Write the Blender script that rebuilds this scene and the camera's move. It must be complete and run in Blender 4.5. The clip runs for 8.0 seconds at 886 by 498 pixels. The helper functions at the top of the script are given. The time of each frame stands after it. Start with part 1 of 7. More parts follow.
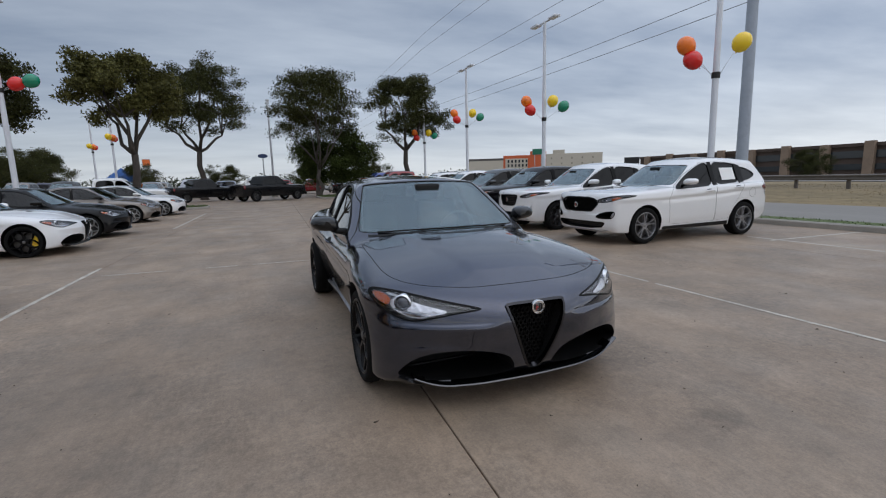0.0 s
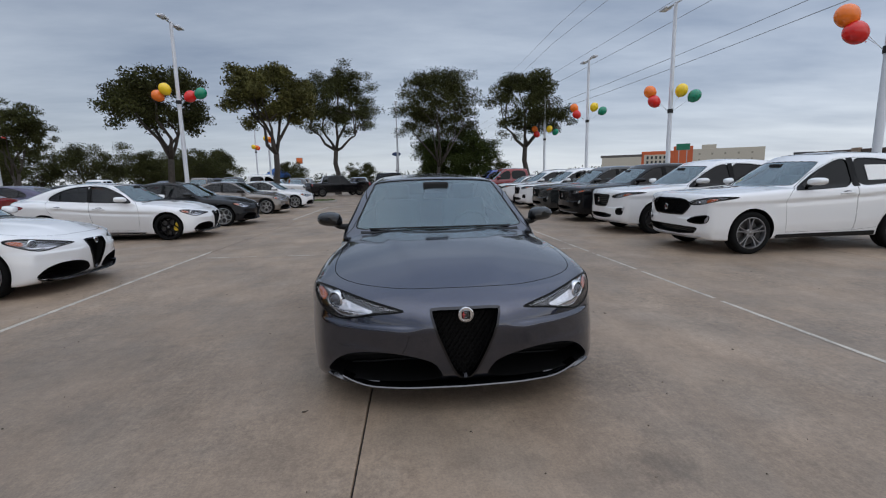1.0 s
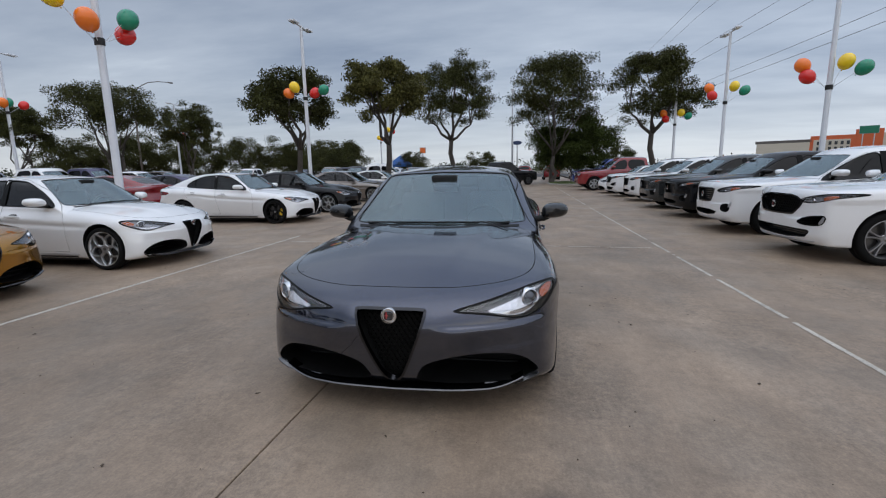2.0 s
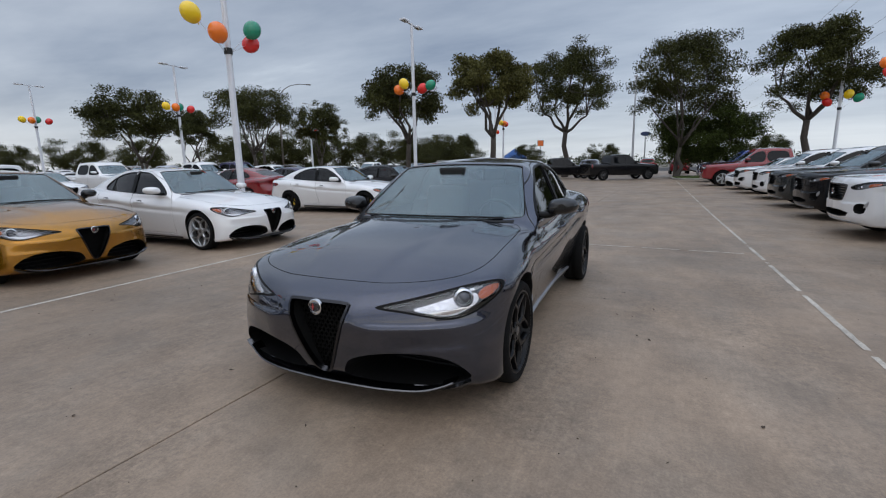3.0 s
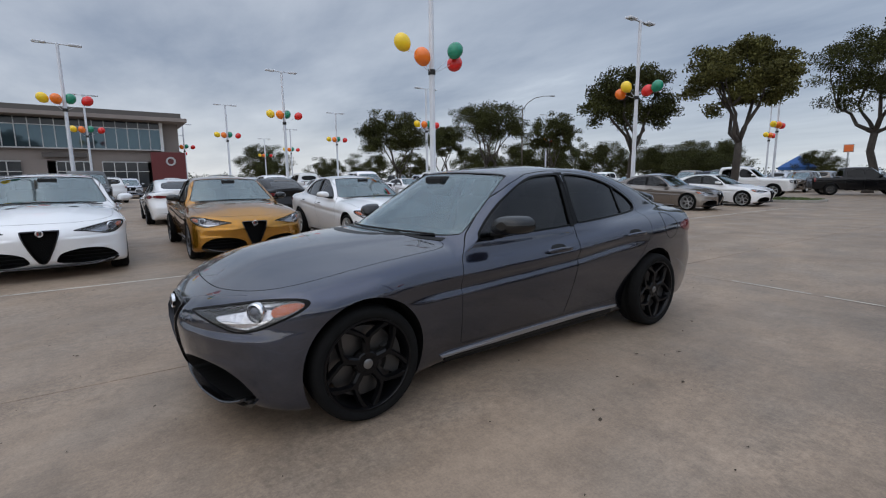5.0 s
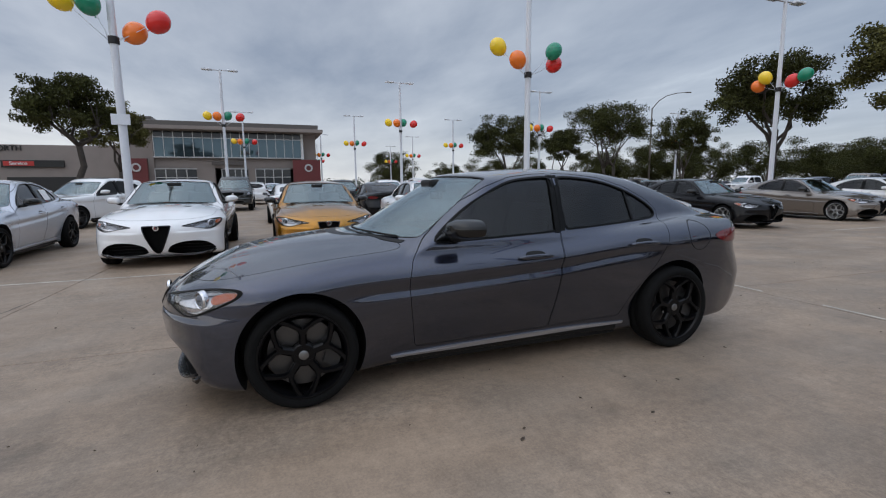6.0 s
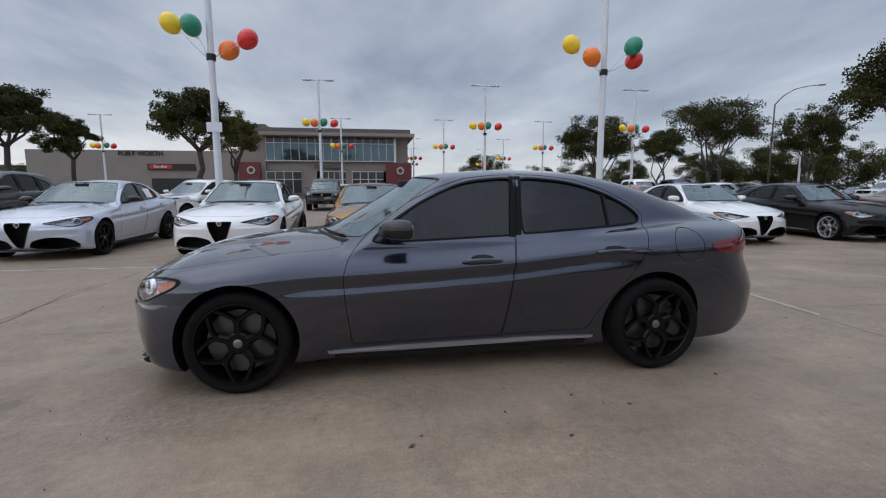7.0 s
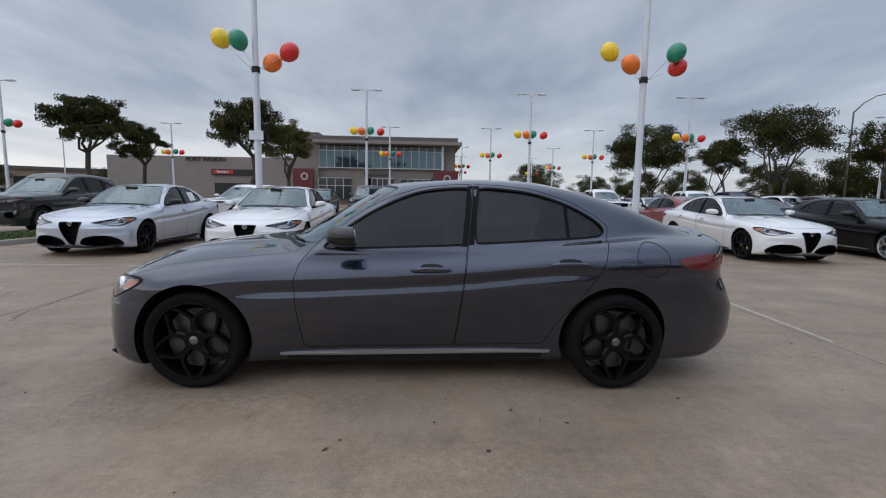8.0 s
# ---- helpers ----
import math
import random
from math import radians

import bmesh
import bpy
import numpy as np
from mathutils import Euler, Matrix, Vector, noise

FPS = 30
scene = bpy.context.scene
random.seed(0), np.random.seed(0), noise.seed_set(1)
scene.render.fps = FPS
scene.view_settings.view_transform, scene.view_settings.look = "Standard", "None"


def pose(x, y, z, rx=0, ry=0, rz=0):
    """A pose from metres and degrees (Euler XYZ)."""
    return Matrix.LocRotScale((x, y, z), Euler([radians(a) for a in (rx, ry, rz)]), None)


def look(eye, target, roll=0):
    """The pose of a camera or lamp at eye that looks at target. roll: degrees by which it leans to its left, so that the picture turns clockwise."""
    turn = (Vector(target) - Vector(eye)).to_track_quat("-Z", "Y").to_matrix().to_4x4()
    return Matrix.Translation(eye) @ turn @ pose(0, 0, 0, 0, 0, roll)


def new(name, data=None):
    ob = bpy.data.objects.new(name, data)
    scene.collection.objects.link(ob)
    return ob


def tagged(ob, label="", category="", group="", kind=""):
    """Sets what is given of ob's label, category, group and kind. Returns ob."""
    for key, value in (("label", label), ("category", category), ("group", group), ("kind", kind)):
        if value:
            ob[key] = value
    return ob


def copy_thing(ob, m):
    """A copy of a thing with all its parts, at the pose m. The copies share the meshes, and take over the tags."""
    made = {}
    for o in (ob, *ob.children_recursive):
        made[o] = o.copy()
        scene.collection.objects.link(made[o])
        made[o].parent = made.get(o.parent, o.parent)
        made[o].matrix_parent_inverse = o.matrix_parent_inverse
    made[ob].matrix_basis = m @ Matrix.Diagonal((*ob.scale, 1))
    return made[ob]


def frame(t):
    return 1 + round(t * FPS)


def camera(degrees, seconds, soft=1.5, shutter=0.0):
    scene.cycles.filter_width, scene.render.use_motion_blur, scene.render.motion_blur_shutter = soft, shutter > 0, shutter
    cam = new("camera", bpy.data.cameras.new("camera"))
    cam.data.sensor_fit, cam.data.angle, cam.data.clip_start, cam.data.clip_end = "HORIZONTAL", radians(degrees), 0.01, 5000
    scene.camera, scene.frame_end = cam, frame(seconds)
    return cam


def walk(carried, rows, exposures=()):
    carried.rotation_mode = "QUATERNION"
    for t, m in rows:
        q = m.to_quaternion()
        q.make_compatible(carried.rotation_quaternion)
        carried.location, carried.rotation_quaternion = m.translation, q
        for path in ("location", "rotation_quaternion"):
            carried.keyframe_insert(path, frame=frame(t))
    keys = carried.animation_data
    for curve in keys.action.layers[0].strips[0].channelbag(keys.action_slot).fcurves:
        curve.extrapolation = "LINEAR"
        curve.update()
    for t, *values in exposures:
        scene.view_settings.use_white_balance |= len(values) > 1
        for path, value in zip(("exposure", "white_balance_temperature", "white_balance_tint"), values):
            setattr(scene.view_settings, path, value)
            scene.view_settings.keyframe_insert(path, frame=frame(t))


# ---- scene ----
cam = camera(88.0, 8.0, 1.15)
PATH = [
    (0, (0.516, -0.087, 1.397), (1.244, 1.751, 1.091), -1.5),
    (0.5, (1.045, -0.251, 1.389), (1.523, 1.667, 1.087), -1.4),
    (1, (1.639, -0.284, 1.38), (1.836, 1.683, 1.075), -1.2),
    (1.5, (2.146, -0.226, 1.401), (2.096, 1.748, 1.081), -1.2),
    (2, (2.691, -0.137, 1.398), (2.367, 1.807, 1.057), -1.1),
    (2.2, (2.895, -0.072, 1.373), (2.467, 1.851, 1.032), -1.2),
    (3.3, (3.864, 0.457, 1.363), (2.923, 2.184, 0.997), -1.0),
    (3.5, (4.023, 0.614, 1.357), (2.992, 2.288, 0.99), -0.9),
    (4, (4.439, 1.036, 1.336), (3.186, 2.556, 0.99), -0.7),
    (4.5, (4.769, 1.428, 1.325), (3.339, 2.791, 1.015), -0.6),
    (4.7, (4.895, 1.628, 1.331), (3.393, 2.912, 1.024), -0.6),
    (5.8, (5.545, 2.633, 1.297), (3.731, 3.429, 1.018), -0.6),
    (6, (5.605, 2.832, 1.303), (3.753, 3.535, 1.027), -0.6),
    (6.5, (5.76, 3.299, 1.293), (3.842, 3.8, 1.029), -0.4),
    (7, (5.831, 3.807, 1.282), (3.873, 4.12, 1.021), -0.1),
    (7.5, (5.894, 4.209, 1.272), (3.918, 4.39, 1.025), 0.4),
    (8, (5.915, 4.463, 1.293), (3.931, 4.562, 1.065), 0.9),
]
walk(cam, [(t, look(eye, target, roll)) for t, eye, target, roll in PATH],
     [(0, 0.12), (2, 0.23), (4.5, 0.24), (6.5, 0.23), (8, 0.21)])

# ---- sky and sun ----
world = bpy.data.worlds.new("overcast_sky")
scene.world = world
world.use_nodes = True


def build_sky():
    nt = world.node_tree
    nt.nodes.clear()
    N = lambda kind: nt.nodes.new("ShaderNode" + kind)
    L = nt.links.new
    out, back = N("OutputWorld"), N("Background")
    geo = N("TexCoord")
    sep = N("SeparateXYZ")
    L(geo.outputs["Generated"], sep.inputs[0])
    # flat cloud deck seen in perspective: direction divided by its height
    h = N("Math"); h.operation = "MAXIMUM"; h.inputs[1].default_value = 0.0
    L(sep.outputs[2], h.inputs[0])
    h2 = N("Math"); h2.operation = "ADD"; h2.inputs[1].default_value = 0.10
    L(h.outputs[0], h2.inputs[0])
    dx = N("Math"); dx.operation = "DIVIDE"; L(sep.outputs[0], dx.inputs[0]); L(h2.outputs[0], dx.inputs[1])
    dy = N("Math"); dy.operation = "DIVIDE"; L(sep.outputs[1], dy.inputs[0]); L(h2.outputs[0], dy.inputs[1])
    comb = N("CombineXYZ"); L(dx.outputs[0], comb.inputs[0]); L(dy.outputs[0], comb.inputs[1])
    mp = N("Mapping"); mp.inputs["Scale"].default_value = (0.55, 1.1, 1); mp.inputs["Rotation"].default_value = (0, 0, 0.5)
    L(comb.outputs[0], mp.inputs[0])
    n1 = N("TexNoise"); n1.inputs["Scale"].default_value = 0.9; n1.inputs["Detail"].default_value = 7; n1.inputs["Roughness"].default_value = 0.55
    L(mp.outputs[0], n1.inputs["Vector"])
    r1 = N("ValToRGB")
    r1.color_ramp.elements[0].position, r1.color_ramp.elements[0].color = 0.35, (0.268, 0.315, 0.403, 1)
    r1.color_ramp.elements[1].position, r1.color_ramp.elements[1].color = 0.65, (0.496, 0.54, 0.614, 1)
    glow = r1.color_ramp.elements.new(0.76)
    glow.color = (0.66, 0.71, 0.77, 1)
    L(n1.outputs["Fac"], r1.inputs[0])
    # a paler band low over the horizon
    hz = N("MapRange"); hz.inputs["From Min"].default_value, hz.inputs["From Max"].default_value = 0.0, 0.22
    hz.inputs["To Min"].default_value, hz.inputs["To Max"].default_value = 1.0, 0.0
    L(h.outputs[0], hz.inputs["Value"])
    pw = N("Math"); pw.operation = "POWER"; pw.inputs[1].default_value = 1.8
    L(hz.outputs[0], pw.inputs[0])
    n2 = N("TexNoise"); n2.inputs["Scale"].default_value = 0.45; n2.inputs["Detail"].default_value = 5
    mp2 = N("Mapping"); mp2.inputs["Scale"].default_value = (0.5, 1.2, 1); mp2.inputs["Location"].default_value = (3, 1, 0)
    L(comb.outputs[0], mp2.inputs[0]); L(mp2.outputs[0], n2.inputs["Vector"])
    nr = N("MapRange"); nr.inputs["From Min"].default_value, nr.inputs["From Max"].default_value = 0.35, 0.65
    nr.inputs["To Min"].default_value = 0.55
    L(n2.outputs["Fac"], nr.inputs["Value"])
    mul = N("Math"); mul.operation = "MULTIPLY"; L(pw.outputs[0], mul.inputs[0]); L(nr.outputs[0], mul.inputs[1])
    pale = N("MixRGB"); pale.inputs["Color2"].default_value = (0.82, 0.825, 0.83, 1)
    L(mul.outputs[0], pale.inputs["Fac"]); L(r1.outputs["Color"], pale.inputs["Color1"])
    # clear-sky tint shows faintly between the clouds
    sky = N("TexSky"); sky.sky_type = "NISHITA"; sky.sun_disc = False
    sky.sun_elevation, sky.sun_rotation = radians(50), radians(143)
    skm = N("MixRGB"); skm.blend_type = "ADD"; skm.inputs["Fac"].default_value = 0.012
    L(pale.outputs[0], skm.inputs["Color1"]); L(sky.outputs[0], skm.inputs["Color2"])
    # an overcast sky is brightest overhead
    up = N("MapRange"); up.interpolation_type = "SMOOTHSTEP"
    up.inputs["From Min"].default_value, up.inputs["From Max"].default_value = 0.34, 0.92
    up.inputs["To Min"].default_value, up.inputs["To Max"].default_value = 1.0, 2.0
    L(h.outputs[0], up.inputs["Value"])
    # and a little brighter on the side of the veiled sun
    side = N("VectorMath"); side.operation = "DOT_PRODUCT"; side.inputs[1].default_value = (0.60, -0.80, 0.0)
    L(geo.outputs["Generated"], side.inputs[0])
    tilt = N("Math"); tilt.operation = "MULTIPLY_ADD"; tilt.inputs[1].default_value, tilt.inputs[2].default_value = 0.25, 1.0
    L(side.outputs["Value"], tilt.inputs[0])
    both = N("Math"); both.operation = "MULTIPLY"; L(up.outputs[0], both.inputs[0]); L(tilt.outputs[0], both.inputs[1])
    lift = N("VectorMath"); lift.operation = "SCALE"
    L(skm.outputs[0], lift.inputs[0]); L(both.outputs[0], lift.inputs["Scale"])
    # bluer where the deck thins to the north, warmer on the sun's side
    north = N("SeparateXYZ"); L(geo.outputs["Generated"], north.inputs[0])
    cast = N("VectorMath"); cast.operation = "SCALE"; cast.inputs[0].default_value = (-0.045, 0.0, 0.045)
    L(north.outputs[1], cast.inputs["Scale"])
    one = N("VectorMath"); one.operation = "ADD"; one.inputs[1].default_value = (1, 1, 1)
    L(cast.outputs[0], one.inputs[0])
    tint = N("VectorMath"); tint.operation = "MULTIPLY"
    L(lift.outputs[0], tint.inputs[0]); L(one.outputs[0], tint.inputs[1])
    L(tint.outputs[0], back.inputs["Color"])
    back.inputs["Strength"].default_value = SKY
    L(back.outputs[0], out.inputs[0])


SKY = 1.0
build_sky()
sun = new("sun", bpy.data.lights.new("sun", "SUN"))
sun.data.energy, sun.data.angle, sun.data.color = 0.3, radians(110), (1.0, 0.955, 0.90)
sun.matrix_world = look((0, 0, 40), (-20, 27, 0))
tagged(sun, "veiled sun above the cloud deck", "sun")
# ---- materials ----
def material(name, base, rough=0.5, metal=0.0, coat=0.0, spec=0.5):
    m = bpy.data.materials.new(name)
    m.use_nodes = True
    b = m.node_tree.nodes["Principled BSDF"]
    b.inputs["Base Color"].default_value = (*base, 1)
    b.inputs["Roughness"].default_value = rough
    b.inputs["Metallic"].default_value = metal
    b.inputs["Coat Weight"].default_value = coat
    b.inputs["Coat Roughness"].default_value = 0.03
    b.inputs["Specular IOR Level"].default_value = spec
    m.diffuse_color = (*base, 1)
    return m


def nodes_of(m):
    nt = m.node_tree
    return nt, nt.nodes["Principled BSDF"], (lambda k: nt.nodes.new("ShaderNode" + k)), nt.links.new


def grain(m, base, amount=0.25, scale=6.0, fine=60.0, bump=0.0, rough=None, coords="Object", stretch=(1, 1, 1), per_object=0.0):
    """Two scales of noise on the base colour, with an optional bump."""
    nt, b, N, L = nodes_of(m)
    tc = N("TexCoord")
    mp = N("Mapping"); mp.inputs["Scale"].default_value = stretch
    L(tc.outputs[coords], mp.inputs[0])
    a = N("TexNoise"); a.inputs["Scale"].default_value = scale; a.inputs["Detail"].default_value = 6
    c = N("TexNoise"); c.inputs["Scale"].default_value = fine; c.inputs["Detail"].default_value = 4
    L(mp.outputs[0], a.inputs["Vector"]); L(mp.outputs[0], c.inputs["Vector"])
    add = N("Math"); add.operation = "ADD"
    L(a.outputs["Fac"], add.inputs[0]); L(c.outputs["Fac"], add.inputs[1])
    rng = N("MapRange"); rng.inputs["From Min"].default_value, rng.inputs["From Max"].default_value = 0.6, 1.4
    rng.inputs["To Min"].default_value, rng.inputs["To Max"].default_value = 1 - amount, 1 + amount
    L(add.outputs[0], rng.inputs["Value"])
    value = rng.outputs[0]
    if per_object:
        oi = N("ObjectInfo")
        r2 = N("MapRange"); r2.inputs["To Min"].default_value, r2.inputs["To Max"].default_value = 1 - per_object, 1 + per_object
        L(oi.outputs["Random"], r2.inputs["Value"])
        mm = N("Math"); mm.operation = "MULTIPLY"; L(value, mm.inputs[0]); L(r2.outputs[0], mm.inputs[1])
        value = mm.outputs[0]
    mix = N("VectorMath"); mix.operation = "SCALE"; mix.inputs[0].default_value = base
    L(value, mix.inputs["Scale"]); L(mix.outputs[0], b.inputs["Base Color"])
    if bump:
        bp = N("Bump"); bp.inputs["Strength"].default_value = bump; bp.inputs["Distance"].default_value = 0.01
        L(c.outputs["Fac"], bp.inputs["Height"]); L(bp.outputs[0], b.inputs["Normal"])
    if rough:
        rr = N("MapRange"); rr.inputs["To Min"].default_value, rr.inputs["To Max"].default_value = rough
        L(a.outputs["Fac"], rr.inputs["Value"]); L(rr.outputs[0], b.inputs["Roughness"])
    return m


def paint(name, base, metal=0.0, flake=0.06, satin=(0.17, 0.23), coat_ior=0.0):
    """Car paint: flaked base under a clear coat."""
    m = material(name, base, 0.30, metal, 1.0)
    m.node_tree.nodes["Principled BSDF"].inputs["Coat IOR"].default_value = coat_ior or (1.5 if max(base) < 0.02 else 1.7)
    if metal > 0.5:
        m.node_tree.nodes["Principled BSDF"].inputs["Specular Tint"].default_value = (1.0, 1.0, 1.0, 1) if metal == 1.0 else (0.6, 0.6, 0.63, 1)
    nt, b, N, L = nodes_of(m)
    tc = N("TexCoord")
    v = N("TexVoronoi"); v.inputs["Scale"].default_value = 900
    L(tc.outputs["Object"], v.inputs["Vector"])
    n = N("TexNoise"); n.inputs["Scale"].default_value = 2.2; n.inputs["Detail"].default_value = 3
    L(tc.outputs["Object"], n.inputs["Vector"])
    sep = N("SeparateColor"); L(v.outputs["Color"], sep.inputs[0])
    r = N("MapRange"); r.inputs["To Min"].default_value, r.inputs["To Max"].default_value = 1 - flake * 3, 1 + flake * 3
    L(sep.outputs[0], r.inputs["Value"])
    sc = N("VectorMath"); sc.operation = "SCALE"; sc.inputs[0].default_value = base
    L(r.outputs[0], sc.inputs["Scale"]); L(sc.outputs[0], b.inputs["Base Color"])
    rr = N("MapRange"); rr.inputs["To Min"].default_value, rr.inputs["To Max"].default_value = satin
    L(n.outputs["Fac"], rr.inputs["Value"]); L(rr.outputs[0], b.inputs["Roughness"])
    return m


def glass(name, tint, gloss=1.0, r0=0.045, cast=(1, 1, 1)):
    """Thin automotive glass: tinted see-through with a mirror gloss that grows at grazing angles."""
    m = bpy.data.materials.new(name)
    m.use_nodes = True
    nt = m.node_tree
    nt.nodes.clear()
    N = lambda k: nt.nodes.new("ShaderNode" + k)
    out, mix, tr, gl, lw = N("OutputMaterial"), N("MixShader"), N("BsdfTransparent"), N("BsdfGlossy"), N("LayerWeight")
    tr.inputs[0].default_value = (*tint, 1)
    gl.inputs["Color"].default_value = (gloss * cast[0], gloss * cast[1], gloss * cast[2], 1)
    gl.inputs["Roughness"].default_value = 0.015
    L = nt.links.new
    pw = N("Math"); pw.operation = "POWER"; pw.inputs[1].default_value = 4.6
    L(lw.outputs["Facing"], pw.inputs[0])
    ad = N("Math"); ad.operation = "MULTIPLY_ADD"; ad.inputs[1].default_value = 1 - r0; ad.inputs[2].default_value = r0
    L(pw.outputs[0], ad.inputs[0])
    L(ad.outputs[0], mix.inputs[0]); L(tr.outputs[0], mix.inputs[1]); L(gl.outputs[0], mix.inputs[2]); L(mix.outputs[0], out.inputs[0])
    m.diffuse_color = (*tint, 1)
    return m


M = {}
M["grey_paint"] = paint("grey_metallic_paint", (0.034, 0.040, 0.065), 1.0, 0.12, (0.20, 0.26), 1.70)
M["white_paint"] = paint("white_paint", (0.76, 0.76, 0.76), 0.0, 0.01)
M["gold_paint"] = paint("ochre_metallic_paint", (0.40, 0.18, 0.012), 0.8, 0.06, (0.20, 0.27), 1.5)
M["silver_paint"] = paint("pale_silver_blue_paint", (0.53, 0.56, 0.63), 0.35, 0.06, (0.17, 0.23), 1.55)
M["black_paint"] = paint("black_paint", (0.006, 0.006, 0.007), 0.0)
M["bronze_paint"] = paint("bronze_grey_paint", (0.17, 0.145, 0.125), 0.5)
M["slate_paint"] = paint("dark_slate_paint", (0.032, 0.035, 0.036), 0.4)
M["red_paint"] = paint("red_paint", (0.20, 0.008, 0.012), 0.0, 0.06, (0.17, 0.23), 1.5)
M["blue_paint"] = paint("blue_paint", (0.02, 0.05, 0.22), 0.3)
M["plum_paint"] = paint("dark_plum_blue_paint", (0.05, 0.045, 0.10), 0.3)
M["trim"] = grain(material("black_trim", (0.007, 0.007, 0.007), 0.55, 0, 0, 0.3), (0.007, 0.007, 0.007), 0.2)
M["gloss_black"] = material("gloss_black", (0.006, 0.006, 0.006), 0.12, 0, 0.25, 0.4)
M["window_black"] = material("window_trim_black", (0.004, 0.004, 0.004), 0.35, 0, 0, 0.12)
M["wheel_black"] = material("gloss_black_alloy", (0.003, 0.003, 0.0035), 0.30, 0.0, 0.2, 0.10)
M["mesh_black"] = material("black_mesh", (0.003, 0.003, 0.003), 0.6, 0, 0, 0.15)
M["projector"] = material("projector_glass", (0.05, 0.055, 0.07), 0.05, 0.2, 1.0)
M["wheel_silver"] = material("bright_alloy", (0.55, 0.56, 0.57), 0.28, 0.9)
for key in ("black_paint", "slate_paint", "plum_paint"):
    b_ = M[key].node_tree.nodes["Principled BSDF"]
    b_.inputs["Coat Weight"].default_value, b_.inputs["Specular IOR Level"].default_value = (0.3, 0.15) if key == "black_paint" else (0.6, 0.3)
M["wheel_mid"] = material("machined_grey_alloy", (0.27, 0.27, 0.28), 0.3, 0.85)
M["wheel_dark"] = material("dark_grey_alloy", (0.055, 0.055, 0.058), 0.3, 0.75, 0.2)
M["tyre"] = grain(material("tyre_rubber", (0.006, 0.006, 0.006), 0.85, 0, 0, 0.15), (0.006, 0.006, 0.006), 0.35, 20, 90, 0.2)
M["disc"] = material("brake_disc_steel", (0.10, 0.097, 0.095), 0.38, 0.9)
M["caliper"] = material("black_caliper", (0.02, 0.02, 0.02), 0.35)
M["caliper_yellow"] = material("yellow_caliper", (0.75, 0.50, 0.03), 0.35)
M["chrome"] = material("chrome", (0.75, 0.75, 0.76), 0.09, 1.0)
M["satin_chrome"] = material("dark_satin_chrome", (0.12, 0.12, 0.125), 0.25, 1.0)
M["lamp_white"] = material("lamp_reflector", (0.90, 0.91, 0.93), 0.18, 0.25)
M["lamp_white"].node_tree.nodes["Principled BSDF"].inputs["Metallic"].default_value = 0.55


def facet(m, scale, strength):
    nt, b, N, L = nodes_of(m)
    tc, v, bp = N("TexCoord"), N("TexVoronoi"), N("Bump")
    v.inputs["Scale"].default_value = scale
    bp.inputs["Strength"].default_value, bp.inputs["Distance"].default_value = strength, 0.02
    L(tc.outputs["Object"], v.inputs["Vector"]); L(v.outputs["Distance"], bp.inputs["Height"]); L(bp.outputs[0], b.inputs["Normal"])


facet(M["lamp_white"], 34, 0.35)
M["lamp_smoke"] = material("smoked_reflector", (0.30, 0.31, 0.33), 0.25, 0.5)
M["lamp_dark"] = material("lamp_housing", (0.055, 0.055, 0.058), 0.3)
M["amber"] = material("amber_reflector", (0.42, 0.075, 0.008), 0.25, 0, 0.3)
M["tail_red"] = material("tail_lamp_red", (0.13, 0.006, 0.009), 0.18, 0, 0.5)
M["windscreen"] = glass("windscreen_glass", (0.68, 0.79, 0.80), 1.0, 0.12, (0.92, 0.98, 1.0))
M["dark_glass"] = glass("tinted_glass", (0.30, 0.305, 0.32), 1.0, 0.034)
M["privacy_glass"] = glass("privacy_glass", (0.04, 0.042, 0.046), 0.85, 0.03)
M["lens"] = glass("clear_lens", (0.97, 0.97, 0.98), 1.0, 0.04)
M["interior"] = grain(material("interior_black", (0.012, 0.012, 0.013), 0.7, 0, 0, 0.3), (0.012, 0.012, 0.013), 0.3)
M["leather"] = grain(material("grey_leather", (0.15, 0.14, 0.13), 0.5), (0.15, 0.14, 0.13), 0.25, 8, 120, 0.15)
M["enamel_red"] = material("badge_red", (0.35, 0.03, 0.03), 0.3, 0, 0.5)
M["hub_grey"] = material("hub_grey", (0.22, 0.22, 0.22), 0.3, 0.9)
M["grille_rim"] = material("grille_surround", (0.05, 0.05, 0.054), 0.25, 1.0)
M["blade"] = material("bright_blade", (0.46, 0.46, 0.48), 0.28, 0.8)
M["paper"] = grain(material("white_paper", (0.80, 0.80, 0.78), 0.8), (0.80, 0.80, 0.78), 0.03)
# ---- mesh helpers ----
def mesh_of(name, verts, faces, mats, smooth=True, index=None):
    me = bpy.data.meshes.new(name)
    me.from_pydata([tuple(v) for v in verts], [], [tuple(f) for f in faces])
    for m in mats if isinstance(mats, (list, tuple)) else [mats]:
        me.materials.append(m)
    if smooth:
        me.polygons.foreach_set("use_smooth", [True] * len(me.polygons))
    if index is not None:
        me.polygons.foreach_set("material_index", index)
    me.update()
    return me


def piece(name, me, parent=None, label="", m=None):
    """Link a mesh as one object, under parent where given."""
    ob = new(name, me)
    if parent is not None:
        ob.parent = parent
    if m is not None:
        ob.matrix_basis = m
    if label:
        tagged(ob, label)
    return ob


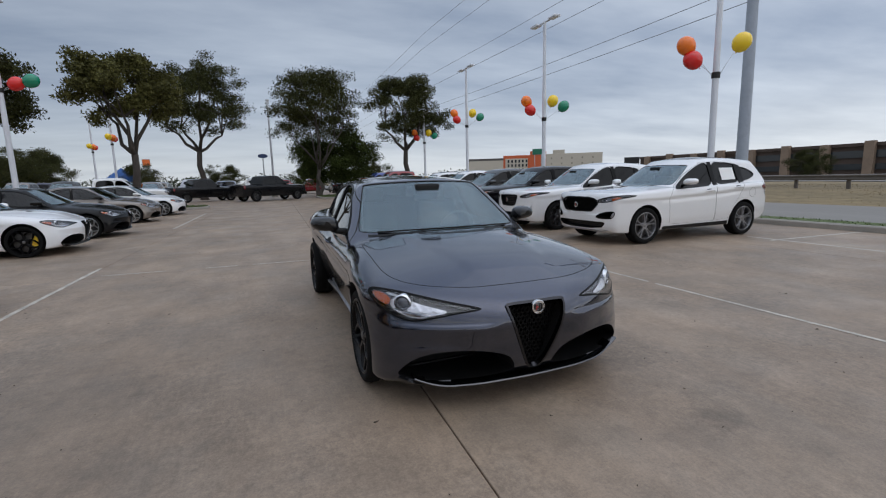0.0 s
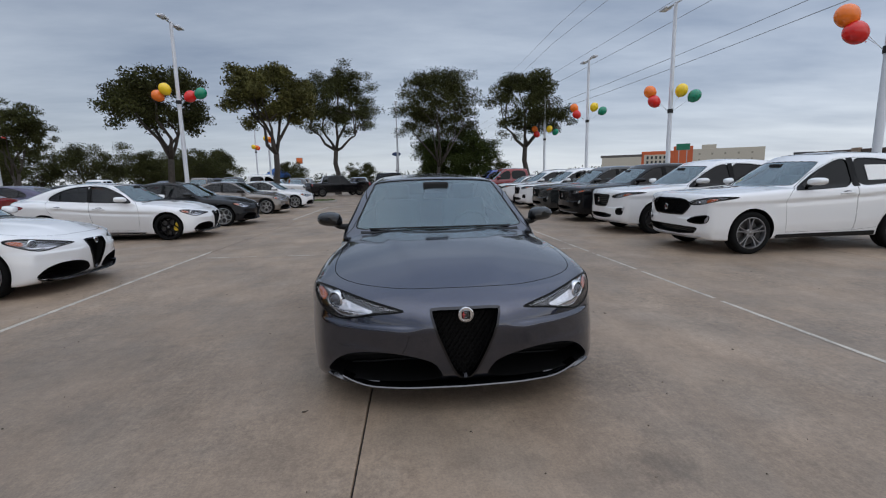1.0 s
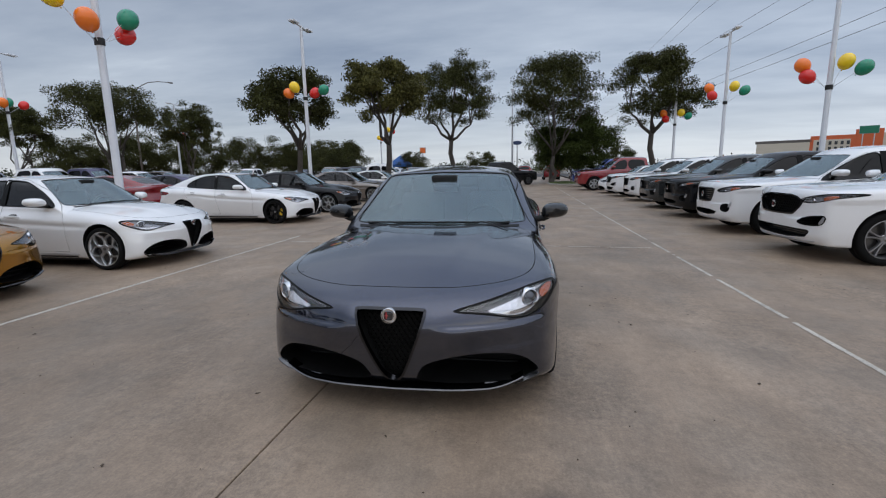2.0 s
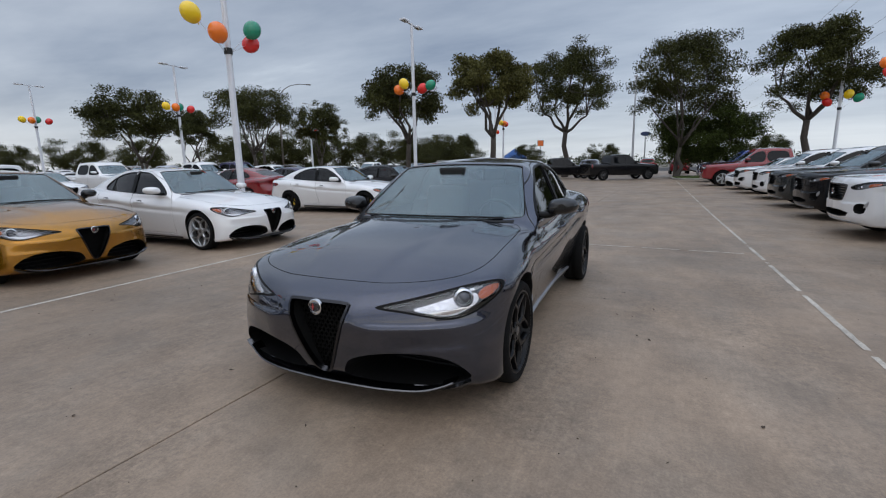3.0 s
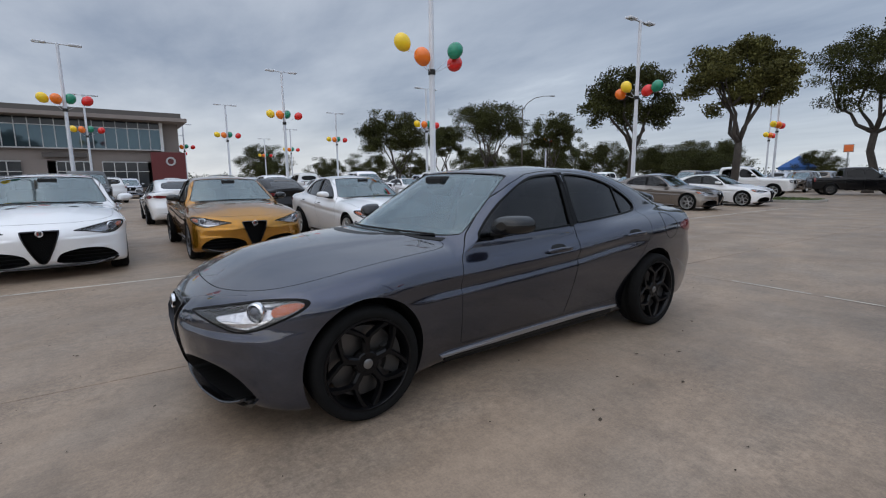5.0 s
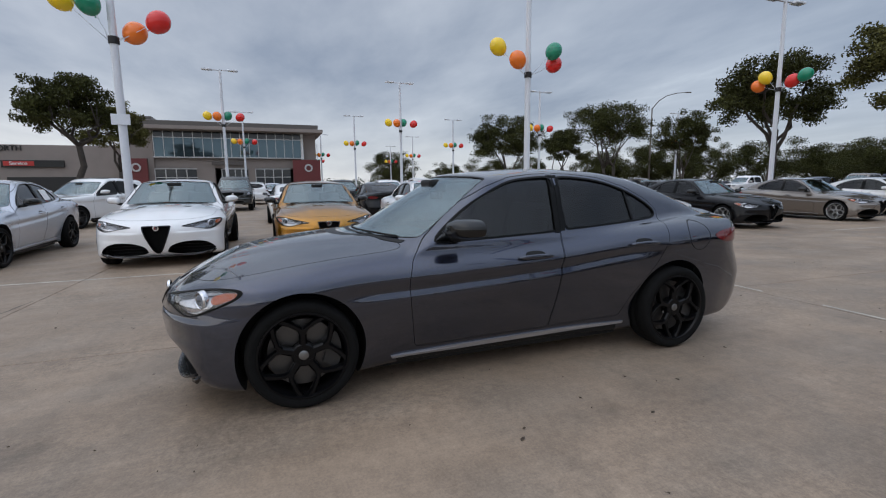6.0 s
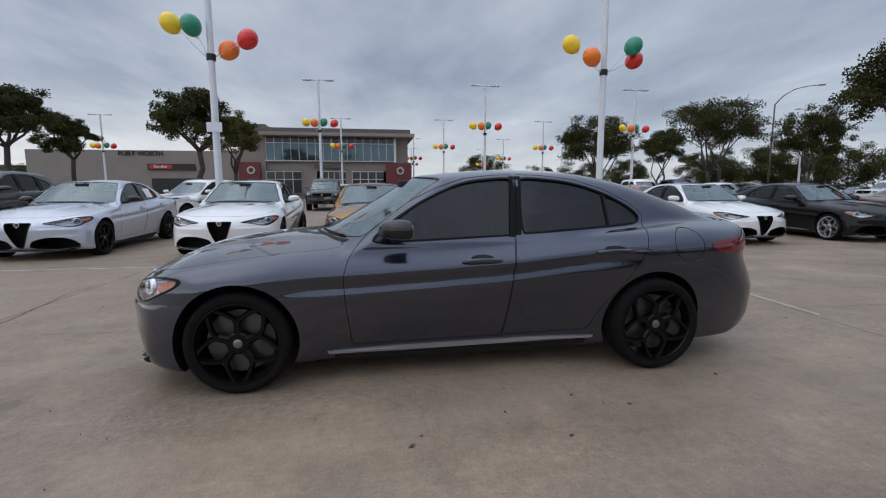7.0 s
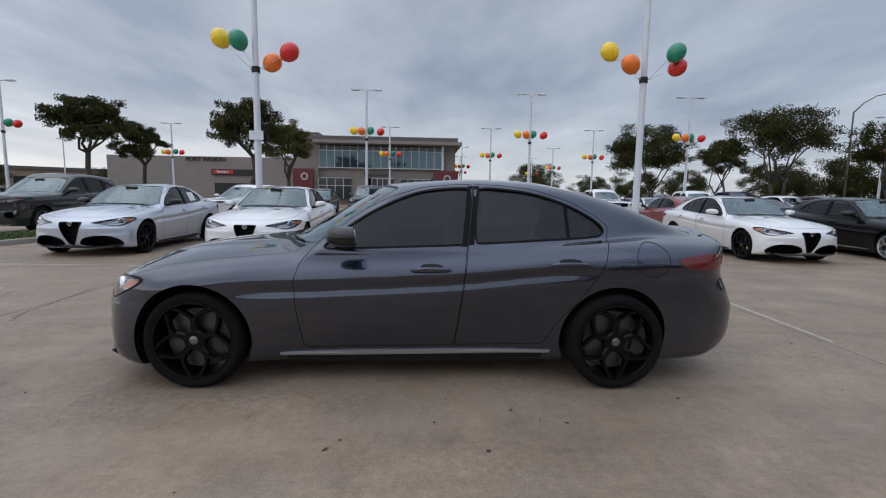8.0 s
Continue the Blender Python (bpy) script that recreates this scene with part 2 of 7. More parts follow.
def part(name, bm, mat, parent=None, label="", m=None, smooth=False):
    me = bpy.data.meshes.new(name)
    bmesh.ops.recalc_face_normals(bm, faces=bm.faces)
    bm.to_mesh(me)
    bm.free()
    me.materials.append(mat)
    if smooth:
        me.polygons.foreach_set("use_smooth", [True] * len(me.polygons))
    return piece(name, me, parent, label, m)


def box_bm(sx, sy, sz, at=(0, 0, 0), bevel=0.0, segs=2):
    bm = bmesh.new()
    bmesh.ops.create_cube(bm, size=1, matrix=Matrix.Translation(at) @ Matrix.Diagonal((sx, sy, sz, 1)))
    if bevel:
        bmesh.ops.bevel(bm, geom=list(bm.edges), offset=bevel, segments=segs, affect="EDGES", profile=0.5)
    return bm


def lathe(profile, segs=40, axis="x"):
    """Verts and faces of a profile (r, a) turned round an axis; closed ring of profile points."""
    n, verts, faces = len(profile), [], []
    for i in range(segs):
        c, s = math.cos(2 * math.pi * i / segs), math.sin(2 * math.pi * i / segs)
        for r, a in profile:
            verts.append((a, r * c, r * s) if axis == "x" else (r * c, r * s, a))
    for i in range(segs):
        j = (i + 1) % segs
        for k in range(n):
            l = (k + 1) % n
            faces.append((i * n + k, j * n + k, j * n + l, i * n + l))
    return verts, faces


def tube(points, radii, segs=8):
    """Verts and faces of a tapered tube along points."""
    verts, faces = [], []
    pts = [Vector(p) for p in points]
    side = None
    for i, p in enumerate(pts):
        d = (pts[min(i + 1, len(pts) - 1)] - pts[max(i - 1, 0)]).normalized()
        if side is None:
            side = d.orthogonal().normalized()
        side = (side - d * side.dot(d)).normalized()
        up = d.cross(side)
        for k in range(segs):
            a = 2 * math.pi * k / segs
            verts.append(p + (side * math.cos(a) + up * math.sin(a)) * radii[i])
    for i in range(len(pts) - 1):
        for k in range(segs):
            l = (k + 1) % segs
            faces.append((i * segs + k, i * segs + l, (i + 1) * segs + l, (i + 1) * segs + k))
    faces.append(tuple(range(segs))[::-1])
    faces.append(tuple((len(pts) - 1) * segs + k for k in range(segs)))
    return verts, faces


def smooth_outline(pts, rounds=2):
    """Corner-cutting of a closed outline."""
    p = np.array(pts, float)
    for _ in range(rounds):
        q = np.roll(p, -1, 0)
        p = np.stack([p * 0.75 + q * 0.25, p * 0.25 + q * 0.75], 1).reshape(-1, 2)
    return p


def dense_outline(pts, step):
    p = np.array(pts, float)
    out = []
    for a, b in zip(p, np.roll(p, -1, 0)):
        n = max(1, int(np.linalg.norm(b - a) / step))
        out += [a + (b - a) * i / n for i in range(n)]
    return np.array(out)


def grow_outline(pts, d):
    """An outline moved outwards by d along its normals."""
    p = np.array(pts, float)
    area = np.sum(p[:, 0] * np.roll(p[:, 1], -1) - np.roll(p[:, 0], -1) * p[:, 1])
    t = np.roll(p, -1, 0) - np.roll(p, 1, 0)
    t /= np.linalg.norm(t, axis=1)[:, None] + 1e-9
    n = np.stack([t[:, 1], -t[:, 0]], 1) * (1 if area > 0 else -1)
    return p + n * d


AXES = {"x": (1, 2, 0), "y": (0, 2, 1), "z": (0, 1, 2)}


def prism(outline, axis, lo, hi):
    """A closed prism over a 2D outline, from lo to hi along an axis."""
    a, b, c = AXES[axis]
    n = len(outline)
    v = np.zeros((2 * n, 3))
    v[:n, a], v[:n, b], v[:n, c] = outline[:, 0], outline[:, 1], lo
    v[n:, a], v[n:, b], v[n:, c] = outline[:, 0], outline[:, 1], hi
    faces = [tuple(range(n)), tuple(range(2 * n - 1, n - 1, -1))]
    faces += [(i, n + i, n + (i + 1) % n, (i + 1) % n) for i in range(n)]
    bm = bmesh.new()
    vs = [bm.verts.new(p) for p in v]
    for f in faces:
        bm.faces.new([vs[i] for i in f])
    bmesh.ops.recalc_face_normals(bm, faces=bm.faces)
    me = bpy.data.meshes.new("cutter")
    bm.to_mesh(me)
    bm.free()
    return me


def cylinder_x(y, z, r, lo, hi, segs=56):
    ang = np.linspace(0, 2 * np.pi, segs, endpoint=False)
    return prism(np.stack([y + r * np.cos(ang), z + r * np.sin(ang)], 1), "x", lo, hi)


def boolean(me, cutters, op="DIFFERENCE"):
    """The mesh me cut by (or met with) each of the cutter meshes."""
    ob = new("work", me)
    extra = []
    for c in cutters:
        co = new("work_cutter", c)
        extra.append(co)
        mod = ob.modifiers.new("cut", "BOOLEAN")
        mod.operation, mod.object, mod.solver = op, co, "MANIFOLD"
    bpy.context.view_layer.update()
    res = bpy.data.meshes.new_from_object(ob.evaluated_get(bpy.context.evaluated_depsgraph_get()))
    for o in [ob, *extra]:
        bpy.data.objects.remove(o)
    return res


# ---- car bodies: a smooth solid given by curves along and across the car ----
class Curve:
    """A smooth monotone-preserving curve through (x, y) pairs, flat beyond its ends."""

    def __init__(self, *pairs):
        self.x = np.array(pairs[0::2], float)
        self.y = np.array(pairs[1::2], float)
        h = np.diff(self.x)
        d = np.diff(self.y) / h
        m = np.zeros_like(self.x)
        m[0], m[-1] = d[0], d[-1]
        for i in range(1, len(m) - 1):
            if d[i - 1] * d[i] > 0:
                w1, w2 = 2 * h[i] + h[i - 1], h[i] + 2 * h[i - 1]
                m[i] = (w1 + w2) / (w1 / d[i - 1] + w2 / d[i])
        self.m = m

    def __call__(self, q):
        q = np.clip(q, self.x[0], self.x[-1])
        i = np.clip(np.searchsorted(self.x, q) - 1, 0, len(self.x) - 2)
        h = self.x[i + 1] - self.x[i]
        t = (q - self.x[i]) / h
        t2, t3 = t * t, t * t * t
        return self.y[i] * (2 * t3 - 3 * t2 + 1) + self.m[i] * h * (t3 - 2 * t2 + t) + self.y[i + 1] * (3 * t2 - 2 * t3) + self.m[i + 1] * h * (t3 - t2)


def smax(a, b, k):
    h = np.maximum(k - np.abs(a - b), 0) / k
    return np.maximum(a, b) + h * h * k * 0.25


class Form:
    """A car's outer skin as the zero surface of field(); y=0 is the front axle, -y the nose, z up."""

    def __init__(self, **p):
        self.c = p

    def field(self, P):
        c = self.c
        x, y, z = np.abs(P[..., 0]), P[..., 1], P[..., 2]
        zn = z - c["shoulder"](y)
        tuck = c["tuck"](y) if "tuck" in c else 1.0
        side = x - (c["width"](y) + c["section"](zn) * tuck - c["scoop"](y) * np.exp(-((zn + 0.062) / 0.036) ** 2))
        top = z - (c["top"](y) - c["crown"] * (x / 0.8) ** 2.4)
        if "bulge" in c:
            # a raised spine on the hood, with soft creases that open towards the screen
            rise, foot, open_ = c["bulge"]
            top = top - rise / (1 + np.exp((x - foot - open_ * (y + 0.6)) / 0.022)) * np.clip((y + 0.72) / 0.35, 0, 1)
        bot = c["bottom"](y) - z
        ledge = np.clip((z - c["ledge"]) / 0.035 + 0.5, 0, 1) * np.clip((x - 0.22) / 0.12, 0, 1) * np.clip((0.90 - x) / 0.18, 0, 1)
        square = 1 - c.get("square", 0.0) * np.clip((0.60 - z) / 0.40, 0, 1)
        brow = 0.0
        if "brow" in c:
            # a short shelf above each lower intake that catches the sky
            bz, bd, b0, b1 = c["brow"]
            brow = bd * np.clip((z - bz) / 0.03 + 0.5, 0, 1) * np.clip((x - b0) / 0.14, 0, 1) * np.clip((b1 - x) / 0.14, 0, 1) * np.clip((0.56 - z) / 0.10, 0, 1)
        nose = brow + c["nose"](z) + c["nose_sweep"](x) * square + c["ledge_depth"] * ledge * ledge * (3 - 2 * ledge) - y
        tail = y - (c["tail"](z) - c["tail_sweep"](x))
        g = smax(side, top, c["k_edge"])
        g = smax(g, bot, 0.05)
        g = smax(g, smax(nose, tail, 0.05), c["k_nose"])
        cs = x - (c["cabin"](y) - np.maximum(z - c["belt"], -0.03) * c["tumble"])
        cr = z - (c["roof"](y) - c["roof_crown"] * (x / 0.6) ** 2)
        cw = c["screen"][0] + (z - c["belt"]) * c["screen"][1] + c["screen"][2] * (x / 0.7) ** 2 - y
        cab = smax(smax(cs, cr, c["k_roof"]), cw, c.get("k_screen", 0.05))
        cab = smax(cab, np.maximum(c["belt"] - 0.25 - z, y - (c["cab_end"](z) - c["tail_sweep"](x) * 0.6)), 0.05)
        return -smax(-g, -cab, 0.035)

    def normal(self, P):
        e = 0.004
        n = np.stack([self.field(P + d) - self.field(P - d) for d in np.eye(3) * e], -1)
        return n / (np.linalg.norm(n, axis=-1, keepdims=True) + 1e-9)

    def between(self, A, B, f=None, rounds=24):
        """Points on the lines from A (inside) to B (outside) where the skin is met."""
        f = f or self.field
        lo, hi = np.zeros(len(A)), np.ones(len(A))
        for _ in range(rounds):
            mid = (lo + hi) / 2
            inside = f(A + (B - A) * mid[:, None]) < 0
            lo, hi = np.where(inside, mid, lo), np.where(inside, hi, mid)
        return A + (B - A) * ((lo + hi) / 2)[:, None]

    def onto(self, axis, pts, outside, inside):
        """2D points carried along an axis onto the skin; with the normals there."""
        a, b, c = AXES[axis]
        A = np.zeros((len(pts), 3))
        A[:, a], A[:, b] = pts[:, 0], pts[:, 1]
        B = A.copy()
        A[:, c], B[:, c] = inside, outside
        P = self.between(A, B)
        return P, self.normal(P)


def box_grid(nx, ny, nz):
    """The surface of a box as a lattice: points in 0..1 and quads."""
    ids, pts, faces = {}, [], []

    def vid(i, j, k):
        key = (i, j, k)
        if key not in ids:
            ids[key] = len(pts)
            pts.append((i / nx, j / ny, k / nz))
        return ids[key]

    for i in range(nx):
        for j in range(ny):
            faces.append((vid(i, j, 0), vid(i, j + 1, 0), vid(i + 1, j + 1, 0), vid(i + 1, j, 0)))
            faces.append((vid(i, j, nz), vid(i + 1, j, nz), vid(i + 1, j + 1, nz), vid(i, j + 1, nz)))
    for j in range(ny):
        for k in range(nz):
            faces.append((vid(0, j, k), vid(0, j, k + 1), vid(0, j + 1, k + 1), vid(0, j + 1, k)))
            faces.append((vid(nx, j, k), vid(nx, j + 1, k), vid(nx, j + 1, k + 1), vid(nx, j, k + 1)))
    for i in range(nx):
        for k in range(nz):
            faces.append((vid(i, 0, k), vid(i + 1, 0, k), vid(i + 1, 0, k + 1), vid(i, 0, k + 1)))
            faces.append((vid(i, ny, k), vid(i, ny, k + 1), vid(i + 1, ny, k + 1), vid(i + 1, ny, k)))
    return np.array(pts), faces


def skin_mesh(form, f, n, spine, reach):
    """A closed mesh of the field f: rays from a spine out to a box."""
    pts, faces = box_grid(*n)
    (ya, yb, z0), (hx, y0, y1, za, zb) = spine, reach
    A = np.stack([pts[:, 0] * 0, ya + (yb - ya) * pts[:, 1], pts[:, 0] * 0 + z0], 1)
    T = np.stack([(pts[:, 0] * 2 - 1) * hx, y0 + (y1 - y0) * pts[:, 1], za + (zb - za) * pts[:, 2]], 1)
    P = form.between(A, A + (T - A) * 2.6, f)
    me = bpy.data.meshes.new("skin")
    me.from_pydata([tuple(p) for p in P], [], faces)
    return me


def finish_skin(me, form, mats):
    """Paint the faces on the skin, darken the cut walls, and give the skin its true normals."""
    nv, nl, npoly = len(me.vertices), len(me.loops), len(me.polygons)
    co = np.zeros(nv * 3); me.vertices.foreach_get("co", co); co = co.reshape(-1, 3)
    lv = np.zeros(nl, int); me.loops.foreach_get("vertex_index", lv)
    ls = np.zeros(npoly, int); me.polygons.foreach_get("loop_start", ls)
    lt = np.zeros(npoly, int); me.polygons.foreach_get("loop_total", lt)
    fn = np.zeros(npoly * 3); me.polygons.foreach_get("normal", fn); fn = fn.reshape(-1, 3)
    on = np.abs(form.field(co)) < 0.007
    fid = np.repeat(np.arange(npoly), lt)
    bad = np.zeros(npoly, int)
    np.add.at(bad, fid, ~on[lv])
    g = form.normal(co)
    agree = np.einsum("ij,ij->i", g[lv], fn[fid]) > 0.3
    off = np.zeros(npoly, int)
    np.add.at(off, fid, ~agree)
    skin = (bad == 0) & (off == 0)
    me.materials.clear()
    for m in mats:
        me.materials.append(m)
    me.polygons.foreach_set("material_index", np.where(skin, 0, 1).astype(np.int32))
    me.polygons.foreach_set("use_smooth", np.ones(npoly, bool))
    ln = np.where(skin[fid][:, None], g[lv], fn[fid])
    me.normals_split_custom_set([tuple(v) for v in ln])
    me.update()
    return me


def panel(form, axis, outline, centre, outside, inside, lift=0.002, thick=0.004, rings=5, mirror=False, flat=None):
    """A thin panel that lies on the skin within a 2D outline: verts and faces of a closed plate."""
    o = np.array(outline, float)
    c = np.array(centre, float)
    n = len(o)
    pts = np.concatenate([c + (o - c) * (1 - r / rings) for r in range(rings)] + [c[None]])
    P, N = form.onto(axis, pts, outside, inside)
    if flat is not None:
        P[:, AXES[axis][2]] = flat
    outer, inner = P + N * lift, P + N * (lift - thick)
    if mirror:
        outer[:, 0] *= -1
        inner[:, 0] *= -1
    m = len(pts)
    faces = []
    for r in range(rings - 1):
        for i in range(n):
            j = (i + 1) % n
            faces.append((r * n + i, r * n + j, (r + 1) * n + j, (r + 1) * n + i))
    faces += [((rings - 1) * n + i, (rings - 1) * n + (i + 1) % n, m - 1) for i in range(n)]
    back = [tuple(v + m for v in f[::-1]) for f in faces]
    rim = [(i, m + i, m + (i + 1) % n, (i + 1) % n) for i in range(n)]
    return np.concatenate([outer, inner]), faces + back + rim


def band(form, axis, outline, d, outside, inside, lift=0.004, thick=0.006, closed=True, mirror=False):
    """A strip of width d that runs round an outline on the skin."""
    o = np.array(outline, float)
    q = grow_outline(o, d)
    n = len(o)
    P, N = form.onto(axis, np.concatenate([o, q]), outside, inside)
    outer, inner = P + N * lift, P + N * (lift - thick)
    if mirror:
        outer[:, 0] *= -1
        inner[:, 0] *= -1
    m = 2 * n
    faces = []
    for i in range(n if closed else n - 1):
        j = (i + 1) % n
        faces += [(i, j, n + j, n + i), (m + i, m + n + i, m + n + j, m + j), (i, m + i, m + j, j), (n + i, n + j, m + n + j, m + n + i)]
    return np.concatenate([outer, inner]), faces


def fixed(me):
    bm = bmesh.new()
    bm.from_mesh(me)
    bmesh.ops.recalc_face_normals(bm, faces=bm.faces)
    bm.to_mesh(me)
    bm.free()
    me.set_sharp_from_angle(angle=radians(36))
    return me


# ---- wheels ----
def wheel_meshes(tyre_r, rim_r, width, spokes, style):
    w = width / 2
    tyre = [(rim_r - 0.012, -w * 0.80), (rim_r + 0.008, -w * 0.92), ((tyre_r + rim_r) / 2, -w), (tyre_r - 0.016, -w * 0.93), (tyre_r - 0.003, -w * 0.74), (tyre_r, -w * 0.45),
            (tyre_r, -0.02), (tyre_r - 0.007, -0.016), (tyre_r - 0.007, 0.016), (tyre_r, 0.02), (tyre_r, w * 0.45),
            (tyre_r - 0.003, w * 0.74), (tyre_r - 0.016, w * 0.93), ((tyre_r + rim_r) / 2, w), (rim_r + 0.008, w * 0.92), (rim_r - 0.012, w * 0.80)]
    out = {"tyre": mesh_of("tyre", *lathe(tyre, 56), M["tyre"])}
    lip = [(rim_r + 0.004, w * 0.86), (rim_r + 0.004, w * 0.93), (rim_r - 0.006, w * 0.94), (rim_r - 0.016, w * 0.80), (rim_r - 0.03, -w * 0.7), (rim_r - 0.01, -w * 0.8), (rim_r - 0.012, w * 0.6)]
    verts, faces = lathe(lip, 56)
    verts, faces = [Vector(v) for v in verts], list(faces)

    def blade(points, half, x0, depth):
        """A tapered spoke: a rounded bar along points (angle, radius)."""
        base = len(verts)
        n = len(points)
        P = [Vector((0, r * math.cos(a), r * math.sin(a))) for a, r in points]
        for i, p in enumerate(P):
            d = (P[min(i + 1, n - 1)] - P[max(i - 1, 0)]).normalized()
            s = Vector((1, 0, 0)).cross(d)
            h = half[i]
            fx = x0[i]
            for u, v in ((-1, -depth), (-1, -0.012), (-0.55, 0), (0.55, 0), (1, -0.012), (1, -depth)):
                verts.append(p + s * (u * h) + Vector((fx + v, 0, 0)))
        for i in range(n - 1):
            for k in range(6):
                l = (k + 1) % 6
                faces.append((base + i * 6 + k, base + i * 6 + l, base + (i + 1) * 6 + l, base + (i + 1) * 6 + k))
        faces.append(tuple(base + k for k in range(6)))
        faces.append(tuple(base + (n - 1) * 6 + k for k in range(5, -1, -1)))

    for s in range(spokes):
        a = 2 * math.pi * s / spokes + math.pi / 2
        if style == "fork":
            # a stem that splits into two slim arms, which land beside the next spoke's
            spread = 0.54 * 5 / spokes
            blade([(a, 0.03), (a, rim_r * 0.30), (a, rim_r * 0.60)], (0.032, 0.023, 0.021), (w * 0.70, w * 0.72, w * 0.78), 0.040)
            for sg in (-1, 1):
                blade([(a + sg * 0.03, rim_r * 0.47), (a + sg * 0.12, rim_r * 0.62), (a + sg * spread * 0.66, rim_r * 0.80), (a + sg * spread, rim_r * 1.0)],
                      (0.014, 0.0145, 0.015, 0.020), (w * 0.76, w * 0.79, w * 0.82, w * 0.84), 0.036)
        elif style == "twin":
            for sg in (-1, 1):
                blade([(a + sg * 0.25, 0.05), (a + sg * 0.13, rim_r * 0.5), (a + sg * 0.16, rim_r * 0.8), (a + sg * 0.20, rim_r * 1.0)], (0.017, 0.013, 0.013, 0.020), (w * 0.74, w * 0.78, w * 0.81, w * 0.84), 0.040)
        else:
            blade([(a, 0.03), (a, rim_r * 0.5), (a, rim_r * 1.0)], (0.034, 0.026, 0.034), (w * 0.80, w * 0.80, w * 0.84), 0.045)
    hub = len(verts)
    v2, f2 = lathe([(0.001, w * 0.72), (0.062, w * 0.72), (0.07, w * 0.66), (0.07, w * 0.3), (0.001, w * 0.3)], 28)
    verts += [Vector(v) for v in v2]
    faces += [tuple(i + hub for i in f) for f in f2]
    for b in range(5):
        a = 2 * math.pi * b / 5 + 0.6
        base = len(verts)
        v3, f3 = lathe([(0.001, w * 0.755), (0.008, w * 0.75), (0.009, w * 0.70), (0.001, w * 0.70)], 8)
        verts += [Vector((v[0], v[1] + 0.046 * math.cos(a), v[2] + 0.046 * math.sin(a))) for v in v3]
        faces += [tuple(i + base for i in f) for f in f3]
    out["rim"] = fixed(mesh_of("rim", verts, faces, M["wheel_black"], False))
    out["hub_cap"] = fixed(mesh_of("hub_cap", *lathe([(0.001, w * 0.775), (0.024, w * 0.77), (0.028, w * 0.75), (0.028, w * 0.68), (0.001, w * 0.68)], 28), M["hub_grey"]))
    disc = [(0.07, 0.012), (rim_r - 0.055, 0.012), (rim_r - 0.055, -0.012), (0.07, -0.012)]
    out["brake_disc"] = fixed(mesh_of("brake_disc", *lathe(disc, 40), M["disc"], False))
    bm = bmesh.new()
    ring = []
    for i in range(9):
        a = -0.55 + 1.1 * i / 8
        for r in (rim_r - 0.13, rim_r - 0.035):
            for x in (-0.055, 0.048):
                ring.append(bm.verts.new((x, r * math.cos(a), r * math.sin(a))))
    for i in range(8):
        q = ring[i * 4:i * 4 + 8]
        for f in ((0, 1, 5, 4), (1, 3, 7, 5), (3, 2, 6, 7), (2, 0, 4, 6)):
            bm.faces.new([q[k] for k in f])
    bm.faces.new([ring[k] for k in (0, 2, 3, 1)])
    bm.faces.new([ring[-4 + k] for k in (0, 1, 3, 2)])
    bmesh.ops.recalc_face_normals(bm, faces=bm.faces)
    me = bpy.data.meshes.new("caliper")
    bm.to_mesh(me); bm.free()
    me.materials.append(M["caliper"])
    out["caliper"] = me
    return out


# ---- building one car of each form ----
def own_material(ob, mat, slot=0):
    """Give this object alone its material, on a shared mesh."""
    ob.material_slots[slot].link = "OBJECT"
    ob.material_slots[slot].material = mat


def paint_car(car, colour, rims=None, caliper=None):
    for o in car.children_recursive:
        kind = o.name.split(".")[0]
        if kind in ("body", "front_door", "rear_door", "hood", "fuel_flap", "door_handle", "mirror_shell", "lip_spoiler") and o.data.get("painted"):
            own_material(o, colour)
        if rims and kind == "rim":
            own_material(o, rims)
        if caliper and kind == "caliper":
            own_material(o, caliper)
    return car


def seat_mesh(width):
    """A bucket seat: cushion, back and head restraint in one bent, rounded shape."""
    bm = bmesh.new()
    for sx, sy, sz, at, rot, bev in ((width, 0.52, 0.16, (0, -0.10, 0.42), -0.12, 0.06), (width * 0.96, 0.15, 0.62, (0, 0.26, 0.76), -0.28, 0.065), (width * 0.52, 0.11, 0.19, (0, 0.40, 1.13), -0.2, 0.05)):
        b = box_bm(sx, sy, sz, (0, 0, 0), bev, 3)
        b.transform(Matrix.Translation(at) @ Matrix.Rotation(rot, 4, "X"))
        tmp = bpy.data.meshes.new("tmp")
        b.to_mesh(tmp); b.free()
        bm.from_mesh(tmp)
        bpy.data.meshes.remove(tmp)
    me = bpy.data.meshes.new("seat")
    bm.to_mesh(me); bm.free()
    me.materials.append(M["leather"])
    me.polygons.foreach_set("use_smooth", [True] * len(me.polygons))
    return me


def ring_mesh(name, R, r, mat, segs=36):
    prof = [(R + r * math.cos(a), r * math.sin(a)) for a in np.linspace(0, 2 * math.pi, 8, endpoint=False)]
    return fixed(mesh_of(name, *lathe(prof, segs, "z"), mat))


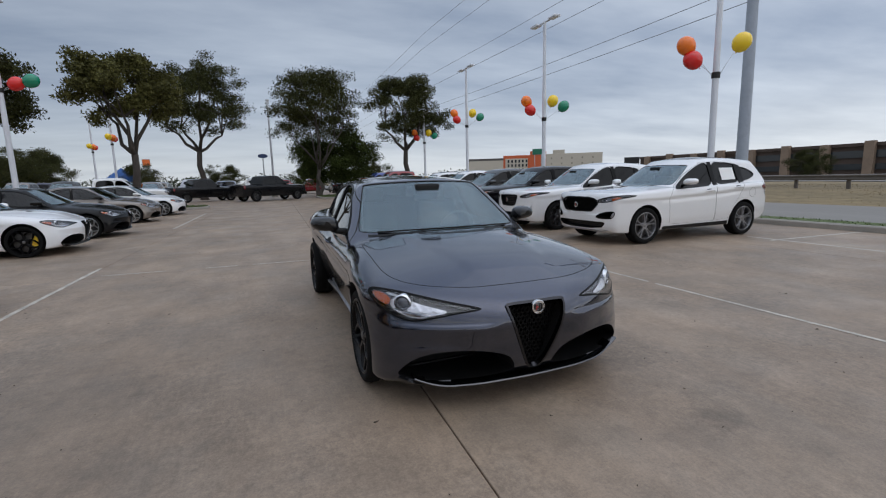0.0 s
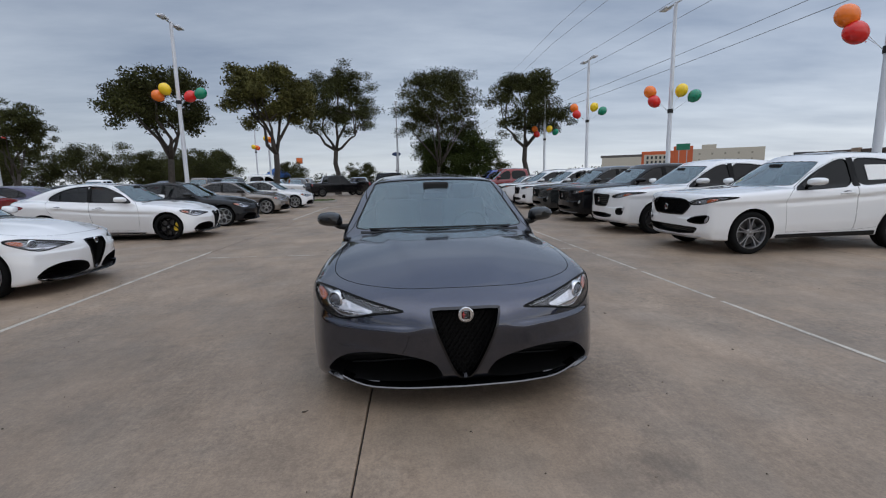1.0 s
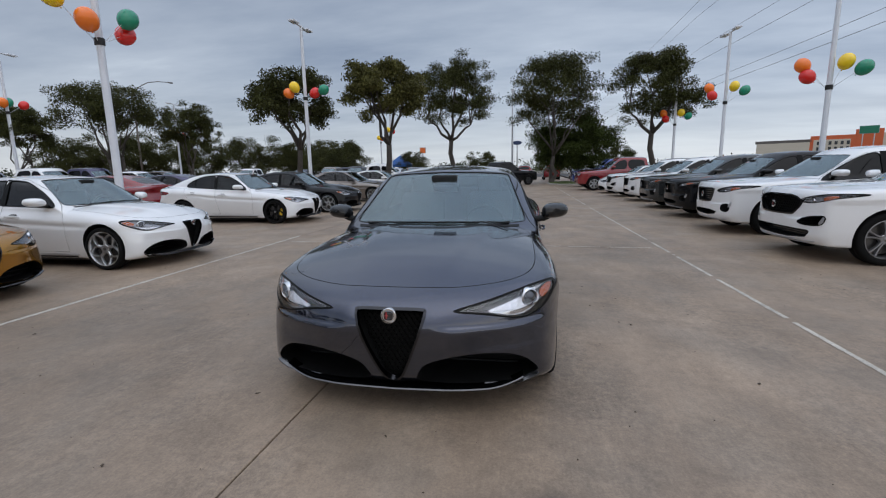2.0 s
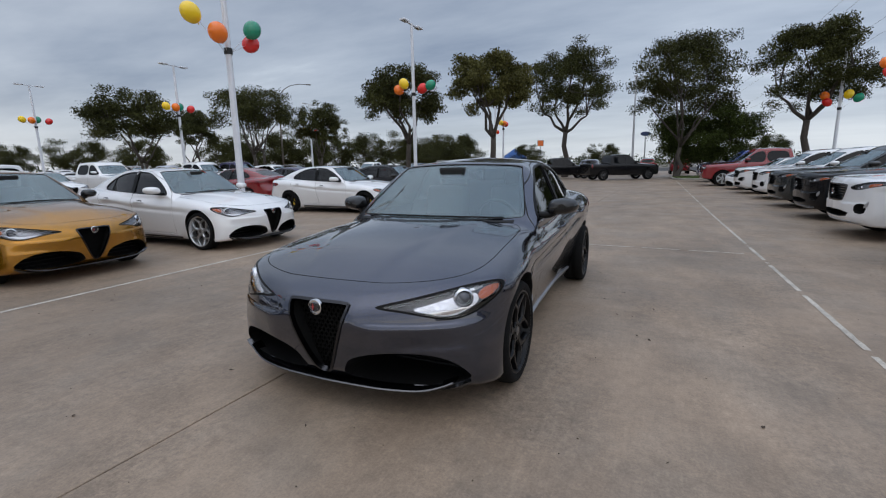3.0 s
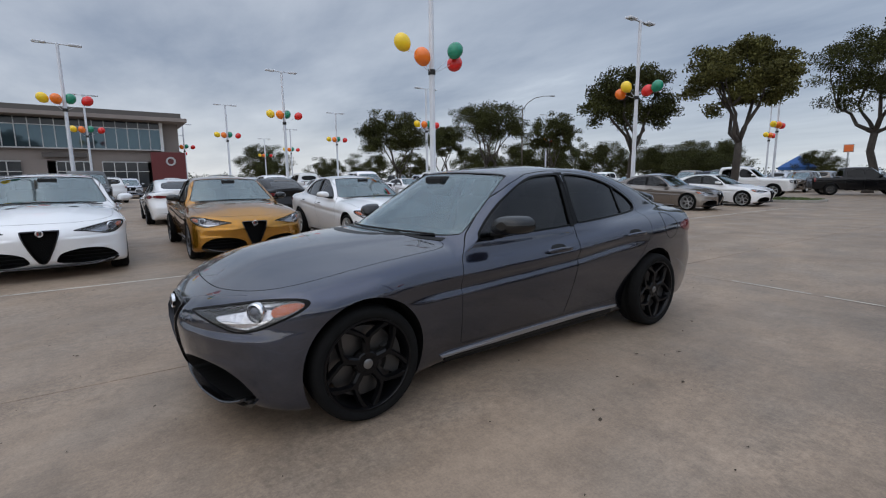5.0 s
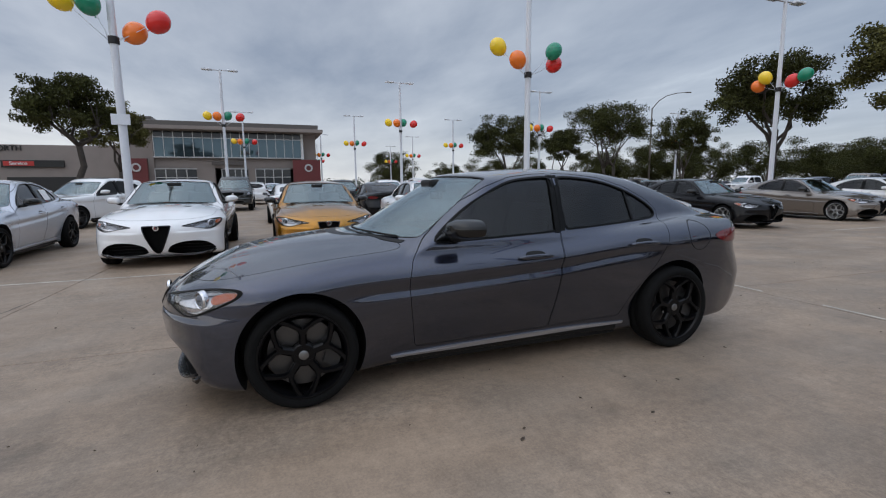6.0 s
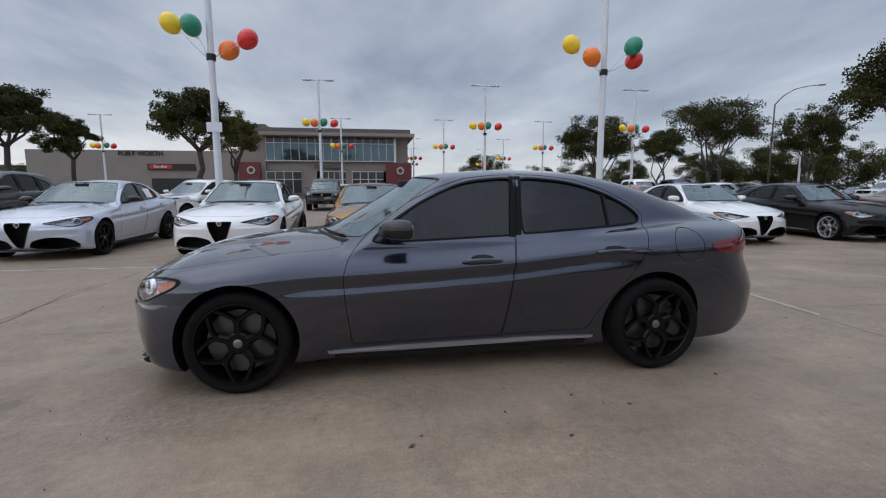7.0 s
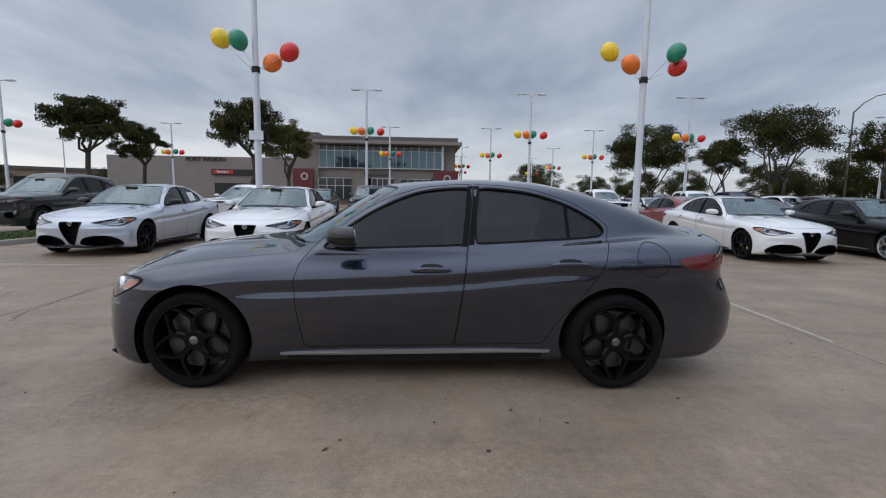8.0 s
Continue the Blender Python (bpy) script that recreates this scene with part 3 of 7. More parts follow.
def mirror_meshes(side):
    """A door mirror: a rounded shell on a foot; x points out of the car."""
    prof = smooth_outline([(-0.015, -0.055), (0.0, 0.05), (0.045, 0.085), (0.15, 0.088), (0.205, 0.055), (0.212, -0.01), (0.17, -0.055), (0.06, -0.068)], 2)
    n = len(prof)
    c = prof.mean(0)
    verts, faces = [], []
    for y, s in ((0.075, 0.90), (0.07, 0.97), (0.02, 1.0), (-0.04, 0.93), (-0.085, 0.72), (-0.105, 0.40)):
        for p in c + (prof - c) * s:
            verts.append((p[0] * side, y + 0.06 * (p[0] / 0.2), p[1]))
    for i in range(5):
        for k in range(n):
            l = (k + 1) % n
            faces.append((i * n + k, i * n + l, (i + 1) * n + l, (i + 1) * n + k))
    faces += [tuple(range(n)), tuple(5 * n + k for k in range(n))]
    shell = fixed(mesh_of("mirror_shell", verts, faces, M["gloss_black"]))
    gl = [(p[0] * side, 0.0765 + 0.06 * (p[0] / 0.2), p[1]) for p in c + (prof - c) * 0.84]
    gl2 = [(x, y + 0.002, z) for x, y, z in gl]
    m = len(gl)
    face = fixed(mesh_of("mirror_glass", gl + gl2, [tuple(range(m)), tuple(range(m, 2 * m))] + [(i, (i + 1) % m, m + (i + 1) % m, m + i) for i in range(m)], M["chrome"], False))
    foot = bmesh.new()
    v, f = tube([(-0.07 * side, 0.03, -0.075), (0.01 * side, 0.02, -0.065), (0.06 * side, 0.015, -0.035)], (0.035, 0.03, 0.028), 10)
    foot = fixed(mesh_of("mirror_foot", v, f, M["trim"]))
    return shell, face, foot


def handle_mesh(side):
    """A bowed pull handle; y along the car."""
    verts, faces = [], []
    n, k = 13, 8
    for i in range(n):
        u = i / (n - 1) * 2 - 1
        out = 0.012 + 0.024 * (1 - u ** 4)
        h = 0.006 + 0.012 * (1 - u * u) ** 0.5
        for j in range(k):
            a = 2 * math.pi * j / k
            verts.append((side * (out + 0.010 * math.cos(a)), u * 0.135, h * math.sin(a) - 0.004 * u * u))
    for i in range(n - 1):
        for j in range(k):
            l = (j + 1) % k
            faces.append((i * k + j, i * k + l, (i + 1) * k + l, (i + 1) * k + j))
    faces += [tuple(range(k)), tuple((n - 1) * k + j for j in range(k))]
    return fixed(mesh_of("door_handle", verts, faces, M["grey_paint"]))
def build_car(name, form, s, n=(72, 200, 56)):
    """One car of a form, with its parts, at the origin; s gives its outlines."""
    car = new(name)
    zc, wb, tr = s["axle"], s["base"], s["tyre"]
    skin = skin_mesh(form, form.field, n, s["spine"], s["reach"])
    cab = s["cavity"]
    inner = lambda P: np.maximum(np.maximum(form.field(P) + 0.032, cab[2] - P[..., 2]), np.maximum(cab[0] - P[..., 1], P[..., 1] - cab[1]))
    room = skin_mesh(form, inner, (26, 60, 26), (cab[0] + 0.25, cab[1] - 0.35, cab[3]), (0.9, cab[0] - 0.3, cab[1] + 0.3, cab[2] - 0.2, cab[3] + 0.75))
    wf, wr = (smooth_outline(s[k], 2) for k in ("win_f", "win_r"))
    ws, bl = (smooth_outline(s[k], 2) for k in ("screen", "backlight"))
    cut = [room, prism(wf, "x", -1.5, 1.5), prism(wr, "x", -1.5, 1.5), prism(ws, "y", *s["screen_y"]), prism(bl, "y", *s["back_y"])]
    ar = s["arch"]
    for y in (0.0, wb):
        for sg in (-1, 1):
            lo, hi = sorted((sg * s["well"], sg * 1.4))
            cut.append(cylinder_x(y, zc + 0.005, ar, lo, hi))
    wq = smooth_outline(s["win_q"], 2) if "win_q" in s else None
    if wq is not None:
        cut.append(prism(wq, "x", -1.5, 1.5))
    deep = []
    for o in s["recess"]:
        pts = smooth_outline(o["o"], o.get("round", 2))
        for sg in ((1, -1) if o.get("pair") else (1,)):
            deep.append(prism(pts * (sg, 1), "y", -1.6, o["y"]))
    for o in s["lamps"]:
        pts = smooth_outline(o["o"], 2)
        for sg in (1, -1):
            deep.append(prism(pts * (sg, 1), "y", -1.6, o["y"]))
    if "bed" in s:
        (bx, b0, b1, bz) = s["bed"]
        cut.append(prism(np.array([(-bx, b0), (bx, b0), (bx, b1), (-bx, b1)]), "z", bz, 2.5))
    base = boolean(skin, cut + deep)
    hood = smooth_outline(s["hood"], 2)
    doors = []
    for nm in ("door_f", "door_r"):
        o = smooth_outline(dense_outline(s[nm], 0.055), 2)
        for sg in (1, -1):
            lo, hi = sorted((sg * 0.55, sg * 1.5))
            doors.append((nm, sg, prism(o, "x", lo, hi), prism(grow_outline(o, 0.0042), "x", lo, hi)))
    mats = [M["grey_paint"], M["trim"]]
    hz = s["hood_z"]
    hood_me = boolean(base, [prism(hood, "z", hz, 2.0)], "INTERSECT")
    body = boolean(base, [d[3] for d in doors] + [prism(grow_outline(hood, 0.0045), "z", hz - 0.004, 2.0)])
    body = finish_skin(body, form, mats)
    body["painted"] = 1
    piece("body", body, car)
    hm = finish_skin(hood_me, form, mats)
    hm["painted"] = 1
    piece("hood", hm, car)
    shell, gl, foot = {}, {}, {}
    for nm, sg, small, _ in doors:
        dm = finish_skin(boolean(base, [small], "INTERSECT"), form, mats)
        dm["painted"] = 1
        door = piece("front_door" if nm == "door_f" else "rear_door", dm, car)
        win = wf if nm == "door_f" else wr
        v, f = panel(form, "x", win, win.mean(0), 1.4, 0.2, -0.008, 0.004, 6, sg < 0)
        pane = piece("window_pane", fixed(mesh_of("window_pane", v, f, M[s.get("glass", "dark_glass")])), door, "dark tinted side window")
        pane.visible_shadow = False
        v, f = band(form, "x", win, 0.012, 1.4, 0.2, 0.004, 0.014, True, sg < 0)
        piece("window_trim", fixed(mesh_of("window_trim", v, f, M["window_black"])), door, "gloss black window trim")
        if nm == "door_r" and "divider" in s:
            dv = s["divider"]
            ztop = s["divider_top"]
            dl = np.array([(dv - 0.008, s["divider_low"]), (dv + 0.010, s["divider_low"]), (dv + 0.004, ztop), (dv - 0.014, ztop)])
            v, f = panel(form, "x", dense_outline(dl, 0.05), dl.mean(0), 1.4, 0.2, 0.0, 0.012, 2, sg < 0)
            piece("window_divider", fixed(mesh_of("window_divider", v, f, M["window_black"])), door)
        hy, hz2 = s["handles"][0 if nm == "door_f" else 1]
        P, N = form.onto("x", np.array([(hy, hz2)]), 1.4, 0.2)
        h = handle_mesh(sg)
        h["painted"] = 1
        piece("door_handle", h, door, "", Matrix.Translation((P[0, 0] * sg, hy, hz2)))
        # flat black patch on the skin, painting the shade of the hollow behind the handle
        cup = smooth_outline([(hy - 0.075, hz2 - 0.022), (hy - 0.075, hz2 + 0.025), (hy - 0.02, hz2 + 0.034), (hy + 0.03, hz2 + 0.034), (hy + 0.08, hz2 + 0.022), (hy + 0.08, hz2 - 0.022)], 2)
        v, f = panel(form, "x", cup, cup.mean(0), 1.4, 0.2, 0.0015, 0.003, 3, sg < 0)
        piece("handle_recess", fixed(mesh_of("handle_recess", v, f, M["trim"])), door)
        if nm == "door_f":
            my, mz = s["mirror"]
            P, N = form.onto("x", np.array([(my, mz - 0.06)]), 1.4, 0.2)
            shell, face, foot = mirror_meshes(sg)
            if s.get("mirror_painted"):
                shell["painted"] = 1
            mir = piece("mirror_shell", shell, car, "", Matrix.Translation((P[0, 0] * sg + 0.055 * sg, my, mz)) @ Matrix.Diagonal((1.06, 0.94, 0.86, 1)))
            piece("mirror_glass", face, mir)
            piece("mirror_foot", foot, mir)
    v, f = panel(form, "y", ws, ws.mean(0), s["screen_y"][0], s["screen_y"][1] + 0.3, -0.004, 0.005, 8)
    pane = piece("windscreen", fixed(mesh_of("windscreen", v, f, M["windscreen"])), car, "greenish laminated windscreen")
    pane.visible_shadow = False
    v, f = band(form, "y", ws, -0.024, s["screen_y"][0], s["screen_y"][1] + 0.3, -0.011, 0.004)
    piece("screen_border", fixed(mesh_of("screen_border", v, f, M["window_black"])), car, "black printed windscreen border")
    v, f = band(form, "y", ws, 0.006, s["screen_y"][0], s["screen_y"][1] + 0.3, 0.0005, 0.006)
    piece("screen_seal", fixed(mesh_of("screen_seal", v, f, M["window_black"])), car)
    v, f = panel(form, "y", bl, bl.mean(0), s["back_y"][1], s["back_y"][0] - 0.4, -0.004, 0.005, 5)
    pane = piece("rear_window", fixed(mesh_of("rear_window", v, f, M[s.get("glass", "dark_glass")])), car)
    pane.visible_shadow = False
    if wq is not None:
        for sg in (1, -1):
            v, f = panel(form, "x", wq, wq.mean(0), 1.5, 0.2, -0.008, 0.004, 4, sg < 0)
            pane = piece("quarter_window", fixed(mesh_of("quarter_window", v, f, M[s.get("glass", "dark_glass")])), car)
            pane.visible_shadow = False
            v, f = band(form, "x", wq, 0.016, 1.5, 0.2, 0.004, 0.014, True, sg < 0)
            piece("quarter_trim", fixed(mesh_of("quarter_trim", v, f, M["window_black"])), car)
    for o in s.get("pillar_covers", ()):
        for sg in (1, -1):
            oo = dense_outline(o, 0.06)
            v, f = panel(form, "x", oo, oo.mean(0), 1.5, 0.2, 0.006, 0.012, 2, sg < 0)
            piece("pillar_cover", fixed(mesh_of("pillar_cover", v, f, M["window_black"])), car)
    if s.get("cowl"):
        xs = np.linspace(-0.68, 0.68, 49)
        rows = []
        for t in np.linspace(0, 1, 5):
            pts = np.stack([xs, 0.402 + 0.27 * (xs / 0.7) ** 2 + t * 0.032], 1)
            P, N = form.onto("z", pts, 1.5, 0.6)
            rows.append(P + N * 0.003)
        V = np.concatenate(rows)
        F = [(r * 49 + i, r * 49 + i + 1, (r + 1) * 49 + i + 1, (r + 1) * 49 + i) for r in range(4) for i in range(48)]
        piece("cowl", mesh_of("cowl", V, F, M["trim"]), car, "black plastic cowl panel")
        for x0, x1 in ((-0.60, 0.02), (0.0, 0.60)):
            xs = np.linspace(x0, x1, 14)
            pts = np.stack([xs, 0.430 + 0.27 * (xs / 0.7) ** 2 + 0.03], 1)
            P, N = form.onto("z", pts, 1.5, 0.6)
            v, f = tube(P + N * 0.010, [0.0065] * 14, 6)
            piece("wiper", mesh_of("wiper", v, f, M["trim"]), car)
    # front recesses: dark mesh at the back, a frame round the edge
    for o in s["recess"]:
        pts = smooth_outline(o["o"], o.get("round", 2))
        for sg in ((1, -1) if o.get("pair") else (1,)):
            q = pts * (sg, 1)
            if "frame" in o:
                v, f = band(form, "y", q, -o["frame"], -1.5, o["y"] + 0.3, o.get("proud", 0.006), 0.03)
                piece(o["name"] + "_frame", fixed(mesh_of("frame", v, f, M[o.get("frame_mat", "satin_chrome")])), car, o.get("frame_label", ""))
            back = prism(grow_outline(q, -0.002), "y", o["y"] - 0.012, o["y"] - 0.004)
            back.materials.append(M["mesh_black"])
            grille = piece(o["name"], back, car, "black " + o["name"].replace("_", " "))
            lo, hi = q.min(0), q.max(0)
            if o.get("lattice"):
                verts, faces = [], []
                for ang in (radians(58), radians(-58)):
                    ca, sa = math.cos(ang), math.sin(ang)
                    r = np.stack([q[:, 0] * ca + q[:, 1] * sa, q[:, 1] * ca - q[:, 0] * sa], 1)
                    for z in np.arange(r[:, 1].min() + 0.01, r[:, 1].max(), o["lattice"]):
                        e = [a[0] + (b[0] - a[0]) * (z - a[1]) / (b[1] - a[1]) for a, b in zip(r, np.roll(r, -1, 0)) if (a[1] - z) * (b[1] - z) < 0]
                        if len(e) >= 2:
                            b0 = len(verts)
                            for yy in (o["y"] - 0.03, o["y"] - 0.012):
                                for x, zz in ((min(e), z - 0.004), (max(e), z - 0.004), (max(e), z + 0.004), (min(e), z + 0.004)):
                                    verts.append((x * ca - zz * sa, yy, x * sa + zz * ca))
                            faces += [tuple(b0 + i for i in t) for t in ((0, 1, 2, 3), (7, 6, 5, 4), (0, 4, 5, 1), (1, 5, 6, 2), (2, 6, 7, 3), (3, 7, 4, 0))]
                piece("grille_mesh", fixed(mesh_of("grille_mesh", verts, faces, M["mesh_black"], False)), grille)
            if o.get("bars"):
                verts, faces = [], []
                for z in np.arange(lo[1] + 0.015, hi[1] - 0.01, o["bars"]):
                    e = []
                    for a, b in zip(q, np.roll(q, -1, 0)):
                        if (a[1] - z) * (b[1] - z) < 0:
                            e.append(a[0] + (b[0] - a[0]) * (z - a[1]) / (b[1] - a[1]))
                    if len(e) >= 2:
                        b0 = len(verts)
                        x0, x1 = min(e) + 0.004, max(e) - 0.004
                        for yy in (o["y"] - 0.034, o["y"] - 0.012):
                            for x, zz in ((x0, z - 0.006), (x1, z - 0.006), (x1, z + 0.006), (x0, z + 0.006)):
                                verts.append((x, yy, zz))
                        faces += [tuple(b0 + i for i in t) for t in ((0, 1, 2, 3), (7, 6, 5, 4), (0, 4, 5, 1), (1, 5, 6, 2), (2, 6, 7, 3), (3, 7, 4, 0))]
                if verts:
                    piece("grille_mesh", fixed(mesh_of("grille_mesh", verts, faces, M[o.get("bar_mat", "gloss_black")], False)), grille)
    # headlamps
    for o in s["lamps"]:
        pts = smooth_outline(o["o"], 2)
        c = np.array(o["c"])
        for sg in (1, -1):
            lamp = part(o.get("name", "headlamp"), box_bm(0.02, 0.02, 0.02, (sg * c[0], o["y"] + 0.02, c[1]), 0.004), M["lamp_dark"], car, o.get("label", "clear headlamp with chrome reflector and amber corner"))
            v, f = panel(form, "y", pts, c, -1.5, o["y"] + 0.4, 0.0, 0.004, 7, sg < 0)
            lens = piece("lens", fixed(mesh_of("lens", v, f, M["lens"])), lamp)
            lens.visible_shadow = False
            v, f = band(form, "y", pts, -0.009, -1.5, o["y"] + 0.4, 0.0025, 0.012, True, sg < 0)
            piece("lamp_seal", fixed(mesh_of("lamp_seal", v, f, M["window_black"])), lamp, "black lamp edge")
            for q in o["inside"]:
                oo = smooth_outline(q["o"], 2)
                v, f = panel(form, "y", oo, np.array(q.get("c", oo.mean(0))), -1.5, o["y"] + 0.4, -q["deep"], 0.006, 4, sg < 0)
                piece(q["name"], fixed(mesh_of(q["name"], v, f, M[q["mat"]])), lamp)
            for bx, bz, br in o["bulbs"]:
                P, N = form.onto("y", np.array([(bx, bz)]), -1.5, o["y"] + 0.4)
                at = Matrix.Translation((sg * P[0, 0], P[0, 1] + 0.026, bz)) @ Matrix.Rotation(radians(90 + sg * o.get("turn", 0)), 4, "Z")
                v, f = lathe([(0.001, -0.024), (br * 0.5, -0.020), (br * 0.8, -0.010), (br * 0.92, 0.0), (br * 0.92, 0.02), (0.001, 0.02)], 24)
                bulb = piece("projector", fixed(mesh_of("projector", v, f, M["projector"])), lamp, "", at)
                v, f = lathe([(br * 0.95, -0.004), (br * 1.08, -0.012), (br * 1.28, -0.004), (br * 1.34, 0.016), (br * 0.95, 0.016)], 28)
                piece("projector_ring", fixed(mesh_of("projector_ring", v, f, M["chrome"])), bulb)
    # tail lamps wrap round the rear corners
    tl = smooth_outline(s["tail"], 2)
    for sg in (1, -1):
        v, f = panel(form, "x", tl, tl.mean(0), 1.4, 0.2, 0.005, 0.02, 5, sg < 0)
        piece("tail_lamp", fixed(mesh_of("tail_lamp", v, f, M["tail_red"])), car, "dark red tail lamp")
    if "tail_rear" in s:
        tr_o = smooth_outline(s["tail_rear"], 1)
        for sg in (1, -1):
            q = dense_outline(tr_o * (sg, 1), 0.06)
            v, f = panel(form, "y", q, q.mean(0), 4.4, 2.9, 0.004, 0.02, 3)
            piece("rear_lamp", fixed(mesh_of("rear_lamp", v, f, M["tail_red"])), car, "dark red rear lamp")
        o = dense_outline([(-0.62, 0.27), (0.62, 0.27), (0.70, 0.38), (-0.70, 0.38)], 0.08)
        v, f = panel(form, "y", o, o.mean(0), 4.4, 2.9, 0.003, 0.02, 2)
        piece("diffuser", fixed(mesh_of("diffuser", v, f, M["trim"])), car, "black rear bumper insert")
    # fuel flap on the left flank
    fy, fz, fr = s["fuel"]
    ring = np.array([(fy + fr * math.cos(a), fz + fr * math.sin(a)) for a in np.linspace(0, 2 * math.pi, 40, endpoint=False)])
    v, f = band(form, "x", ring, 0.004, 1.4, 0.2, 0.0012, 0.004)
    piece("fuel_flap_gap", fixed(mesh_of("fuel_flap_gap", v, f, M["trim"])), car)
    # sill blade
    for sg in (1, -1):
        y0, y1, z0, zz1 = s["sill"]
        sill = smooth_outline([(y0, z0), (y1, zz1), (y1 + 0.02, zz1 + 0.032), (y0 - 0.02, z0 + 0.032)], 1)
        v, f = panel(form, "x", dense_outline(sill, 0.08), np.array(((y0 + y1) / 2, (z0 + zz1) / 2 + 0.012)), 1.4, 0.2, 0.012, 0.02, 2, sg < 0)
        piece("sill", fixed(mesh_of("sill", v, f, M[s.get("sill_mat", "satin_chrome")])), car)
    if s.get("chin"):
        # black plastic along the foot of the bumper and the doors, with a bright lip over it
        o = dense_outline([(-0.66, 0.275), (0.66, 0.275), (0.74, 0.305), (-0.74, 0.305)], 0.08)
        v, f = panel(form, "y", o, o.mean(0), -1.6, 0.0, 0.010, 0.02, 2)
        piece("chin", fixed(mesh_of("chin", v, f, M["blade"])), car, "bright bumper lip")
        for sg in (1, -1):
            o = dense_outline([(0.46, 0.262), (2.32, 0.262), (2.32, 0.335), (0.46, 0.320)], 0.12)
            v, f = panel(form, "x", o, o.mean(0), 1.4, 0.2, 0.010, 0.02, 2, sg < 0)
            piece("rocker", fixed(mesh_of("rocker", v, f, M["trim"])), car, "black lower sill")
            o = smooth_outline([(0.795, 0.545), (0.845, 0.56), (0.858, 0.655), (0.835, 0.655)], 1)
            v, f = panel(form, "y", o, o.mean(0), -1.6, 0.0, 0.004, 0.02, 2, sg < 0)
            piece("vent_blade", fixed(mesh_of("vent_blade", v, f, M["blade"])), car, "bright fog lamp blade")
    if s.get("roof_glass"):
        o = dense_outline(s["roof_glass"], 0.10)
        v, f = panel(form, "z", o, o.mean(0), 2.2, 1.2, 0.006, 0.012, 4)
        piece("roof_glass", fixed(mesh_of("roof_glass", v, f, M["gloss_black"])), car, "black glass roof panel")
    if "rocker" in s:
        # black lower sill under the bright blade; its black also paints in the shade there
        y0, y1 = s["rocker"]
        for sg in (1, -1):
            o = dense_outline([(y0, 0.170), (y1, 0.176), (y1, 0.214), (y0, 0.194)], 0.10)
            v, f = panel(form, "x", o, o.mean(0), 1.4, 0.2, 0.006, 0.012, 2, sg < 0)
            piece("rocker", fixed(mesh_of("rocker", v, f, M["trim"])), car, "black lower sill")
    if s.get("floor_pan"):
        hw, y0, y1, z0, z1 = s["floor_pan"]
        part("floor_pan", box_bm(2 * hw, y1 - y0, z1 - z0, (0, (y0 + y1) / 2, (z0 + z1) / 2), 0.02), M["trim"], car, "black underbody")
    if "spoiler" in s:
        sy0, sz0, sw = s["spoiler"]
        verts, faces = [], []
        for i in range(25):
            x = (i / 12 - 1) * sw
            bow_ = 0.16 * (abs(x) / sw) ** 2.2
            for dy, dz in ((-0.13, -0.012), (-0.02, 0.012), (0.008, 0.018), (0.012, 0.010), (0.0, -0.02)):
                verts.append((x, sy0 + dy - bow_, sz0 + dz - 0.03 * (abs(x) / sw) ** 2))
        for i in range(24):
            for k in range(5):
                l = (k + 1) % 5
                faces.append((i * 5 + k, (i + 1) * 5 + k, (i + 1) * 5 + l, i * 5 + l))
        faces += [tuple(range(5)), tuple(120 + k for k in range(5))]
        me = fixed(mesh_of("lip_spoiler", verts, faces, M["grey_paint"], False))
        me["painted"] = 1
        piece("lip_spoiler", me, car)
    if "splitter" in s:
        # chin blade that follows the nose
        z, ax, dep = s["splitter"]
        xs = np.linspace(-ax, ax, 41)
        P, N = form.onto("y", np.stack([xs, np.full(41, z + 0.045)], 1), -1.6, 0.0)
        verts, faces = [], []
        for p, x in zip(P, xs):
            up = 0.05 * max(0, (abs(x) - 0.5) / (ax - 0.5)) ** 2
            for dy, dz in ((0.05, 0.0), (-dep, 0.004), (-dep - 0.006, 0.012), (-dep, 0.018), (0.05, 0.022)):
                verts.append((x, p[1] + dy, z + dz + up))
        for i in range(40):
            for k in range(5):
                l = (k + 1) % 5
                faces.append((i * 5 + k, (i + 1) * 5 + k, (i + 1) * 5 + l, i * 5 + l))
        faces += [tuple(range(5)), tuple(200 + k for k in range(5))]
        piece("splitter", fixed(mesh_of("splitter", verts, faces, M["satin_chrome"], False)), car, "thin dark grey chin splitter")
        # bright blades under the outer ends of the intakes
        for sg in (1, -1):
            bl = smooth_outline([(0.47, 0.190), (0.56, 0.172), (0.72, 0.186), (0.80, 0.235), (0.797, 0.245), (0.71, 0.204), (0.60, 0.192)], 1)
            v, f = panel(form, "y", bl, np.array((0.66, 0.188)), -1.6, 0.0, 0.022, 0.03, 2, sg < 0)
            piece("splitter_blade", fixed(mesh_of("splitter_blade", v, f, M["satin_chrome"], False)), car, "dark metal intake blade")
    if "badge" in s:
        bz, br = s["badge"]
        P, N = form.onto("y", np.array([(0.0, bz)]), -1.5, 0.0)
        tilt = Matrix.Translation((0, P[0, 1] - 0.004, bz)) @ Matrix.Rotation(radians(90), 4, "X")
        bd = piece("badge", fixed(mesh_of("badge", *lathe([(0.001, 0.012), (br * 0.86, 0.012), (br * 0.9, 0.018), (br, 0.016), (br, 0.0), (0.001, 0.0)], 32, "z"), M["chrome"])), car, "round chrome badge", tilt)
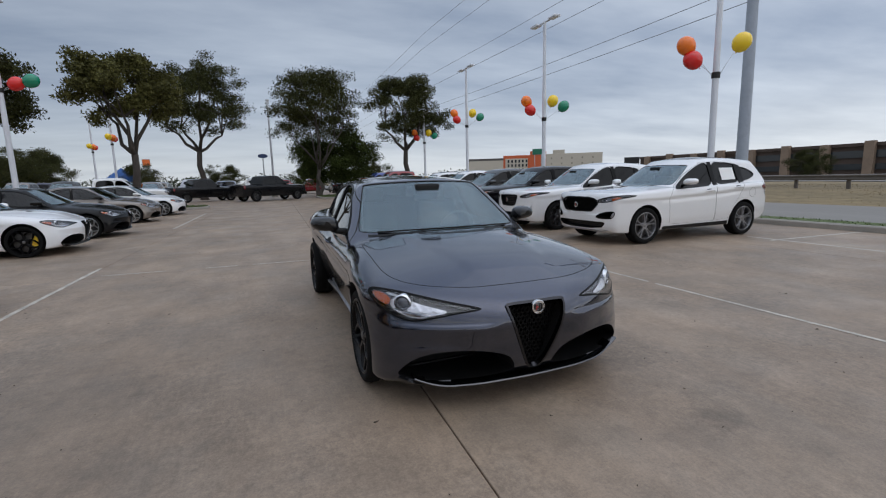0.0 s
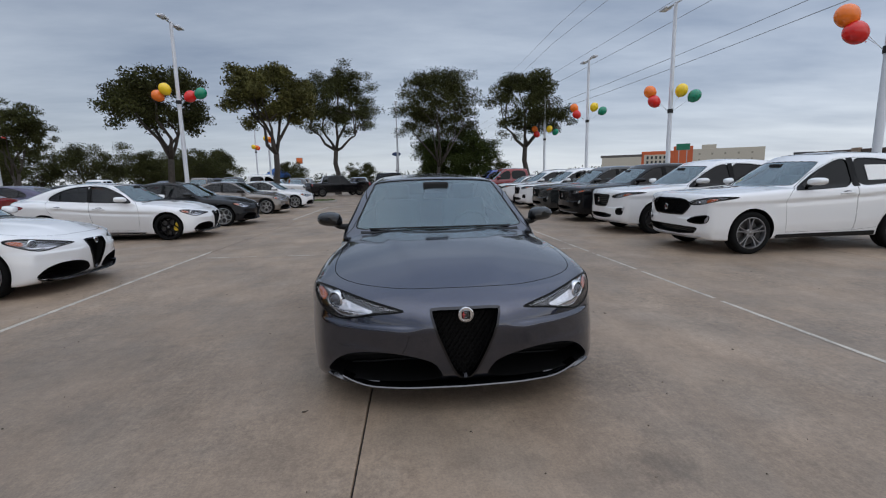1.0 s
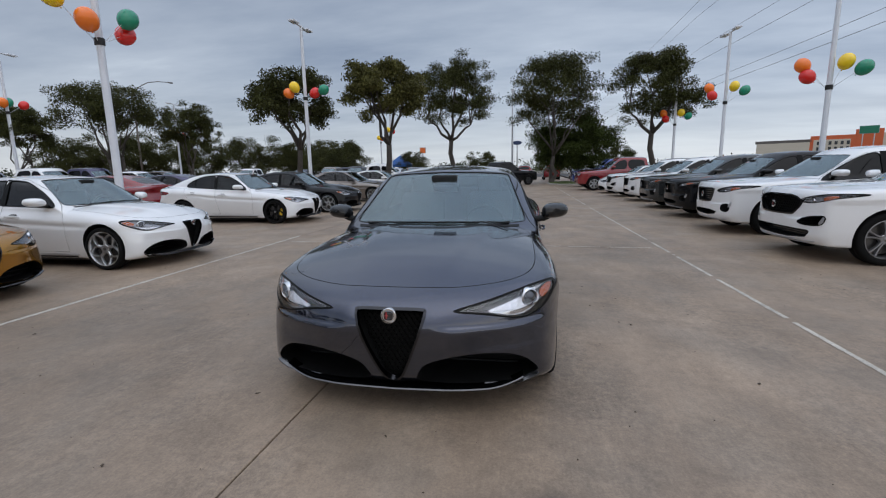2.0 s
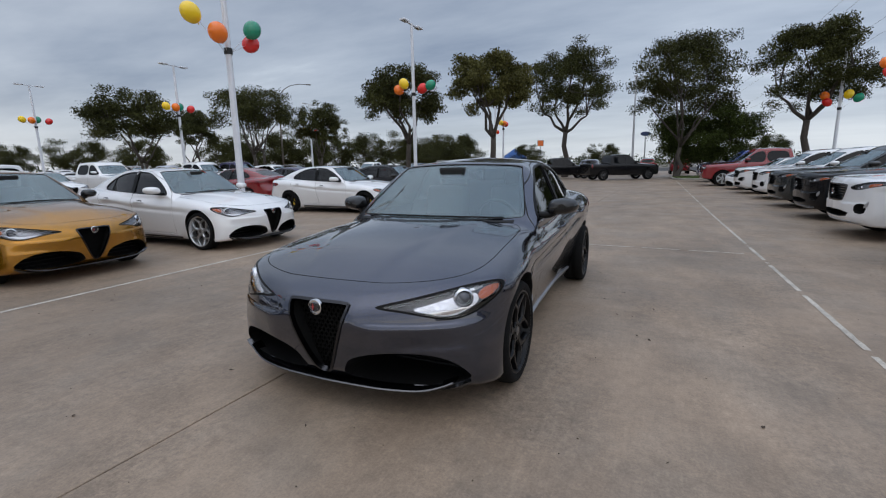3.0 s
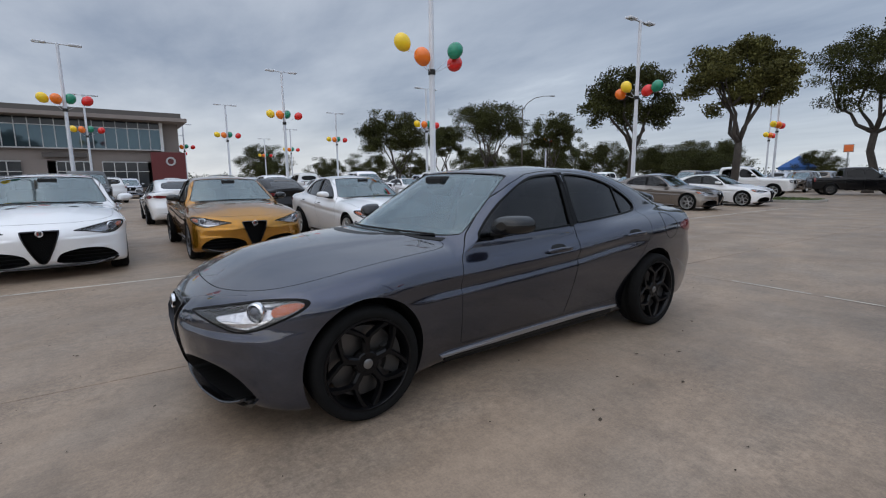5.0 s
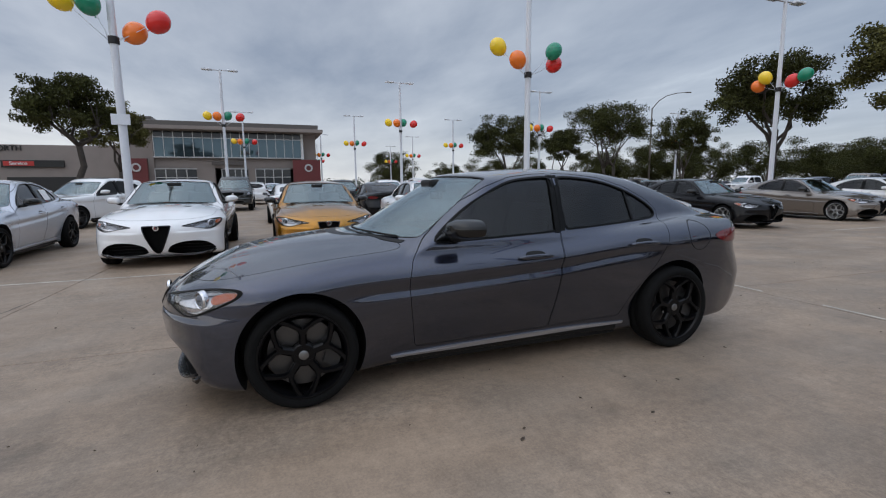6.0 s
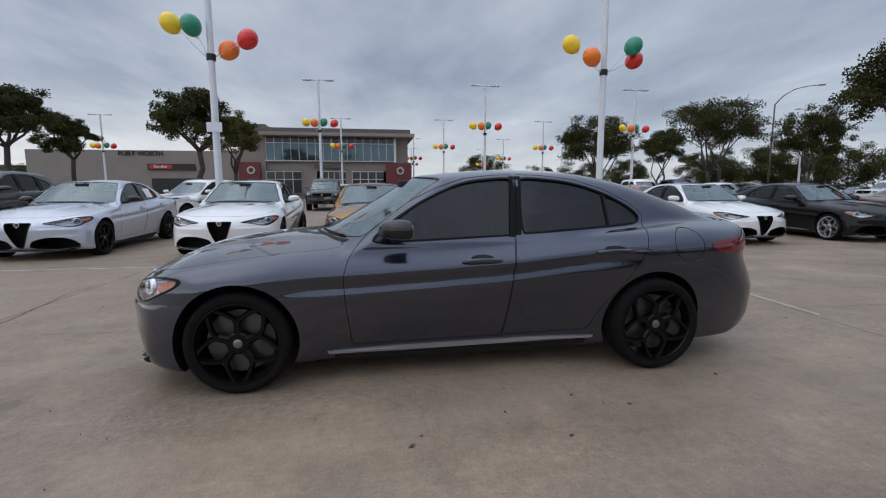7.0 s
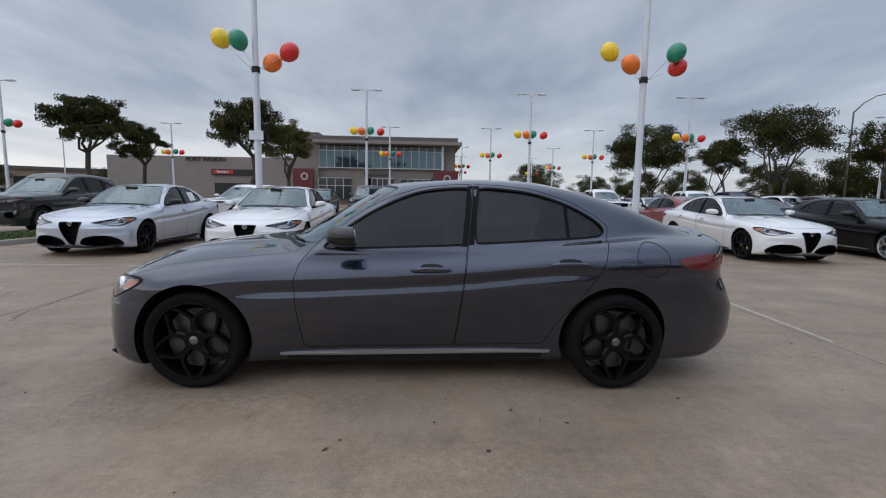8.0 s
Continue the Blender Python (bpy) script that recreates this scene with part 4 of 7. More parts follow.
        part("emblem_ring", box_bm(br * 1.1, br * 1.1, 0.004, (0, 0, 0.0125), br * 0.3, 4), M["satin_chrome"], bd)
        part("emblem_bar", box_bm(br * 0.16, br * 0.9, 0.004, (-br * 0.3, 0, 0.0155), 0.002), M["enamel_red"], bd)
        part("emblem_bar", box_bm(br * 0.5, br * 0.16, 0.004, (-br * 0.3, 0, 0.016), 0.002), M["enamel_red"], bd)
        part("emblem_bar", box_bm(br * 0.3, br * 0.8, 0.004, (br * 0.3, 0, 0.0155), 0.003), M["satin_chrome"], bd)
    # wheels
    wm = wheel_meshes(tr, s["rim"], s["tyre_w"], s.get("spokes", 5), s.get("style", "fork"))
    for y in (0.0, wb):
        for sg in (1, -1):
            off = s["track"] + (0.02 if y else 0)
            w = new("wheel")
            w.parent = car
            w.matrix_basis = Matrix.Translation((sg * off, y, tr)) @ (Matrix.Identity(4) if sg > 0 else Matrix.Rotation(math.pi, 4, "Z"))
            for k in ("tyre", "rim", "hub_cap", "brake_disc", "caliper"):
                piece(k, wm[k], w)
    # cabin
    seat, rear = seat_mesh(0.5), seat_mesh(1.15)
    sy, sz = s["seats"]
    for sg in (1, -1):
        piece("seat", seat, car, "", Matrix.Translation((sg * 0.36, sy, sz)))
    piece("rear_bench", rear, car, "", Matrix.Translation((0, sy + 0.86, sz + 0.02)))
    dy, dz = s["dash"]
    part("dashboard", box_bm(1.30, 0.42, 0.20, (0, dy, dz), 0.07, 3), M["interior"], car, "", None, True)
    piece("steering_wheel", ring_mesh("steering_wheel", 0.18, 0.016, M["leather"]), car, "", Matrix.Translation((0.36, dy + 0.34, dz + 0.06)) @ Matrix.Rotation(radians(-66), 4, "X"))
    part("inner_mirror", box_bm(0.24, 0.03, 0.07, (0, s["pod"][0] + 0.02, s["pod"][1] - 0.075), 0.012), M["trim"], car)
    part("sensor_pod", box_bm(0.24, 0.15, 0.10, (0, s["pod"][0], s["pod"][1]), 0.02), M["trim"], car)
    return car


SEDAN = Form(
    width=Curve(-0.86, 0.895, -0.45, 0.940, 0.0, 0.945, 0.5, 0.912, 1.2, 0.902, 2.0, 0.908, 2.82, 0.932, 3.3, 0.905, 3.85, 0.80),
    tuck=Curve(-0.6, 0.25, -0.3, 0.32, 0.2, 0.42, 0.65, 1.0, 1.8, 1.0, 2.4, 0.78, 3.0, 0.6, 3.4, 0.55), square=0.36, bulge=(0.013, 0.26, 0.22),
    scoop=Curve(0.15, 0.0, 0.55, 0.020, 2.3, 0.017, 2.75, 0.0),
    shoulder=Curve(-0.5, 0.70, 0.4, 0.715, 1.7, 0.775, 2.45, 0.85, 3.8, 0.90),
    section=Curve(-0.68, -0.152, -0.55, -0.114, -0.42, -0.073, -0.25, -0.030, -0.12, -0.009, -0.02, 0.0, 0.012, -0.001, 0.05, -0.010, 0.15, -0.035, 0.3, -0.095),
    top=Curve(-0.92, 0.56, -0.80, 0.655, -0.64, 0.748, -0.33, 0.868, 0.14, 0.938, 0.5, 0.965, 1.5, 1.0, 2.6, 1.055, 3.1, 1.075, 3.5, 1.055, 3.8, 1.03),
    crown=0.085, k_edge=0.13, k_nose=0.11,
    bottom=Curve(-0.85, 0.185, -0.4, 0.155, 0.5, 0.148, 2.3, 0.152, 3.2, 0.16, 3.5, 0.172, 3.7, 0.21, 3.85, 0.31),
    nose=Curve(0.12, -0.69, 0.22, -0.765, 0.33, -0.807, 0.45, -0.834, 0.58, -0.848, 0.68, -0.84, 0.8, -0.80),
    nose_sweep=Curve(0, 0, 0.3, 0.025, 0.5, 0.09, 0.7, 0.21, 0.82, 0.325, 0.95, 0.56),
    ledge=0.555, ledge_depth=0.019, brow=(0.424, 0.006, 0.38, 0.84),
    tail=Curve(0.15, 3.69, 0.25, 3.795, 0.35, 3.838, 0.52, 3.845, 0.62, 3.81, 0.8, 3.74, 0.95, 3.76, 1.06, 3.80),
    cab_end=Curve(0.7, 3.70, 1.5, 3.70),
    tail_sweep=Curve(0, 0, 0.5, 0.03, 0.7, 0.09, 0.85, 0.21, 0.95, 0.42),
    belt=0.95, tumble=0.48, cabin=Curve(0.3, 0.815, 1.0, 0.83, 2.0, 0.815, 2.8, 0.745, 3.4, 0.64, 3.7, 0.55),
    roof=Curve(0.9, 1.335, 1.25, 1.392, 1.5, 1.415, 1.9, 1.436, 2.3, 1.424, 2.6, 1.378, 2.9, 1.30, 3.2, 1.195, 3.5, 1.07, 3.7, 0.97),
    roof_crown=0.05, k_roof=0.105, k_screen=0.038, screen=(0.444, 1.72, 0.27))
SEDAN_SPEC = dict(
    axle=0.33, base=2.82, tyre=0.325, rim=0.257, tyre_w=0.225, track=0.815, arch=0.370, well=0.52,
    spine=(-0.22, 3.15, 0.55), reach=(0.98, -0.98, 4.0, 0.05, 1.35), cavity=(0.62, 3.1, 0.50, 0.85),
    win_f=[(0.835, 0.952), (1.10, 1.150), (1.325, 1.262), (1.50, 1.325), (1.70, 1.345), (1.828, 1.350), (1.828, 1.30), (1.795, 0.99), (1.79, 0.975), (1.70, 0.97), (1.0, 0.945), (0.88, 0.94)],
    win_r=[(1.862, 0.985), (1.885, 1.30), (1.89, 1.349), (2.05, 1.345), (2.28, 1.318), (2.52, 1.243), (2.70, 1.15), (2.775, 1.085), (2.765, 1.045), (2.70, 1.03), (2.3, 1.005), (1.90, 0.983)],
    screen=[(-0.735, 0.985), (-0.715, 0.960), (-0.35, 0.965), (0, 0.968), (0.35, 0.965), (0.715, 0.960), (0.735, 0.985), (0.585, 1.315), (0.565, 1.352), (0.25, 1.368), (0, 1.372), (-0.25, 1.368), (-0.565, 1.352), (-0.585, 1.315)],
    screen_y=(0.12, 1.52), backlight=[(-0.50, 1.10), (0.50, 1.10), (0.49, 1.2), (0.44, 1.32), (-0.44, 1.32), (-0.49, 1.2)], back_y=(2.62, 3.9),
    pillar_covers=[[(1.765, 0.957), (1.8055, 0.957), (1.8565, 1.364), (1.815, 1.364)], [(1.8085, 0.968), (1.85, 0.97), (1.900, 1.364), (1.860, 1.364)]],
    hood=[(0, -0.655), (0.24, -0.647), (0.42, -0.61), (0.62, -0.52), (0.75, -0.39), (0.79, -0.20), (0.785, 0.1), (0.775, 0.40), (0.755, 0.60), (0.70, 0.66), (0.60, 0.598), (0.45, 0.508), (0.3, 0.445), (0, 0.397),
          (-0.3, 0.445), (-0.45, 0.508), (-0.60, 0.598), (-0.70, 0.66), (-0.755, 0.60), (-0.775, 0.40), (-0.785, 0.1), (-0.79, -0.20), (-0.75, -0.39), (-0.62, -0.52), (-0.42, -0.61), (-0.24, -0.647)],
    hood_z=0.52,
    door_f=[(0.70, 0.262), (0.665, 0.55), (0.655, 0.72), (0.69, 0.84), (0.745, 0.915), (0.79, 0.965), (1.05, 1.17), (1.28, 1.286), (1.49, 1.352), (1.70, 1.375), (1.852, 1.38), (1.80, 0.96), (1.76, 0.6), (1.715, 0.27)],
    door_r=[(1.727, 0.27), (1.772, 0.6), (1.812, 0.96), (1.864, 1.38), (2.05, 1.375), (2.29, 1.348), (2.54, 1.27), (2.73, 1.17), (2.815, 1.09), (2.80, 1.03), (2.745, 0.95), (2.715, 0.85), (2.61, 0.68), (2.42, 0.45), (2.34, 0.29)],
    handles=[(1.56, 0.812), (2.485, 0.857)], mirror=(0.96, 1.02),
    recess=[
        dict(name="shield_grille", o=[(0, 0.658), (0.185, 0.658), (0.205, 0.645), (0.175, 0.54), (0.115, 0.385), (0.065, 0.275), (0.03, 0.236), (0, 0.226), (-0.03, 0.236), (-0.065, 0.275), (-0.115, 0.385), (-0.175, 0.54), (-0.205, 0.645), (-0.185, 0.658)],
             y=-0.70, round=1, frame=0.013, proud=0.010, frame_mat="grille_rim", frame_label="dark chrome shield-shaped grille surround", lattice=0.026),
        dict(name="lower_intake", o=[(0.185, 0.352), (0.34, 0.400), (0.50, 0.410), (0.63, 0.396), (0.73, 0.352), (0.795, 0.285), (0.81, 0.245), (0.70, 0.212), (0.50, 0.198), (0.30, 0.202), (0.125, 0.232), (0.14, 0.285)], y=-0.36, pair=True, bars=0.05, bar_mat="trim")],
    lamps=[dict(y=-0.16, c=(0.70, 0.662), turn=34, o=[(0.335, 0.641), (0.365, 0.654), (0.50, 0.683), (0.635, 0.713), (0.76, 0.739), (0.845, 0.748), (0.892, 0.740), (0.908, 0.708), (0.890, 0.664), (0.83, 0.610), (0.77, 0.582), (0.70, 0.572), (0.60, 0.596), (0.50, 0.618), (0.375, 0.632)],
                inside=[dict(name="housing", o=[(0.36, 0.645), (0.50, 0.678), (0.635, 0.708), (0.76, 0.734), (0.845, 0.742), (0.885, 0.733), (0.898, 0.706), (0.88, 0.666), (0.825, 0.615), (0.765, 0.588), (0.70, 0.578), (0.60, 0.602), (0.50, 0.624)], c=(0.70, 0.662), mat="lamp_dark", deep=0.050),
                        dict(name="reflector", o=[(0.515, 0.638), (0.60, 0.660), (0.68, 0.685), (0.76, 0.712), (0.82, 0.705), (0.84, 0.655), (0.79, 0.610), (0.71, 0.584), (0.62, 0.603)], c=(0.70, 0.645), mat="lamp_white", deep=0.032),
                        dict(name="upper_reflector", o=[(0.68, 0.705), (0.76, 0.728), (0.84, 0.739), (0.82, 0.722), (0.75, 0.712)], c=(0.77, 0.722), mat="lamp_white", deep=0.022),
                        dict(name="light_strip", o=[(0.56, 0.622), (0.69, 0.593), (0.77, 0.612), (0.82, 0.640), (0.815, 0.646), (0.765, 0.620), (0.69, 0.601), (0.57, 0.630)], mat="chrome", deep=0.024),
                        dict(name="light_guide", o=[(0.40, 0.650), (0.56, 0.687), (0.66, 0.708), (0.66, 0.702), (0.56, 0.679), (0.42, 0.645)], mat="satin_chrome", deep=0.022),
                        dict(name="amber_corner", o=[(0.815, 0.705), (0.85, 0.730), (0.888, 0.728), (0.898, 0.708), (0.874, 0.672), (0.835, 0.655)], c=(0.86, 0.70), mat="amber", deep=0.016)],
                bulbs=[(0.748, 0.672, 0.042)])],
    tail=[(3.20, 0.897), (3.45, 0.930), (3.57, 0.926), (3.60, 0.90), (3.58, 0.828), (3.42, 0.816), (3.28, 0.836)],
    tail_rear=[(0.40, 0.915), (0.76, 0.925), (0.77, 0.835), (0.50, 0.825), (0.41, 0.855)], fuel=(3.05, 0.888, 0.112), sill=(0.55, 2.38, 0.195, 0.215), sill_mat="blade", rocker=(0.58, 2.34), floor_pan=(0.74, 0.42, 2.40, 0.115, 0.20), splitter=(0.165, 0.72, 0.03), badge=(0.628, 0.043), cowl=True, spoiler=(3.74, 1.050, 0.54),
    seats=(1.50, 0.10), dash=(0.93, 0.83), pod=(1.13, 1.298), divider=2.52, divider_low=1.01, divider_top=1.25)


SUV = Form(
    width=Curve(-0.95, 0.86, -0.4, 0.935, 0.0, 0.952, 1.4, 0.945, 2.75, 0.958, 3.3, 0.93, 3.8, 0.86),
    scoop=Curve(0.3, 0.0, 0.8, 0.008, 2.2, 0.008, 2.7, 0.0),
    shoulder=Curve(-0.5, 0.88, 0.5, 0.91, 1.7, 0.96, 2.7, 1.02, 3.7, 1.05),
    section=Curve(-0.75, -0.085, -0.6, -0.05, -0.42, -0.018, -0.2, -0.012, -0.06, -0.014, 0.0, 0.0, 0.08, -0.012, 0.25, -0.075),
    top=Curve(-1.0, 0.93, -0.93, 1.005, -0.75, 1.052, -0.3, 1.085, 0.2, 1.115, 0.6, 1.14, 2.0, 1.18, 3.7, 1.2),
    crown=0.05, k_edge=0.065, k_nose=0.05,
    bottom=Curve(-0.95, 0.27, -0.4, 0.23, 0.5, 0.24, 2.3, 0.24, 3.3, 0.30, 3.8, 0.38),
    nose=Curve(0.22, -0.84, 0.4, -0.935, 0.7, -0.955, 0.92, -0.95, 1.0, -0.92),
    nose_sweep=Curve(0, 0, 0.4, 0.025, 0.6, 0.07, 0.78, 0.15, 0.88, 0.24, 0.98, 0.42),
    ledge=0.62, ledge_depth=0.02,
    tail=Curve(0.3, 3.62, 0.5, 3.77, 0.75, 3.77, 0.95, 3.70, 1.15, 3.66, 1.4, 3.50, 1.7, 3.30),
    cab_end=Curve(0.8, 3.70, 1.15, 3.66, 1.4, 3.50, 1.55, 3.40, 1.62, 3.42, 1.72, 3.44),
    tail_sweep=Curve(0, 0, 0.5, 0.03, 0.7, 0.09, 0.85, 0.2, 0.98, 0.42),
    belt=1.08, tumble=0.40, cabin=Curve(0.3, 0.87, 1.0, 0.885, 2.5, 0.875, 3.5, 0.83),
    roof=Curve(0.9, 1.50, 1.25, 1.60, 1.6, 1.675, 2.1, 1.71, 2.6, 1.70, 3.1, 1.665, 3.5, 1.625),
    roof_crown=0.04, k_roof=0.11, screen=(0.42, 1.78, 0.26))
SUV_SPEC = dict(
    axle=0.365, base=2.76, tyre=0.36, rim=0.262, tyre_w=0.245, track=0.805, arch=0.405, well=0.52, style="twin", glass="privacy_glass", chin=True, roof_glass=[(-0.42, 1.62), (0.42, 1.62), (0.45, 2.1), (0.42, 2.75), (-0.42, 2.75), (-0.45, 2.1)],
    spine=(-0.25, 3.1, 0.66), reach=(1.0, -1.1, 3.9, 0.05, 1.65), cavity=(0.68, 3.25, 0.60, 1.05),
    win_f=[(0.80, 1.075), (1.12, 1.29), (1.38, 1.44), (1.62, 1.545), (1.86, 1.57), (1.86, 1.115), (1.4, 1.085), (0.90, 1.065)],
    win_r=[(1.93, 1.12), (1.93, 1.571), (2.3, 1.568), (2.62, 1.535), (2.69, 1.49), (2.70, 1.165), (2.3, 1.135)],
    win_q=[(2.765, 1.18), (2.76, 1.475), (2.95, 1.445), (3.18, 1.365), (3.25, 1.29), (3.0, 1.205)],
    screen=[(-0.76, 1.15), (-0.70, 1.135), (0, 1.125), (0.70, 1.135), (0.76, 1.15), (0.62, 1.50), (0.58, 1.535), (0, 1.555), (-0.58, 1.535), (-0.62, 1.50)],
    screen_y=(0.2, 1.48), backlight=[(-0.60, 1.22), (0.60, 1.22), (0.56, 1.54), (-0.56, 1.54)], back_y=(3.0, 4.2),
    pillar_covers=[[(1.835, 1.10), (1.955, 1.107), (1.955, 1.585), (1.835, 1.585)], [(2.64, 1.125), (2.83, 1.155), (2.81, 1.50), (2.64, 1.55)], [(0.76, 1.055), (0.92, 1.055), (0.92, 1.145), (0.86, 1.13)]],
    hood=[(0, -0.86), (0.35, -0.83), (0.60, -0.74), (0.74, -0.55), (0.77, -0.1), (0.77, 0.35), (0.70, 0.50), (0.3, 0.42), (0, 0.40), (-0.3, 0.42), (-0.70, 0.50), (-0.77, 0.35), (-0.77, -0.1), (-0.74, -0.55), (-0.60, -0.74), (-0.35, -0.83)],
    hood_z=0.70,
    door_f=[(0.62, 0.36), (0.58, 0.9), (0.68, 1.04), (0.80, 1.10), (1.13, 1.325), (1.38, 1.462), (1.61, 1.565), (1.888, 1.588), (1.885, 0.36)],
    door_r=[(1.90, 0.36), (1.903, 1.588), (2.3, 1.585), (2.64, 1.55), (2.725, 1.50), (2.735, 1.12), (2.60, 0.88), (2.42, 0.66), (2.35, 0.40)],
    handles=[(1.68, 1.0), (2.52, 1.045)], mirror=(0.98, 1.19), mirror_painted=True,
    recess=[dict(name="upper_grille", o=[(0, 0.955), (0.42, 0.95), (0.565, 0.865), (0.555, 0.80), (0.43, 0.668), (0.36, 0.655), (0, 0.65), (-0.36, 0.655), (-0.43, 0.668), (-0.555, 0.80), (-0.565, 0.865), (-0.42, 0.95)], y=-0.80, round=1, lattice=0.04, frame=0.02, frame_mat="gloss_black"),
            dict(name="lower_grille", o=[(-0.60, 0.325), (0.60, 0.325), (0.72, 0.44), (0.64, 0.475), (-0.64, 0.475), (-0.72, 0.44)], y=-0.70, round=1, bars=0.03),
            dict(name="side_vent", o=[(0.50, 0.565), (0.62, 0.645), (0.80, 0.680), (0.865, 0.665), (0.85, 0.56), (0.80, 0.525), (0.60, 0.525)], y=-0.42, pair=True, round=1, bars=0.035, frame=0.01, frame_mat="gloss_black")],
    lamps=[dict(y=-0.30, c=(0.72, 0.895), label="clear slim headlamp with amber outer corner", o=[(0.49, 0.872), (0.60, 0.918), (0.75, 0.955), (0.89, 0.982), (0.938, 0.97), (0.925, 0.912), (0.84, 0.868), (0.70, 0.836), (0.56, 0.836)],
                inside=[dict(name="housing", o=[(0.51, 0.87), (0.60, 0.912), (0.75, 0.948), (0.89, 0.975), (0.915, 0.912), (0.83, 0.872), (0.70, 0.842), (0.57, 0.842)], c=(0.72, 0.895), mat="lamp_dark", deep=0.05),
                        dict(name="reflector", o=[(0.60, 0.870), (0.68, 0.905), (0.80, 0.940), (0.81, 0.872), (0.70, 0.85), (0.62, 0.85)], mat="lamp_white", deep=0.03),
                        dict(name="amber_corner", o=[(0.82, 0.935), (0.90, 0.958), (0.91, 0.918), (0.84, 0.876), (0.81, 0.88)], mat="amber", deep=0.02)],
                bulbs=[(0.68, 0.875, 0.026)])],
    tail=[(3.25, 1.06), (3.50, 1.09), (3.60, 1.06), (3.58, 0.97), (3.42, 0.955)], fuel=(3.0, 0.92, 0.10), sill=(0.45, 2.32, 0.27, 0.27), sill_mat="trim", badge=(0.79, 0.055),
    seats=(1.50, 0.24), dash=(0.98, 1.0), pod=(1.18, 1.46))
SUV_TALL = dict(SUV_SPEC, style="fork", roof_glass=None, recess=[
    dict(name="upper_grille", o=[(0, 0.93), (0.40, 0.925), (0.44, 0.88), (0.34, 0.66), (0.28, 0.63), (0, 0.625), (-0.28, 0.63), (-0.34, 0.66), (-0.44, 0.88), (-0.40, 0.925)], y=-0.80, round=1, bars=0.045, frame=0.022, frame_mat="satin_chrome"),
    dict(name="lower_grille", o=[(-0.46, 0.36), (0.46, 0.36), (0.56, 0.48), (-0.56, 0.48)], y=-0.70, round=1, bars=0.03),
    dict(name="side_vent", o=[(0.64, 0.46), (0.66, 0.60), (0.80, 0.63), (0.84, 0.55), (0.80, 0.44)], y=-0.40, pair=True, round=1, bars=0.05)])
PICKUP = Form(
    width=Curve(-1.0, 0.93, -0.5, 0.985, 0.0, 1.0, 2.5, 0.995, 3.7, 1.0, 4.7, 0.985),
    scoop=Curve(0, 0, 1, 0.004, 4, 0.004),
    shoulder=Curve(-0.5, 1.0, 4.7, 1.05), section=Curve(-0.7, -0.06, -0.5, -0.03, -0.2, -0.008, 0.0, 0.0, 0.1, -0.015, 0.25, -0.06),
    top=Curve(-1.05, 0.95, -0.95, 1.08, -0.7, 1.16, 0.3, 1.23, 1.0, 1.27, 4.8, 1.29), crown=0.05, k_edge=0.10, k_nose=0.09,
    bottom=Curve(-1.0, 0.40, 0.0, 0.36, 4.7, 0.42), nose=Curve(0.3, -0.93, 0.5, -1.0, 0.9, -1.01, 1.1, -0.98),
    nose_sweep=Curve(0, 0, 0.5, 0.02, 0.75, 0.07, 0.9, 0.17, 1.02, 0.36), ledge=0.7, ledge_depth=0.02,
    tail=Curve(0.4, 4.72, 1.3, 4.76), cab_end=Curve(0.8, 3.07, 1.3, 3.04, 1.9, 2.92), tail_sweep=Curve(0, 0, 0.9, 0.02, 1.0, 0.08),
    belt=1.22, tumble=0.34, cabin=Curve(0.3, 0.93, 1.0, 0.945, 3.0, 0.935), roof=Curve(0.9, 1.76, 1.2, 1.86, 1.6, 1.93, 2.2, 1.94, 2.9, 1.90),
    roof_crown=0.03, k_roof=0.10, screen=(0.50, 1.25, 0.20))
